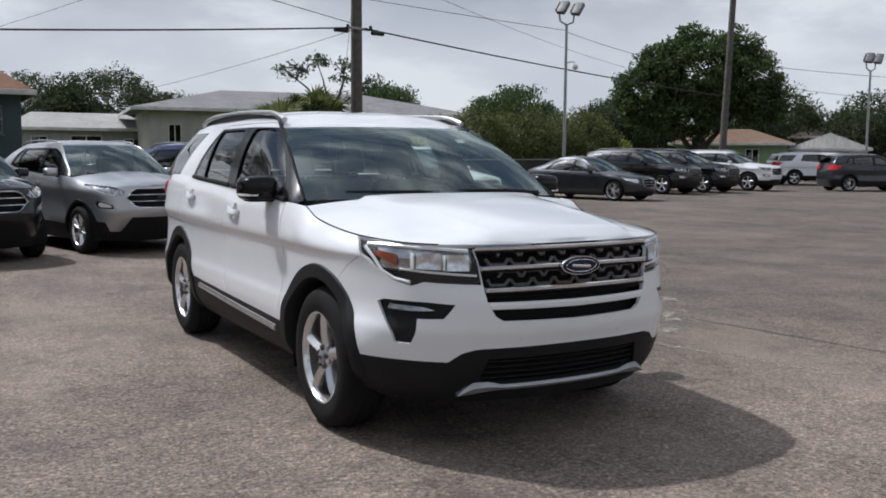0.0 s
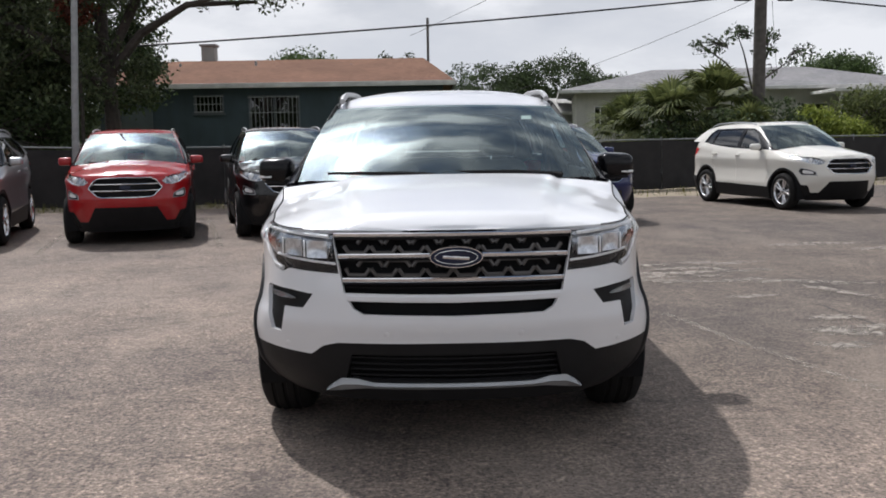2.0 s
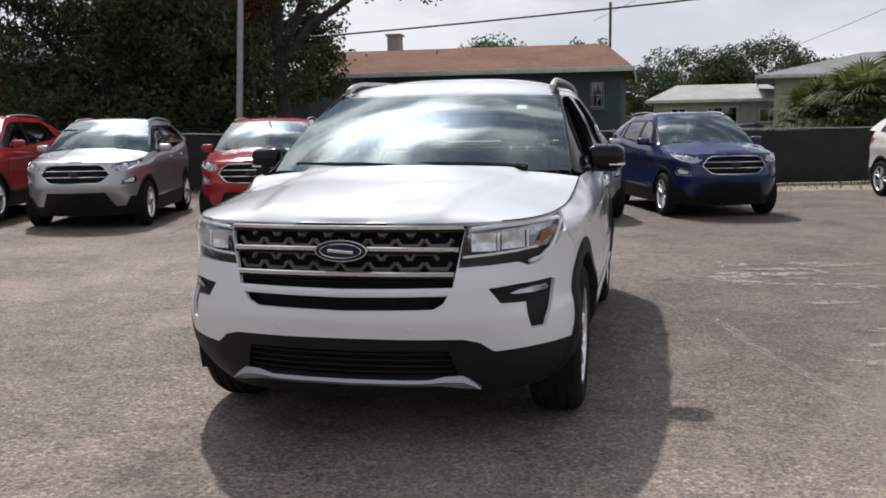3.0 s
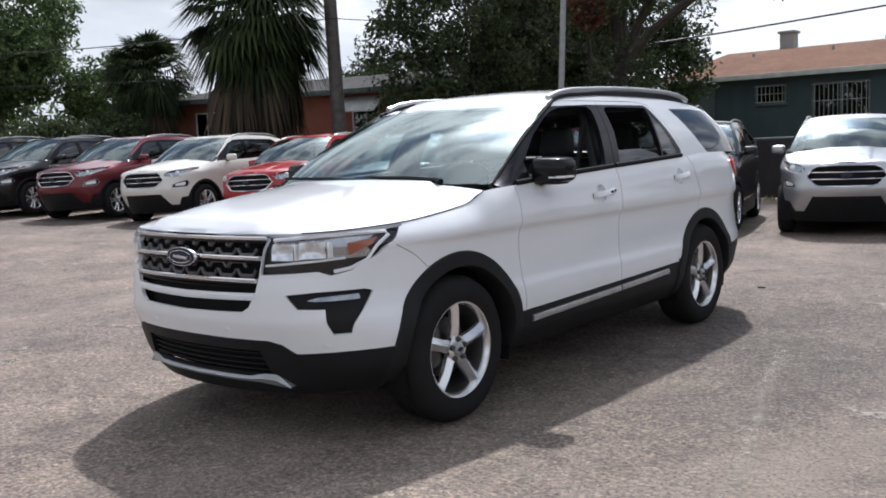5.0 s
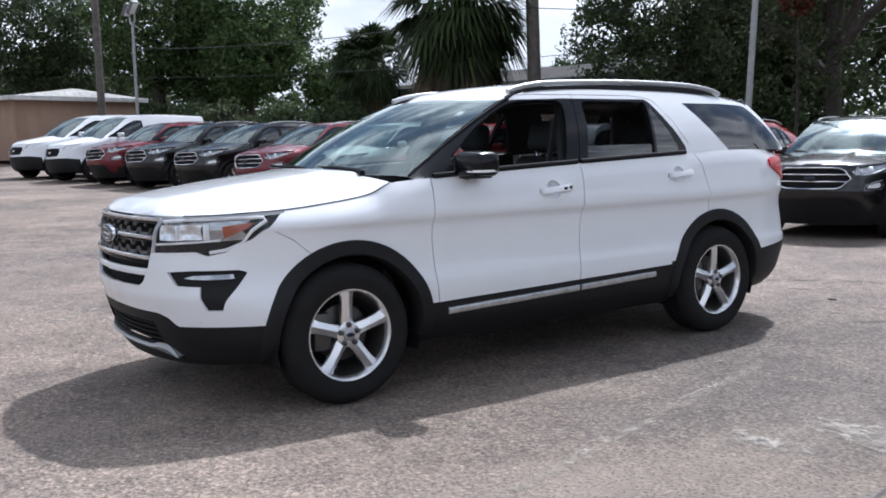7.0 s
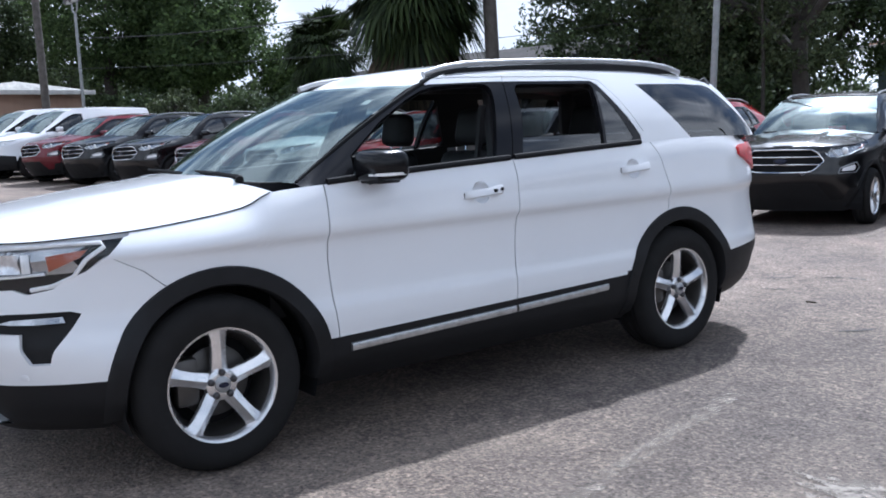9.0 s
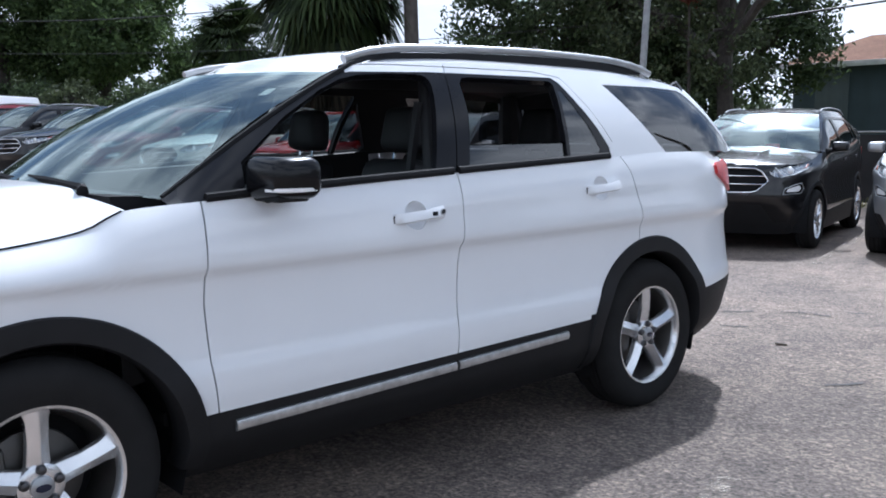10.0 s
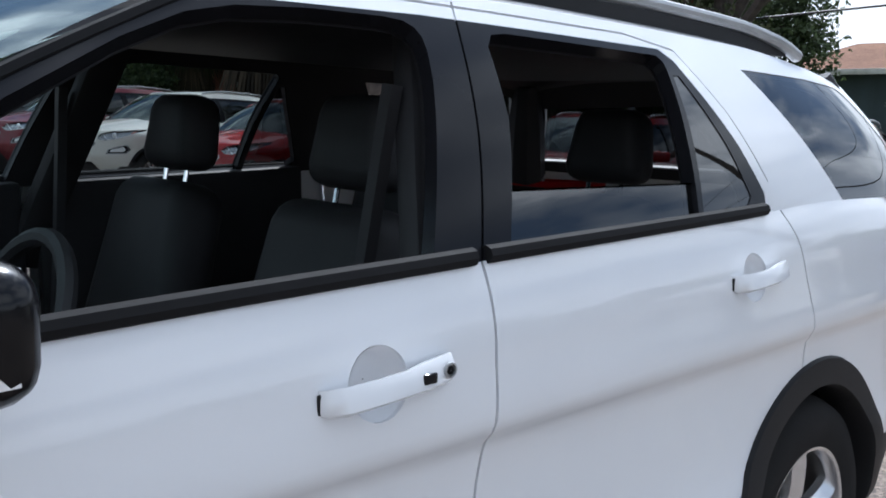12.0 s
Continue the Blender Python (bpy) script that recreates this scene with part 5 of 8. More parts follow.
    add_lathe(bm, [(1.0, 0.0), (1.0, 0.008), (0.9, 0.012), (0.001, 0.013)], 28, lambda a, b, h: (a * 0.075, fy(0, zc) - h - 0.004, zc + b * 0.03))
    part("emblem", bm, EMBLEM if P.get("frame", True) else CHROME, car)
    ws = S["screen"].panel("windscreen", list(S["screen"].bm.faces), WSGLASS, car, both=True, rim=0)
    # dark cabin, seats and underside
    y0, y1 = P["ax_in"]
    part("underbody", box_bm((hw * 1.5, (ax[1] - ax[0]) * 1.36, 0.2), pose(0, 0, R + 0.0), 0.03), MATTEK, car)
    part("cabin_floor", box_bm((hw * 1.6, y1 - y0, 0.3), pose(0, (y0 + y1) / 2, P["belt"][0][1] - 0.38), 0.03), MATTEK, car)
    part("dashboard", box_bm((hw * 1.55, 0.4, 0.2), pose(0, y0 + 0.1, P["screen"][2] - 0.13), 0.04), LEATHER, car)
    for sx in (1, -1):
        bm = bmesh.new()
        add_box(bm, (0.48, 0.14, 0.62), pose(sx * hw * 0.42, P["seat"], P["screen"][2] - 0.05, -12), 0.05)
        add_box(bm, (0.24, 0.09, 0.17), pose(sx * hw * 0.42, P["seat"] + 0.1, P["screen"][2] + 0.34, -8), 0.04)
        part("seat", bm, LEATHER, car)
    for x in (0.25, -0.3):
        part("wiper", tube_bm([(x + 0.28, P["cowl"][0] - 0.01, P["screen"][2] + 0.02), (x - 0.28, P["cowl"][0] - 0.01, P["screen"][2] + 0.035)], 0.01, 5), MATTEK, car)
    for ob in paint:
        if ob:
            ob["paint"] = 1
    return tagged(car, label, "car")


def dress(ob, mat, label, group=""):
    """Give one copy its colour."""
    for o in (ob, *ob.children_recursive):
        if o.get("paint") and o.material_slots:
            o.material_slots[0].link = "OBJECT"
            o.material_slots[0].material = mat
    return tagged(ob, label, "car", group)


def ground_z(x, y):
    """The lot lies level and climbs gently to the west."""
    return 0.031 * max(0.0, -x - 6.0) * min(1.0, (max(0.0, -x - 6.0) + 2) / 6) + 0.0


CROSS = dict(
    n=120, rows=36, zb=0.19, ya=-1.28, yb=1.45, half=0.875,
    plan=[(0, -2.06), (0.2, -2.045), (0.4, -2.0), (0.55, -1.94), (0.68, -1.83), (0.77, -1.68), (0.825, -1.5), (0.855, -1.26), (0.866, -0.9), (0.872, -0.3), (0.872, 0.5), (0.868, 1.1), (0.85, 1.5), (0.80, 1.8), (0.66, 1.97), (0.4, 2.03), (0, 2.04)],
    belt=[(-2.06, 0.955), (-1.8, 0.96), (-1.6, 0.975), (-1.3, 1.0), (-1.05, 1.05), (-0.85, 1.075), (0.2, 1.10), (1.1, 1.17), (1.6, 1.23), (2.04, 1.20)],
    side=[(0.19, -0.04), (0.36, -0.012), (0.46, 0.0), (0.56, -0.012), (0.7, -0.022), (0.84, -0.006), (0.90, 0.0), (0.98, -0.012), (1.25, -0.04)],
    nose=[(0.19, 0.22), (0.34, 0.12), (0.46, 0.055), (0.54, 0.012), (0.62, -0.01), (0.72, 0.0), (0.84, 0.02), (0.92, 0.05), (0.98, 0.11)],
    tail=[(0.2, -0.1), (0.5, 0.0), (0.8, -0.02), (1.25, -0.12)],
    inset=[(-2.0, 0.0), (-1.75, 0.03), (-1.4, 0.07), (-1.0, 0.05), (-0.7, 0.028), (2.0, 0.03)], round=0.13,
    hood=[(-1.97, 0.955), (-1.9, 0.985), (-1.7, 1.035), (-1.4, 1.085), (-0.98, 1.13)], cowl=(-0.98, 0.10), ridge=0.01, ridgex=0.30, hoodround=2.5,
    screen=(0.76, -0.86, 1.085, 0.60, -0.16, 1.52, 0.17),
    house=(-0.87, 1.62), dlean=0.26, railx=[(-0.87, 0.765), (-0.5, 0.68), (-0.16, 0.605), (0.4, 0.62), (1.0, 0.61), (1.62, 0.56)],
    railz=[(-0.87, 1.085), (-0.5, 1.33), (-0.16, 1.52), (0.0, 1.54), (0.4, 1.555), (1.0, 1.545), (1.62, 1.48)], hn=56,
    roof=[(-0.33, 1.532), (0.0, 1.585), (0.4, 1.605), (0.9, 1.60), (1.3, 1.57), (1.67, 1.51)],
    axles=(-1.26, 1.26), tyre=0.335, rim=0.222,
    clad_front=[[(0, 0.53), (0.40, 0.53), (0.47, 0.40), (0.51, 0.33), (0.51, 0.1), (0, 0.1)], [(0.51, 0.33), (0.62, 0.33), (0.69, 0.46), (1.0, 0.50), (1.0, 0.1), (0.51, 0.1)]],
    clad_side=[[(-1.63, 0.50), (-1.2, 0.40), (1.3, 0.44), (1.6, 0.52), (2.2, 0.56), (2.2, 0.1), (-1.63, 0.1)]],
    grille=[(0, 0.925), (0.33, 0.92), (0.40, 0.885), (0.47, 0.79), (0.44, 0.755), (0.36, 0.68), (0.30, 0.665), (0.0, 0.66)],
    lamp=[(0.475, 0.868), (0.52, 0.832), (0.60, 0.822), (0.70, 0.845), (0.785, 0.905), (0.80, 0.955), (0.78, 0.985), (0.62, 0.955), (0.52, 0.92)],
    fog=[(0.60, 0.635), (0.755, 0.64), (0.775, 0.70), (0.76, 0.765), (0.70, 0.745), (0.615, 0.70)],
    tail_lamp=[(1.55, 1.08), (1.9, 1.12), (2.3, 1.12), (2.3, 0.92), (1.8, 0.92)],
    seams=[[(-0.80, 1.2), (-0.82, 0.9), (-0.80, 0.40)], [(0.20, 1.25), (0.18, 0.9), (0.17, 0.40)], [(1.02, 1.3), (1.05, 0.95), (0.90, 0.55), (0.86, 0.42)]],
    surround=[(-1.0, 0.9), (1.42, 0.9), (1.42, 1.21), (1.30, 1.40), (1.16, 1.475), (0.3, 1.485), (-0.10, 1.475), (-0.30, 1.41), (-1.0, 1.02)],
    panes=[[(-0.60, 1.105), (0.12, 1.125), (0.10, 1.455), (-0.10, 1.445), (-0.28, 1.38)], [(0.22, 1.13), (0.98, 1.175), (1.08, 1.21), (1.0, 1.45), (0.2, 1.458)], [(1.12, 1.205), (1.34, 1.215), (1.24, 1.40), (1.08, 1.44)]],
    rear_glass=[(0, 1.44), (0.50, 1.42), (0.58, 1.2), (0, 1.2)],
    mirror=(0.93, -0.56, 1.13), rail=((-0.05, 0.1, 0.6, 1.2, 1.45), (1.545, 1.578, 1.598, 1.578, 1.525), 0.578),
    handles=[(-0.10 + 0.16, 0.965, 0.22 - 0.04, 0.97), (0.84, 0.985, 1.0, 0.99)], ax_in=(-0.8, 1.5), seat=0.25,
)
SEDAN = dict(
    CROSS, n=110, rows=30, zb=0.16, half=0.89, ya=-1.4, yb=1.5,
    plan=[(0, -2.28), (0.2, -2.26), (0.4, -2.21), (0.58, -2.12), (0.72, -1.98), (0.81, -1.78), (0.86, -1.5), (0.88, -1.1), (0.89, -0.3), (0.89, 0.6), (0.885, 1.3), (0.86, 1.8), (0.80, 2.15), (0.62, 2.33), (0.35, 2.39), (0, 2.40)],
    belt=[(-2.28, 0.72), (-2.0, 0.74), (-1.6, 0.80), (-1.2, 0.86), (-0.9, 0.90), (0.2, 0.93), (1.2, 0.955), (1.8, 0.96), (2.40, 0.92)],
    side=[(0.16, -0.05), (0.3, -0.01), (0.5, -0.005), (0.7, 0.0), (0.8, -0.006), (1.0, -0.04)],
    nose=[(0.16, 0.12), (0.3, 0.03), (0.5, 0.0), (0.65, 0.03), (0.76, 0.10)], tail=[(0.2, -0.1), (0.5, 0.0), (0.95, -0.08)],
    inset=[(-2.1, 0.0), (-1.8, 0.05), (-1.2, 0.07), (-0.8, 0.03), (2.0, 0.04)],
    hood=[(-2.2, 0.73), (-2.1, 0.77), (-1.8, 0.83), (-1.4, 0.89), (-0.9, 0.955)], cowl=(-0.9, 0.14),
    screen=(0.74, -0.80, 0.92, 0.56, 0.0, 1.34, 0.2), house=(-0.82, 1.55), dlean=0.3,
    railx=[(-0.82, 0.76), (-0.4, 0.66), (0.0, 0.565), (0.5, 0.575), (1.0, 0.56), (1.55, 0.60)],
    railz=[(-0.82, 0.925), (-0.4, 1.17), (0.0, 1.34), (0.3, 1.375), (0.8, 1.36), (1.2, 1.26), (1.55, 1.12)],
    roof=[(-0.2, 1.35), (0.15, 1.41), (0.5, 1.43), (0.9, 1.40), (1.2, 1.31), (1.6, 1.14)],
    axles=(-1.42, 1.42), tyre=0.32, rim=0.235, trim=False,
    clad_front=[[(0, 0.34), (0.5, 0.34), (0.75, 0.30), (0.95, 0.25), (0.95, 0.1), (0, 0.1)]], clad_side=[[(-1.7, 0.22), (2.5, 0.24), (2.5, 0.1), (-1.7, 0.1)]],
    grille=[(0, 0.70), (0.34, 0.69), (0.38, 0.60), (0.30, 0.45), (0, 0.43)], lamp=[(0.48, 0.60), (0.58, 0.57), (0.78, 0.66), (0.80, 1.0), (0.55, 1.0)],
    tail_lamp=[(1.95, 0.86), (2.6, 0.88), (2.6, 0.72), (2.1, 0.70)],
    seams=[[(-0.85, 1.0), (-0.87, 0.6), (-0.85, 0.28)], [(0.2, 1.0), (0.2, 0.6), (0.18, 0.28)], [(1.1, 1.1), (1.12, 0.8), (0.95, 0.5), (0.92, 0.28)]],
    surround=[(-0.9, 0.8), (1.32, 0.8), (1.34, 0.985), (1.1, 1.20), (0.8, 1.30), (0.3, 1.325), (0.05, 1.30), (-0.2, 1.21), (-0.9, 0.87)],
    panes=[[(-0.55, 0.945), (0.15, 0.96), (0.13, 1.295), (0.02, 1.275), (-0.2, 1.18)], [(0.25, 0.965), (1.2, 0.985), (1.0, 1.19), (0.7, 1.285), (0.22, 1.3)]],
    rear_glass=[(0, 1.1), (0.45, 1.1), (0.5, 0.98), (0, 0.98)], mirror=(0.94, -0.5, 0.97), handles=[(0.0, 0.83, 0.16, 0.835), (0.85, 0.85, 1.0, 0.855)], seat=0.45,
)
SEDAN.pop("rail"), SEDAN.pop("fog")
BIG = dict(
    SUV, n=110, rows=32, hn=50, axles=(-1.433, 1.433), tyre=0.375, rim=0.25,
    clad_front=[[(0, 0.50), (0.5, 0.50), (0.6, 0.46), (1.1, 0.47), (1.1, 0.1), (0, 0.1)]], clad_side=[[(-1.87, 0.47), (2.6, 0.50), (2.6, 0.1), (-1.87, 0.1)]],
    grille=[(0, 0.96), (0.46, 0.955), (0.50, 0.86), (0.44, 0.70), (0, 0.69)], lamp=[(0.53, 0.86), (0.72, 0.84), (0.84, 0.90), (0.87, 1.2), (0.53, 1.2)],
    fog=[(0.6, 0.62), (0.8, 0.62), (0.82, 0.72), (0.62, 0.70)], tail_lamp=[(2.06, 1.16), (2.6, 1.2), (2.6, 0.93), (2.3, 0.95)],
    seams=[[(-0.9, 1.2), (-0.91, 0.8), (-0.89, 0.46)], [(0.17, 1.25), (0.13, 0.8), (0.12, 0.48)], [(1.18, 1.3), (1.30, 0.95), (1.28, 0.85)]],
    surround=[(-1.2, 1.0), (1.13, 1.0), (1.13, 1.25), (0.93, 1.58), (0.2, 1.588), (-0.17, 1.578), (-0.6, 1.43), (-1.2, 1.09)],
    panes=[[(-0.74, 1.178), (0.06, 1.202), (0.03, 1.545), (-0.17, 1.54), (-0.5, 1.40)], [(0.2, 1.212), (1.07, 1.246), (0.91, 1.545), (0.19, 1.556)], [(1.27, 1.566), (2.03, 1.548), (2.33, 1.255), (1.6, 1.24)]],
    rear_glass=[(0, 1.52), (0.60, 1.50), (0.70, 1.27), (0, 1.27)], mirror=(1.03, -0.66, 1.21), rail=((-0.1, 0.1, 0.8, 1.5, 1.7), (1.65, 1.71, 1.73, 1.71, 1.65), 0.64),
    handles=[(-0.1, 1.04, 0.06, 1.05), (0.9, 1.09, 1.06, 1.1)], ax_in=(-1.0, 2.0), seat=0.2, spokes="five",
)
VAN = dict(
    BIG, n=100, rows=30, half=0.91, ya=-1.5, yb=1.8, axles=(-1.45, 1.45), tyre=0.33, rim=0.21, trim=False,
    plan=[(0, -2.26), (0.25, -2.23), (0.45, -2.17), (0.62, -2.06), (0.75, -1.9), (0.83, -1.7), (0.88, -1.4), (0.90, -1.0), (0.91, 0), (0.91, 1.0), (0.90, 1.8), (0.86, 2.2), (0.6, 2.36), (0, 2.40)],
    belt=[(-2.26, 0.96), (-1.9, 0.99), (-1.5, 1.06), (-1.2, 1.12), (-0.9, 1.16), (0.3, 1.16), (2.4, 1.16)],
    side=[(0.19, -0.04), (0.4, 0.0), (0.8, -0.005), (1.0, 0.0), (1.25, -0.02)], nose=[(0.19, 0.12), (0.4, 0.03), (0.6, 0.0), (0.8, 0.02), (0.98, 0.1)], tail=[(0.2, -0.05), (0.6, 0.0), (1.2, -0.05)],
    hood=[(-2.16, 0.97), (-2.05, 1.02), (-1.8, 1.09), (-1.3, 1.17)], cowl=(-1.2, 0.12), screen=(0.78, -1.08, 1.15, 0.66, -0.25, 1.70, 0.16),
    house=(-1.1, 2.18), dlean=0.1, railx=[(-1.1, 0.79), (-0.6, 0.73), (-0.25, 0.665), (0.5, 0.70), (2.18, 0.69)], railz=[(-1.1, 1.15), (-0.6, 1.49), (-0.25, 1.70), (0.1, 1.76), (2.18, 1.74)],
    roof=[(-0.4, 1.71), (0.1, 1.80), (1.0, 1.83), (2.2, 1.80)],
    clad_front=[[(0, 0.62), (0.6, 0.62), (0.95, 0.56), (0.95, 0.1), (0, 0.1)]], clad_side=[[(-1.85, 0.42), (2.6, 0.42), (2.6, 0.1), (-1.85, 0.1)]],
    grille=[(0, 0.90), (0.36, 0.89), (0.40, 0.80), (0.32, 0.68), (0, 0.67)], lamp=[(0.45, 0.84), (0.6, 0.83), (0.74, 0.92), (0.78, 1.3), (0.6, 1.3), (0.5, 0.93)],
    tail_lamp=[(2.2, 1.1), (2.6, 1.1), (2.6, 0.8), (2.2, 0.8)],
    seams=[[(-0.95, 1.25), (-0.97, 0.8), (-0.95, 0.40)], [(0.15, 1.25), (0.15, 0.8), (0.15, 0.40)], [(1.2, 1.3), (1.2, 0.8), (1.15, 0.42)]],
    surround=[(-1.2, 1.0), (0.12, 1.0), (0.12, 1.62), (-0.1, 1.62), (-0.35, 1.52), (-1.2, 1.05)], panes=[[(-0.75, 1.19), (0.08, 1.19), (0.08, 1.59), (-0.1, 1.58), (-0.35, 1.47)]],
    rear_glass=[(0, 1.6), (0.55, 1.6), (0.6, 1.25), (0, 1.25)], mirror=(1.0, -0.7, 1.22), handles=[(-0.05, 1.0, 0.1, 1.0), (0.95, 1.0, 1.1, 1.0)], frame=False, bar_mat=CLAD,
)
VAN.pop("rail"), VAN.pop("fog")

cross_one = street_car("crossover", CROSS, "small crossover")
CAR_TURN = 15.0


def at_grille(x, y, turn=CAR_TURN, reach=2.03):
    """A pose for a car whose nose is at (x, y)."""
    f = Vector((math.sin(radians(turn)), -math.cos(radians(turn))))
    c = Vector((x, y)) - f * reach
    return pose(c.x, c.y, ground_z(c.x, c.y), 0, -1.4 if c.x < -8 else 0, turn)


ROW = [
    (-1.96, 6.79, 15, BLACKP, "black small crossover parked nose out beside a silver one"),
    (0.22, 7.35, 15, SILVER, "silver small crossover parked nose out, partly hidden"),
    (-4.21, 6.20, 14, RED, "bright red small crossover parked nose out"),
    (-6.60, 5.58, 16, SILVER, "silver small crossover parked between two red ones"),
    (-8.75, 5.00, 15, RED, "bright red small crossover beside a silver one"),
    (-11.05, 4.42, 15, PEARL, "white small crossover parked in the long row"),
    (-13.15, 3.88, 15, RUBY, "dark ruby red small crossover in the row"),
    (-15.35, 3.31, 15, BLACKP, "black small crossover in the long row"),
    (-17.38, 2.78, 15, BLACKP, "black small crossover beside a ruby red one"),
    (-19.24, 2.30, 15, RUBY, "ruby red small crossover beside a white van"),
    (2.50, 8.15, 17, NAVY, "deep blue small crossover with chrome grille bars"),
    (7.20, 9.85, 15, PEARL, "pearl white small crossover standing apart by the fence"),
]
for k, (x, y, turn, mat, text) in enumerate(ROW):
    one = cross_one if k == 0 else copy_thing(cross_one, at_grille(x, y, turn))
    if k == 0:
        one.matrix_world = at_grille(x, y, turn)
    dress(one, mat, text, "crossovers in the row")
van_one = street_car("van", VAN, "white van")
van_one.matrix_world = at_grille(-21.44, 1.72, 15, 2.24)
dress(van_one, WHITE, "white delivery van with black bumper in the row", "vans in the row")
dress(copy_thing(van_one, at_grille(-23.54, 1.18, 15, 2.24)), WHITE, "white delivery van at the end of the row", "vans in the row")
sedan_one = street_car("sedan", SEDAN, "dark grey saloon")
sedan_one.matrix_world = pose(16.85, 18.6, 0, 0, 0, 17)
dress(sedan_one, GREYP, "dark grey saloon parked near the hedge")
big_one = street_car("large_suv", BIG, "large SUV")
big_one.matrix_world = pose(22.0, 21.9, 0, 0, 0, 17)
dress(big_one, BLACKP, "black large SUV in the far row", "cars in the far row")
dress(copy_thing(big_one, pose(24.6, 22.4, 0, 0, 0, 17)), BLACKP, "black large SUV beside a white one", "cars in the far row")
dress(copy_thing(big_one, pose(28.0, 23.2, 0, 0, 0, 17)), WHITE, "white SUV in the far row", "cars in the far row")
dress(copy_thing(big_one, pose(38.5, 27.0, 0, 0, 0, 62)), WHITE, "white SUV parked side on across the lot", "cars across the lot")
dress(copy_thing(big_one, pose(45.5, 31.0, 0, 0, 0, 62)), WHITE, "white SUV behind another white one", "cars across the lot")
dark_hatch = copy_thing(cross_one, pose(33.0, 19.9, 0, 0, 0, 66))
dress(dark_hatch, GREYP, "dark grey hatchback at the edge of the lot", "cars across the lot")
dress(copy_thing(sedan_one, pose(6.5, 40.0, 0, 0, 0, 80)), BLACKP, "dark car parked by the cream house")


# ---- materials of the place ----
def asphalt():
    """Sun-bleached asphalt: aggregate, stains, brown dust and hairline cracks."""
    m, nt, b = shader("worn_asphalt")
    big = noise_node(nt, 0.22, 5.0, 0.6)
    mid = noise_node(nt, 1.1, 6.0, 0.62)
    stone = noise_node(nt, 34.0, 6.0, 0.75)
    grit = nt.nodes.new("ShaderNodeTexVoronoi")
    grit.inputs["Scale"].default_value = 70.0
    tc = nt.nodes.new("ShaderNodeTexCoord")
    nt.links.new(tc.outputs["Object"], grit.inputs["Vector"])
    r1 = ramp_node(nt, big.outputs["Fac"], [(0.32, (0.128, 0.110, 0.101)), (0.55, (0.168, 0.139, 0.120)), (0.72, (0.205, 0.175, 0.154))])
    r2 = ramp_node(nt, mid.outputs["Fac"], [(0.30, (0.62, 0.62, 0.64)), (0.52, (1.0, 0.98, 0.96)), (0.70, (1.30, 1.27, 1.22))])
    blot = noise_node(nt, 8.0, 5.0, 0.7)
    rb = ramp_node(nt, blot.outputs["Fac"], [(0.34, (0.62, 0.61, 0.62)), (0.5, (1.0, 1.0, 1.0)), (0.68, (1.32, 1.30, 1.27))])
    c1 = mix_rgb(nt, 0.85, r1.outputs["Color"], r2.outputs["Color"], "MULTIPLY")
    r3 = ramp_node(nt, stone.outputs["Fac"], [(0.32, (0.30, 0.30, 0.31)), (0.5, (0.95, 0.95, 0.95)), (0.66, (2.1, 2.05, 1.95))])
    c1 = mix_rgb(nt, 0.75, c1, rb.outputs["Color"], "MULTIPLY")
    c2 = mix_rgb(nt, 0.8, c1, r3.outputs["Color"], "MULTIPLY")
    r4 = ramp_node(nt, grit.outputs["Color"], [(0.0, (0.42, 0.42, 0.43)), (0.5, (0.95, 0.95, 0.95)), (0.95, (1.75, 1.72, 1.66))])
    c3 = mix_rgb(nt, 0.6, c2, r4.outputs["Color"], "MULTIPLY")
    warp = noise_node(nt, 0.9, 4.0)
    wmix = nt.nodes.new("ShaderNodeMix")
    wmix.data_type = "VECTOR"
    wmix.inputs[0].default_value = 0.28
    nt.links.new(tc.outputs["Object"], wmix.inputs[4])
    nt.links.new(warp.outputs["Color"], wmix.inputs[5])
    crack = nt.nodes.new("ShaderNodeTexVoronoi")
    crack.feature = "DISTANCE_TO_EDGE"
    crack.inputs["Scale"].default_value = 0.33
    nt.links.new(wmix.outputs[1], crack.inputs["Vector"])
    r5 = ramp_node(nt, crack.outputs["Distance"], [(0.0, (0.5, 0.49, 0.48)), (0.006, (0.75, 0.74, 0.73)), (0.014, (1.0, 1.0, 1.0))])
    where = noise_node(nt, 0.35, 3.0)
    rw = ramp_node(nt, where.outputs["Fac"], [(0.50, (0.0, 0.0, 0.0)), (0.62, (0.55, 0.55, 0.55))])
    c4 = mix_rgb(nt, rw.outputs["Color"], c3, r5.outputs["Color"], "MULTIPLY")
    # sandy wash where grit has gathered
    wash = noise_node(nt, 0.55, 7.0, 0.68, stretch=(1.0, 0.45, 1.0))
    rs_ = ramp_node(nt, wash.outputs["Fac"], [(0.50, (0.0, 0.0, 0.0)), (0.72, (0.62, 0.62, 0.62))])
    c4 = mix_rgb(nt, rs_.outputs["Color"], c4, (0.285, 0.235, 0.195))
    # dark bare binder
    bare = noise_node(nt, 0.8, 6.0, 0.7)
    rd = ramp_node(nt, bare.outputs["Fac"], [(0.30, (0.55, 0.55, 0.58)), (0.46, (1.0, 1.0, 1.0))])
    c4 = mix_rgb(nt, 0.8, c4, rd.outputs["Color"], "MULTIPLY")
    # darker tone east of the middle, with a wandering edge
    wander = noise_node(nt, 0.45, 4.0, 0.6)
    shift = nt.nodes.new("ShaderNodeVectorMath")
    shift.operation = "MULTIPLY_ADD"
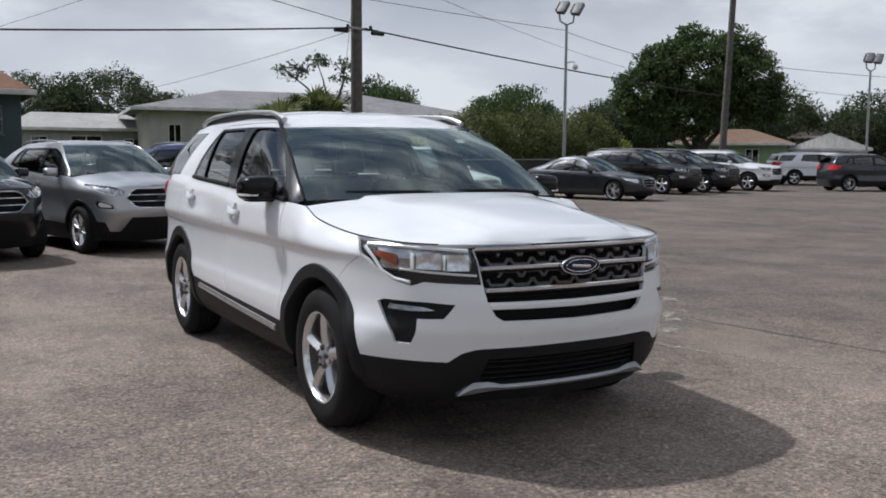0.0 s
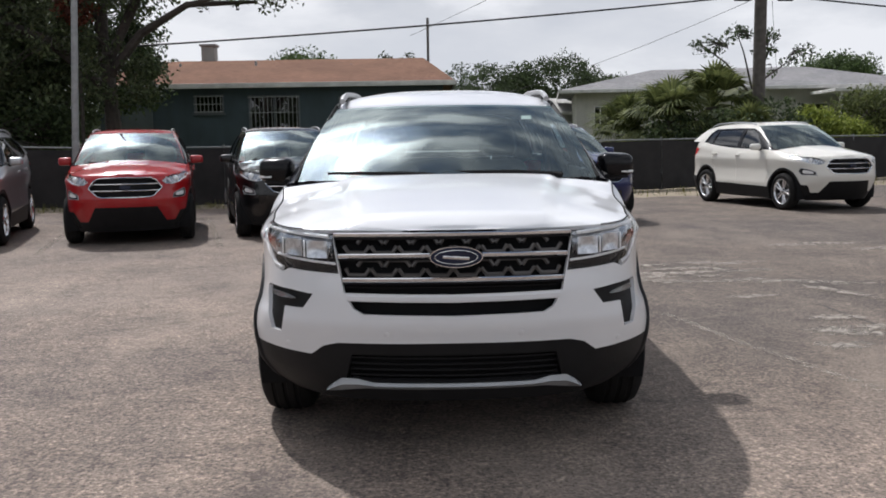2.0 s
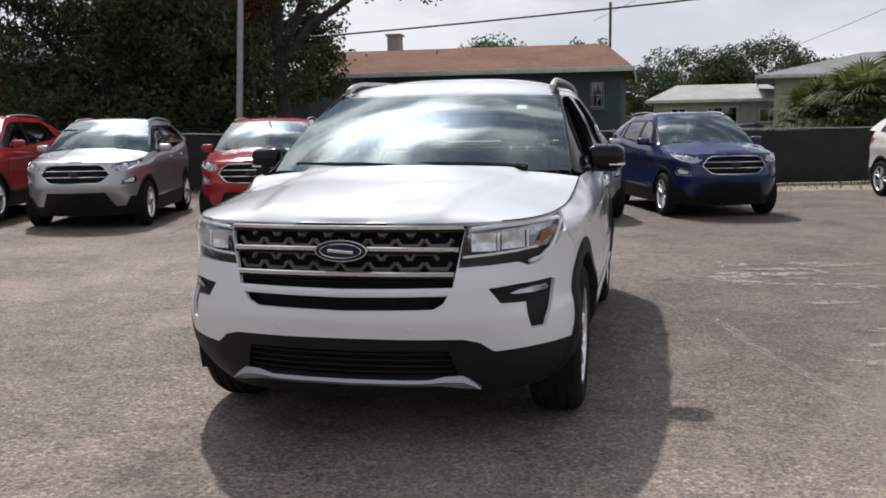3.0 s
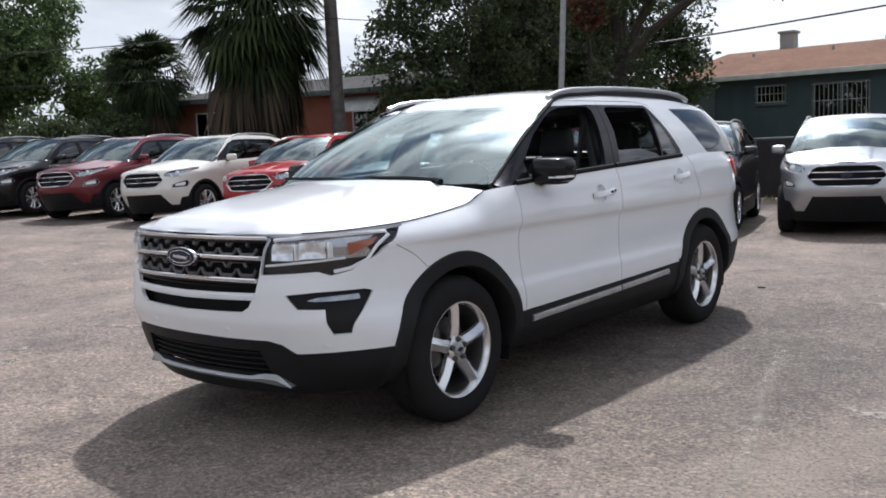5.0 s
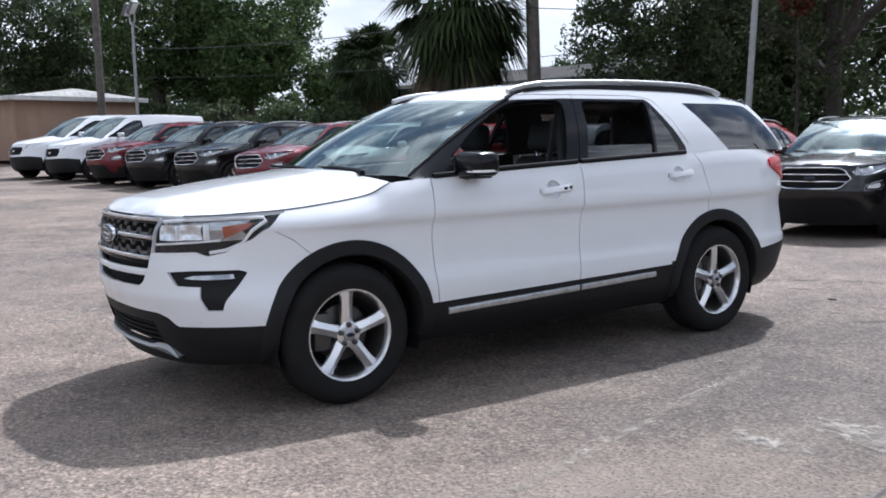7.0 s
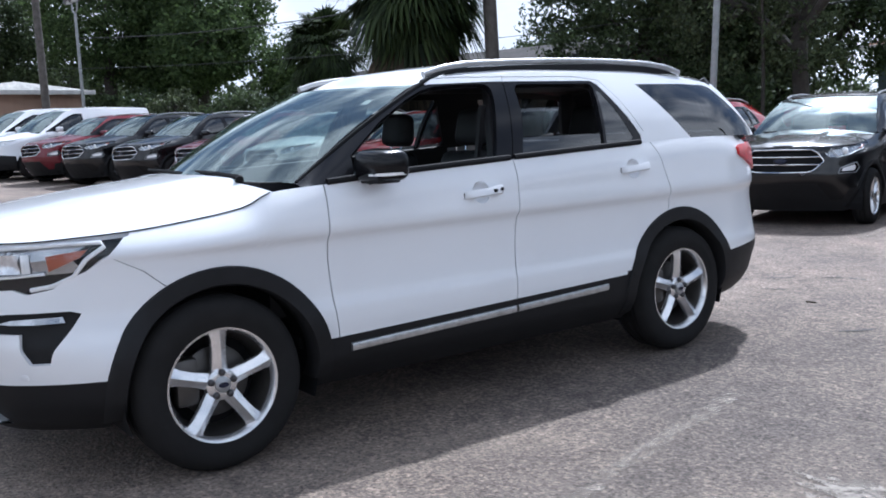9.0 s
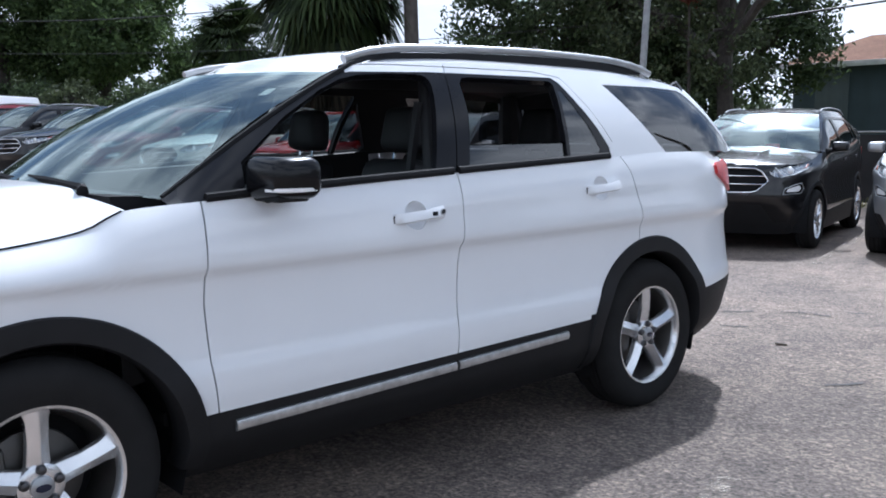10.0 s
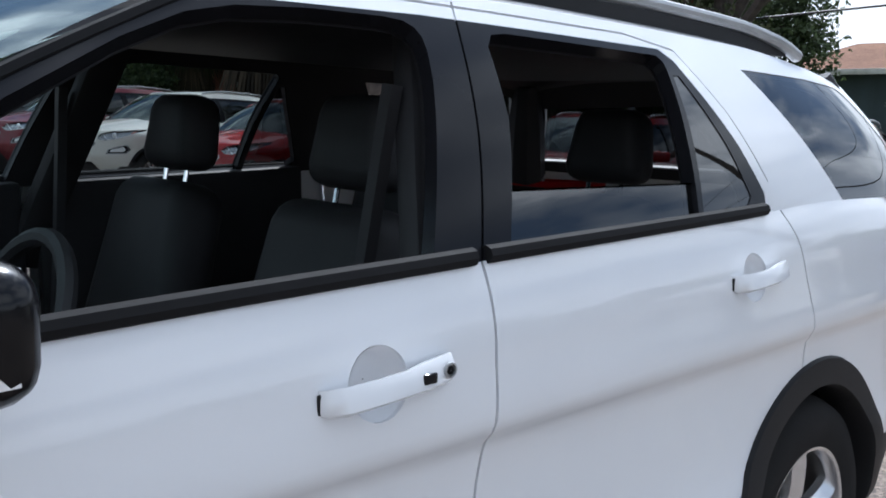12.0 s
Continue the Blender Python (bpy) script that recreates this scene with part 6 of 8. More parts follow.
    shift.inputs[1].default_value = (3.4, 3.4, 0.0)
    nt.links.new(wander.outputs["Color"], shift.inputs[0])
    nt.links.new(tc.outputs["Object"], shift.inputs[2])
    axes = nt.nodes.new("ShaderNodeSeparateXYZ")
    nt.links.new(shift.outputs[0], axes.inputs[0])
    east_fade = []
    for k, lo, hi in ((0, 1.5, 3.6), (1, -0.9, 1.2)):
        mr = nt.nodes.new("ShaderNodeMapRange")
        mr.interpolation_type = "SMOOTHSTEP"
        mr.inputs["From Min"].default_value, mr.inputs["From Max"].default_value = lo, hi
        nt.links.new(axes.outputs[k], mr.inputs["Value"])
        east_fade.append(mr)
    both = nt.nodes.new("ShaderNodeMath")
    both.operation = "MULTIPLY"
    for k in range(2):
        nt.links.new(east_fade[k].outputs[0], both.inputs[k])
    tone = ramp_node(nt, both.outputs[0], [(0.0, (1.10, 1.09, 1.08)), (1.0, (0.78, 0.785, 0.78))])
    c4 = mix_rgb(nt, 1.0, c4, tone.outputs["Color"], "MULTIPLY")
    # dark pits between the stones
    pit = noise_node(nt, 62.0, 3.0, 0.6)
    rp = ramp_node(nt, pit.outputs["Fac"], [(0.36, (0.34, 0.33, 0.33)), (0.45, (1.0, 1.0, 1.0)), (0.64, (1.18, 1.17, 1.15))])
    c4 = mix_rgb(nt, 0.85, c4, rp.outputs["Color"], "MULTIPLY")
    nt.links.new(c4, b.inputs["Base Color"])
    b.inputs["Roughness"].default_value = 0.85
    b.inputs["Specular IOR Level"].default_value = 0.35
    hmix = mix_rgb(nt, 0.5, stone.outputs["Fac"], grit.outputs["Distance"])
    hmix = mix_rgb(nt, 0.4, hmix, pit.outputs["Fac"])
    bump_node(nt, b, hmix, 0.95, 0.012)
    return m


def leafy(name, dark, light, trans=0.35):
    """Leaves: colour by leaf, some light through them."""
    m, nt, b = shader(name)
    g = nt.nodes.new("ShaderNodeNewGeometry")
    r = ramp_node(nt, g.outputs["Random Per Island"], [(0.0, dark), (0.75, light), (1.0, tuple(min(1, c * 1.5) for c in light))])
    nt.links.new(r.outputs["Color"], b.inputs["Base Color"])
    b.inputs["Roughness"].default_value = 0.65
    b.inputs["Specular IOR Level"].default_value = 0.2
    tr = nt.nodes.new("ShaderNodeBsdfTranslucent")
    nt.links.new(r.outputs["Color"], tr.inputs["Color"])
    mx = nt.nodes.new("ShaderNodeMixShader")
    mx.inputs[0].default_value = trans
    out = nt.nodes["Material Output"]
    nt.links.new(b.outputs[0], mx.inputs[1])
    nt.links.new(tr.outputs[0], mx.inputs[2])
    nt.links.new(mx.outputs[0], out.inputs["Surface"])
    return m


def wall_paint(name, col, bump=0.25):
    m, nt, b = shader(name)
    n1 = noise_node(nt, 0.8, 6.0, 0.6)
    n2 = noise_node(nt, 3.0, 4.0, 0.6, stretch=(1.0, 1.0, 0.15))
    r1 = ramp_node(nt, n1.outputs["Fac"], [(0.3, tuple(c * 0.82 for c in col)), (0.7, tuple(min(1, c * 1.12) for c in col))])
    r2 = ramp_node(nt, n2.outputs["Fac"], [(0.35, (0.78, 0.77, 0.75)), (0.6, (1, 1, 1))])
    nt.links.new(mix_rgb(nt, 0.5, r1.outputs["Color"], r2.outputs["Color"], "MULTIPLY"), b.inputs["Base Color"])
    b.inputs["Roughness"].default_value = 0.85
    bump_node(nt, b, noise_node(nt, 60.0).outputs["Fac"], bump, 0.004)
    return m


def roofing(name, col):
    m, nt, b = shader(name)
    n1 = noise_node(nt, 0.6, 6.0, 0.65)
    br = nt.nodes.new("ShaderNodeTexBrick")
    tc = nt.nodes.new("ShaderNodeTexCoord")
    nt.links.new(tc.outputs["Object"], br.inputs["Vector"])
    br.inputs["Scale"].default_value = 3.2
    br.inputs["Color1"].default_value = (*tuple(c * 0.85 for c in col), 1)
    br.inputs["Color2"].default_value = (*tuple(min(1, c * 1.15) for c in col), 1)
    br.inputs["Mortar"].default_value = (*tuple(c * 0.6 for c in col), 1)
    br.inputs["Mortar Size"].default_value = 0.012
    r1 = ramp_node(nt, n1.outputs["Fac"], [(0.3, (0.75, 0.75, 0.76)), (0.7, (1.15, 1.12, 1.1))])
    nt.links.new(mix_rgb(nt, 0.8, br.outputs["Color"], r1.outputs["Color"], "MULTIPLY"), b.inputs["Base Color"])
    b.inputs["Roughness"].default_value = 0.95
    b.inputs["Specular IOR Level"].default_value = 0.08
    return m


ASPHALT = asphalt()


def worn(mat, scale, lo, hi):
    """Break a ground marking up: bare asphalt shows through where it has worn away."""
    nt = mat.node_tree
    out = nt.nodes["Material Output"]
    mx, tr = nt.nodes.new("ShaderNodeMixShader"), nt.nodes.new("ShaderNodeBsdfTransparent")
    n = noise_node(nt, scale, 6.0, 0.7)
    mr = nt.nodes.new("ShaderNodeMapRange")
    mr.inputs["From Min"].default_value = lo
    mr.inputs["From Max"].default_value = hi
    nt.links.new(n.outputs["Fac"], mr.inputs["Value"])
    nt.links.new(mr.outputs[0], mx.inputs[0])
    nt.links.new(tr.outputs[0], mx.inputs[1])
    nt.links.new(nt.nodes["Principled BSDF"].outputs[0], mx.inputs[2])
    nt.links.new(mx.outputs[0], out.inputs["Surface"])
    return mat


PATCH = plain("pale_repair", (0.27, 0.242, 0.21), 0.9, var=0.3, scale=14)
LINEPAINT = plain("faded_line_paint", (0.30, 0.265, 0.225), 0.85, var=0.4, scale=22)
worn(PATCH, 9.0, 0.40, 0.62)
SCAB = worn(plain("pale_crust", (0.27, 0.238, 0.205), 0.9, var=0.25, scale=24), 14.0, 0.34, 0.58)
worn(LINEPAINT, 12.0, 0.43, 0.74)
TAR = plain("tar_crack", (0.05, 0.047, 0.044), 0.8, var=0.3, scale=20)
SAND = plain("sandy_verge", (0.25, 0.21, 0.15), 0.95, var=0.3, scale=4, bump=0.6, bscale=40)
GRASS = leafy("dry_grass", (0.07, 0.08, 0.025), (0.20, 0.19, 0.07), 0.3)
LEAF_OAK = leafy("oak_leaves", (0.028, 0.036, 0.019), (0.076, 0.094, 0.044), 0.25)
LEAF_DARK = leafy("dark_leaves", (0.024, 0.036, 0.018), (0.068, 0.094, 0.040), 0.25)
LEAF_GREEN = leafy("green_leaves", (0.027, 0.046, 0.017), (0.086, 0.126, 0.044), 0.35)
LEAF_HEDGE = leafy("hedge_leaves", (0.044, 0.060, 0.021), (0.135, 0.155, 0.055), 0.35)
LEAF_LIME = leafy("lime_leaves", (0.09, 0.13, 0.02), (0.26, 0.30, 0.06), 0.35)
LEAF_RUST = leafy("rust_leaves", (0.05, 0.018, 0.012), (0.15, 0.048, 0.03), 0.25)
LEAF_PALM = leafy("palm_leaves", (0.010, 0.018, 0.007), (0.040, 0.058, 0.020), 0.25)
LEAF_DEAD = leafy("dead_fronds", (0.018, 0.014, 0.009), (0.070, 0.052, 0.032), 0.2)
BARK = plain("bark", (0.045, 0.037, 0.031), 0.9, var=0.35, scale=8, bump=0.8, bscale=30)
POLEWOOD = plain("grey_pole_wood", (0.095, 0.085, 0.075), 0.85, var=0.3, scale=6, bump=0.5, bscale=40)
POLEMETAL = plain("galvanised_pole", (0.30, 0.31, 0.31), 0.5, 0.5, var=0.15)
FENCECLOTH = plain("black_fence_cloth", (0.020, 0.019, 0.019), 0.9, var=0.35, scale=2.5, bump=0.4, bscale=60)
GREYCLOTH = plain("grey_fence_cloth", (0.12, 0.12, 0.125), 0.9, var=0.2, scale=2.0)
BLUEWALL = wall_paint("blue_grey_wall", (0.050, 0.072, 0.082))
CREAM = wall_paint("cream_wall", (0.46, 0.45, 0.40))
GREYWALL = wall_paint("pale_grey_wall", (0.36, 0.36, 0.34))
ORANGEW = wall_paint("coral_wall", (0.30, 0.095, 0.062))
GREENW = wall_paint("mint_wall", (0.19, 0.29, 0.15))
TANW = wall_paint("tan_wall", (0.33, 0.22, 0.16))
WHITEW = wall_paint("white_wall", (0.66, 0.66, 0.64))
ROOFRED = roofing("rust_brown_shingles", (0.20, 0.115, 0.080))
ROOFGREY = roofing("grey_shingles", (0.25, 0.25, 0.255))
ROOFDARK = roofing("dark_shingles", (0.075, 0.072, 0.07))
ROOFTAN = roofing("tan_shingles", (0.24, 0.20, 0.165))
ROOFPALE = roofing("pale_roofing", (0.42, 0.42, 0.40))
ROOFTILE = roofing("orange_roof_tiles", (0.21, 0.145, 0.11))
FASCIA = plain("white_fascia", (0.55, 0.54, 0.52), 0.6, var=0.2, scale=3)
IRON = plain("white_iron_bars", (0.30, 0.31, 0.31), 0.5, var=0.1)
TRIMGREY = plain("weathered_trim", (0.11, 0.125, 0.13), 0.7, var=0.2, scale=4)
PANE = glass("house_pane", (0.05, 0.06, 0.065))
DARKROOM = plain("dark_room", (0.012, 0.013, 0.015), 0.9)
LAMPGREY = plain("grey_lamp_casting", (0.13, 0.13, 0.135), 0.55, 0.3, var=0.15)
CABLE = plain("black_cable", (0.015, 0.015, 0.016), 0.6)

# ---- ground: one sheet to the horizon ----
xs = sorted({-400, -250, -150, -100, -70, 70, 100, 150, 250, 400} | {x for x in range(-54, 55, 2)})
ys = sorted({-300, -150, -80, -40, 60, 90, 150, 250, 400} | {y for y in range(-24, 49, 2)})
gv = [(x, y, ground_z(x, y) if x > -54 else ground_z(-54, y)) for y in ys for x in xs]
gf = [(j * len(xs) + i, j * len(xs) + i + 1, (j + 1) * len(xs) + i + 1, (j + 1) * len(xs) + i) for j in range(len(ys) - 1) for i in range(len(xs) - 1)]
tagged(link_mesh("ground", gv, gf, ASPHALT), "sun-bleached cracked asphalt of a car lot", "ground", kind="structure")


def blob(name, cx, cy, rx, ry, turn, mat, seed, label, cat, rough=0.35, z=0.004):
    """A ragged flat patch lying on the ground."""
    n = 40
    ring = []
    for k in range(n):
        a = 2 * math.pi * k / n
        r = 1 + rough * noise.noise(Vector((math.cos(a) * 2.2 + seed, math.sin(a) * 2.2, seed * 1.7))) + 0.5 * rough * noise.noise(Vector((math.cos(a) * 6 + seed, math.sin(a) * 6, seed)))
        x, y = rx * r * math.cos(a), ry * r * math.sin(a)
        c, s = math.cos(radians(turn)), math.sin(radians(turn))
        px, py = cx + c * x - s * y, cy + s * x + c * y
        ring.append((px, py, ground_z(px, py) + z))
    v = ring + [(cx, cy, ground_z(cx, cy) + z + 0.004)]
    return tagged(link_mesh(name, v, [(k, (k + 1) % n, n) for k in range(n)], mat), label, cat, kind="structure")


def streak(name, path, width, mat, label, cat):
    """A worn band along a line on the ground."""
    v, f = [], []
    n = 12 * (len(path) - 1)
    for k in range(n + 1):
        t = k / 12
        i = min(int(t), len(path) - 2)
        a, b = Vector(path[i]), Vector(path[i + 1])
        c, d = a.lerp(b, t - i), (b - a).normalized()
        w = width * (1 + 0.5 * noise.noise(Vector((k * 0.7, 3.1, 0))))
        o = 0.3 * width * noise.noise(Vector((k * 0.4, 0, 7.7)))
        for q in (-0.5, 0.5):
            p = c + Vector((-d.y, d.x)) * (q * w + o)
            v.append((p.x, p.y, ground_z(p.x, p.y) + 0.004))
    for k in range(n):
        f.append((2 * k, 2 * k + 1, 2 * k + 3, 2 * k + 2))
    return tagged(link_mesh(name, v, f, mat), label, cat, kind="structure")


streak("line_mark", [(2.56, -2.2), (2.26, -1.2), (2.02, -0.36), (1.77, 0.64), (1.70, 0.9)], 0.085, LINEPAINT, "worn streak of a painted parking line", "painted line")
for k, (cx, cy, rx, ry, t) in enumerate([(1.95, 2.72, 0.26, 0.09, 10), (2.28, 2.95, 0.34, 0.13, 8), (2.12, 2.50, 0.20, 0.09, 0), (2.14, 3.55, 0.17, 0.07, 10), (2.48, 3.28, 0.28, 0.09, 15), (2.78, 3.72, 0.24, 0.08, 10), (3.05, 3.60, 0.30, 0.10, 20), (2.62, 2.75, 0.16, 0.07, 5), (1.66, 3.10, 0.08, 0.05, 0),
                                        (3.46, 1.72, 0.40, 0.075, -62), (3.72, 1.02, 0.24, 0.065, -66), (2.92, 0.62, 0.21, 0.095, 5), (3.06, 0.28, 0.15, 0.06, 20), (2.60, 1.58, 0.20, 0.07, 12), (4.6, 5.2, 0.5, 0.14, 10), (5.2, 4.7, 0.35, 0.12, 20), (3.1, 2.35, 0.18, 0.06, 30)]):
    blob("pale_scab", cx, cy, rx, ry, t, SCAB, k * 1.91 + 0.7, "pale crusted patch broken into the asphalt", "ground patch", 0.8, 0.006)
for a, b in (((-0.1, 3.8), (0.05, 3.97)), ((0.20, 4.09), (0.33, 4.2)), ((0.4, 4.19), (0.53, 4.2)), ((0.56, 4.4), (0.64, 4.48)), ((0.14, 3.36), (0.30, 3.45)), ((1.34, 2.43), (1.46, 2.62))):
    streak("ground_crack", [a, ((a[0] + b[0]) / 2 + 0.01, (a[1] + b[1]) / 2 - 0.01), b], 0.028, TAR, "short open crack in the asphalt", "crack")
rnd = random.Random(9)
for x0, y0, x1, y1, n in ((1.7, 3.8, 3.4, 3.0, 9), (2.2, 2.4, 4.8, 2.3, 7), (2.4, -0.6, 3.8, 0.8, 5), (3.1, -1.6, 3.9, -3.6, 4), (-4.5, 1.2, -2.3, -2.6, 5), (-1.6, -3.6, 0.8, -4.4, 4)):
    for k in range(n):
        t = (k + rnd.random()) / n
        blob("pale_scab", lerp(x0, x1, t) + rnd.uniform(-0.25, 0.25), lerp(y0, y1, t) + rnd.uniform(-0.25, 0.25), rnd.uniform(0.10, 0.32), rnd.uniform(0.05, 0.12), rnd.uniform(-10, 40), PATCH, rnd.uniform(0, 50), "pale sandy scab worn into the asphalt", "ground patch", 0.9)
bm = bmesh.new()
pts = [(3.02, 1.2), (3.10, 0.26), (3.22, -0.5), (3.28, -0.95), (3.38, -1.7), (3.42, -2.6), (3.6, -3.8), (3.7, -5.5)]
left = []
for k in range(60):
    t = k / 59 * (len(pts) - 1)
    i = min(int(t), len(pts) - 2)
    x, y = lerp(pts[i][0], pts[i + 1][0], t - i) + 0.03 * noise.noise(Vector((k * 0.5, 0, 3))), lerp(pts[i][1], pts[i + 1][1], t - i)
    w = 0.008 + 0.006 * abs(noise.noise(Vector((k * 0.8, 5, 0))))
    left.append((bm.verts.new((x - w, y, 0.003)), bm.verts.new((x + w, y, 0.003))))
for a, b in zip(left, left[1:]):
    bm.faces.new((a[0], a[1], b[1], b[0]))
tagged(part("ground_crack", bm, TAR), "long open crack across the asphalt", "crack", kind="structure")
# parking lines between the cars of the row
for k in range(-1, 11):
    x0, y0 = -0.9 - 2.17 * k, 7.05 - 0.565 * k
    f = Vector((math.sin(radians(15)), -math.cos(radians(15))))
    a = Vector((x0, y0)) + f * 0.55
    c = Vector((x0, y0)) - f * 4.0
    side = Vector((f.y, -f.x)) * 0.05
    q = [a + side, a - side, c - side, c + side]
    tagged(link_mesh("parking_line", [(p.x, p.y, ground_z(p.x, p.y) + 0.005) for p in q], [(0, 1, 2, 3)], LINEPAINT), "worn white parking line", "painted line", kind="structure")
leaf_bm = box_bm((0.07, 0.03, 0.008), pose(0.725, 3.117, 0.008, 0, 6, 40), 0.003)
tagged(part("dry_leaf", leaf_bm, LEAF_DEAD), "curled brown dry leaf on the asphalt", "leaf")


# ---- fence along the lot's edge ----
FENCE = [(-40.0, 4.75), (-27.0, 8.1), (-16.0, 10.95), (-4.6, 13.8), (5.6, 16.9), (16.2, 22.6), (36.0, 33.0)]


def fence_point(s):
    i = min(int(s), len(FENCE) - 2)
    return Vector(FENCE[i]).lerp(Vector(FENCE[i + 1]), s - i)


for i in range(len(FENCE) - 1):
    a, b = Vector(FENCE[i]), Vector(FENCE[i + 1])
    fn = tagged(empty("fence"), "low fence hung with black cloth along the lot" if i > 0 else "low fence hung with grey cloth", "fence", "fence runs", "structure")
    n = max(2, round((b - a).length / 2.6))
    top, nx = 1.27, (b - a).normalized()
    for k in range(n + 1):
        p = a.lerp(b, k / n)
        part("post", cyl_bm(0.03, 0.03, top + 0.06, pose(p.x, p.y, ground_z(p.x, p.y) + top / 2 + 0.02), 10), POLEMETAL, fn)
    for k in range(n):
        p, q = a.lerp(b, k / n), a.lerp(b, (k + 1) / n)
        verts, faces = [], []
        for u in range(13):
            for w in range(7):
                c = p.lerp(q, u / 12)
                off = 0.035 + 0.035 * noise.noise(Vector((c.x * 1.1, w * 0.5, c.y)))
                sag = -0.03 * math.sin(math.pi * u / 12) * (w / 6)
                verts.append((c.x + nx.y * off, c.y - nx.x * off, ground_z(c.x, c.y) + 0.03 + (top - 0.05) * w / 6 + sag))
        for u in range(12):
            for w in range(6):
                j = u * 7 + w
                faces.append((j, j + 7, j + 8, j + 1))
        link_mesh("cloth_panel", verts, faces, FENCECLOTH if i > 0 else GREYCLOTH, fn)
        part("top_rail", tube_bm([(p.x, p.y, ground_z(p.x, p.y) + top), (q.x, q.y, ground_z(q.x, q.y) + top)], 0.016, 6), POLEMETAL, fn)
# sandy strip and grass at the fence foot
vs, fs, gvs, gfs = [], [], [], []
rnd = random.Random(11)
steps = 150
for k in range(steps + 1):
    p = fence_point(k / steps * (len(FENCE) - 1.001))
    q = fence_point(min(len(FENCE) - 1.001, k / steps * (len(FENCE) - 1.001) + 0.01))
    d = (q - p).normalized() if (q - p).length > 1e-6 else Vector((1, 0.26)).normalized()
    w = 0.9 + 0.6 * noise.noise(Vector((k * 0.35, 0, 1))) + (1.3 if p.x > 3 else 0)
    s = Vector((d.y, -d.x))
    for t in (w, 0.0, -1.2):
        c = p + s * t
        vs.append((c.x, c.y, ground_z(c.x, c.y) + 0.006))
    for j in range(46 if p.x > -12 else 10):
        c = p + s * rnd.uniform(-0.3, w) + d * rnd.uniform(-0.4, 0.4)
        if rnd.random() < 0.45 and p.x > 3:
            continue
        h, a = rnd.uniform(0.05, 0.17), rnd.uniform(0, 6.28)
        i0 = len(gvs)
        z = ground_z(c.x, c.y)
        gvs += [(c.x - 0.012 * math.cos(a), c.y - 0.012 * math.sin(a), z), (c.x + 0.012 * math.cos(a), c.y + 0.012 * math.sin(a), z), (c.x + rnd.uniform(-0.06, 0.06), c.y + rnd.uniform(-0.06, 0.06), z + h)]
        gfs.append((i0, i0 + 1, i0 + 2))
for k in range(steps):
    for t in range(2):
        j = k * 3 + t
        fs.append((j, j + 1, j + 4, j + 3))
tagged(link_mesh("verge", vs, fs, SAND), "sandy strip along the fence", "ground", kind="structure")
tagged(link_mesh("grass", gvs, gfs, GRASS), "dry grass tufts at the fence foot", "grass", kind="stuff")
# the yards behind the fence
tagged(link_mesh("yard", [(-40, 6.0, 1.06), (-4.6, 15.0, 0.008), (5.6, 18.1, 0.008), (16.2, 23.8, 0.008), (60, 47, 0.008), (60, 90, 0.008), (-40, 90, 1.06)], [(0, 1, 2, 3, 4, 5, 6)], plain("yard_grass", (0.10, 0.115, 0.05), 0.95, var=0.4, scale=1.5, bump=0.6, bscale=30)), "rough grass of the yards behind the fence", "ground", kind="structure")


# ---- houses ----
def house(name, x0, y0, turn, width, depth, wall_h, ridge, hip, wall_mat, roof_mat, label, base=0.0, over=0.45, fascia=None):
    """A low house with its front along local x; returns the thing, so that openings can be set in."""
    h = tagged(empty(name, pose(x0, y0, base, 0, 0, turn)), label, "house")
    part("wall", box_bm((width, depth, wall_h), pose(width / 2, depth / 2, wall_h / 2), 0.01), wall_mat, h)
    o, e = over, wall_h + 0.02
    bm = bmesh.new()
    c = [bm.verts.new(p) for p in ((-o, -o, e), (width + o, -o, e), (width + o, depth + o, e), (-o, depth + o, e))]
    r = [bm.verts.new(p) for p in ((hip, depth / 2, ridge), (width - hip, depth / 2, ridge))]
    bm.faces.new((c[0], c[1], r[1], r[0]))
    bm.faces.new((c[2], c[3], r[0], r[1]))
    bm.faces.new((c[1], c[2], r[1]))
    bm.faces.new((c[3], c[0], r[0]))
    bm.faces.new((c[3], c[2], c[1], c[0]))
    part("roof", bm, roof_mat, h, smooth=False)
    for p, q in (((-o, -o), (width + o, -o)), ((width + o, -o), (width + o, depth + o)), ((-o, depth + o), (-o, -o))):
        m = ((p[0] + q[0]) / 2, (p[1] + q[1]) / 2)
        L = math.hypot(q[0] - p[0], q[1] - p[1]) + 0.04
        part("fascia", box_bm((L, 0.04, 0.17), pose(m[0], m[1], e - 0.06, 0, 0, math.degrees(math.atan2(q[1] - p[1], q[0] - p[0]))), 0.005), fascia or FASCIA, h)
    return h


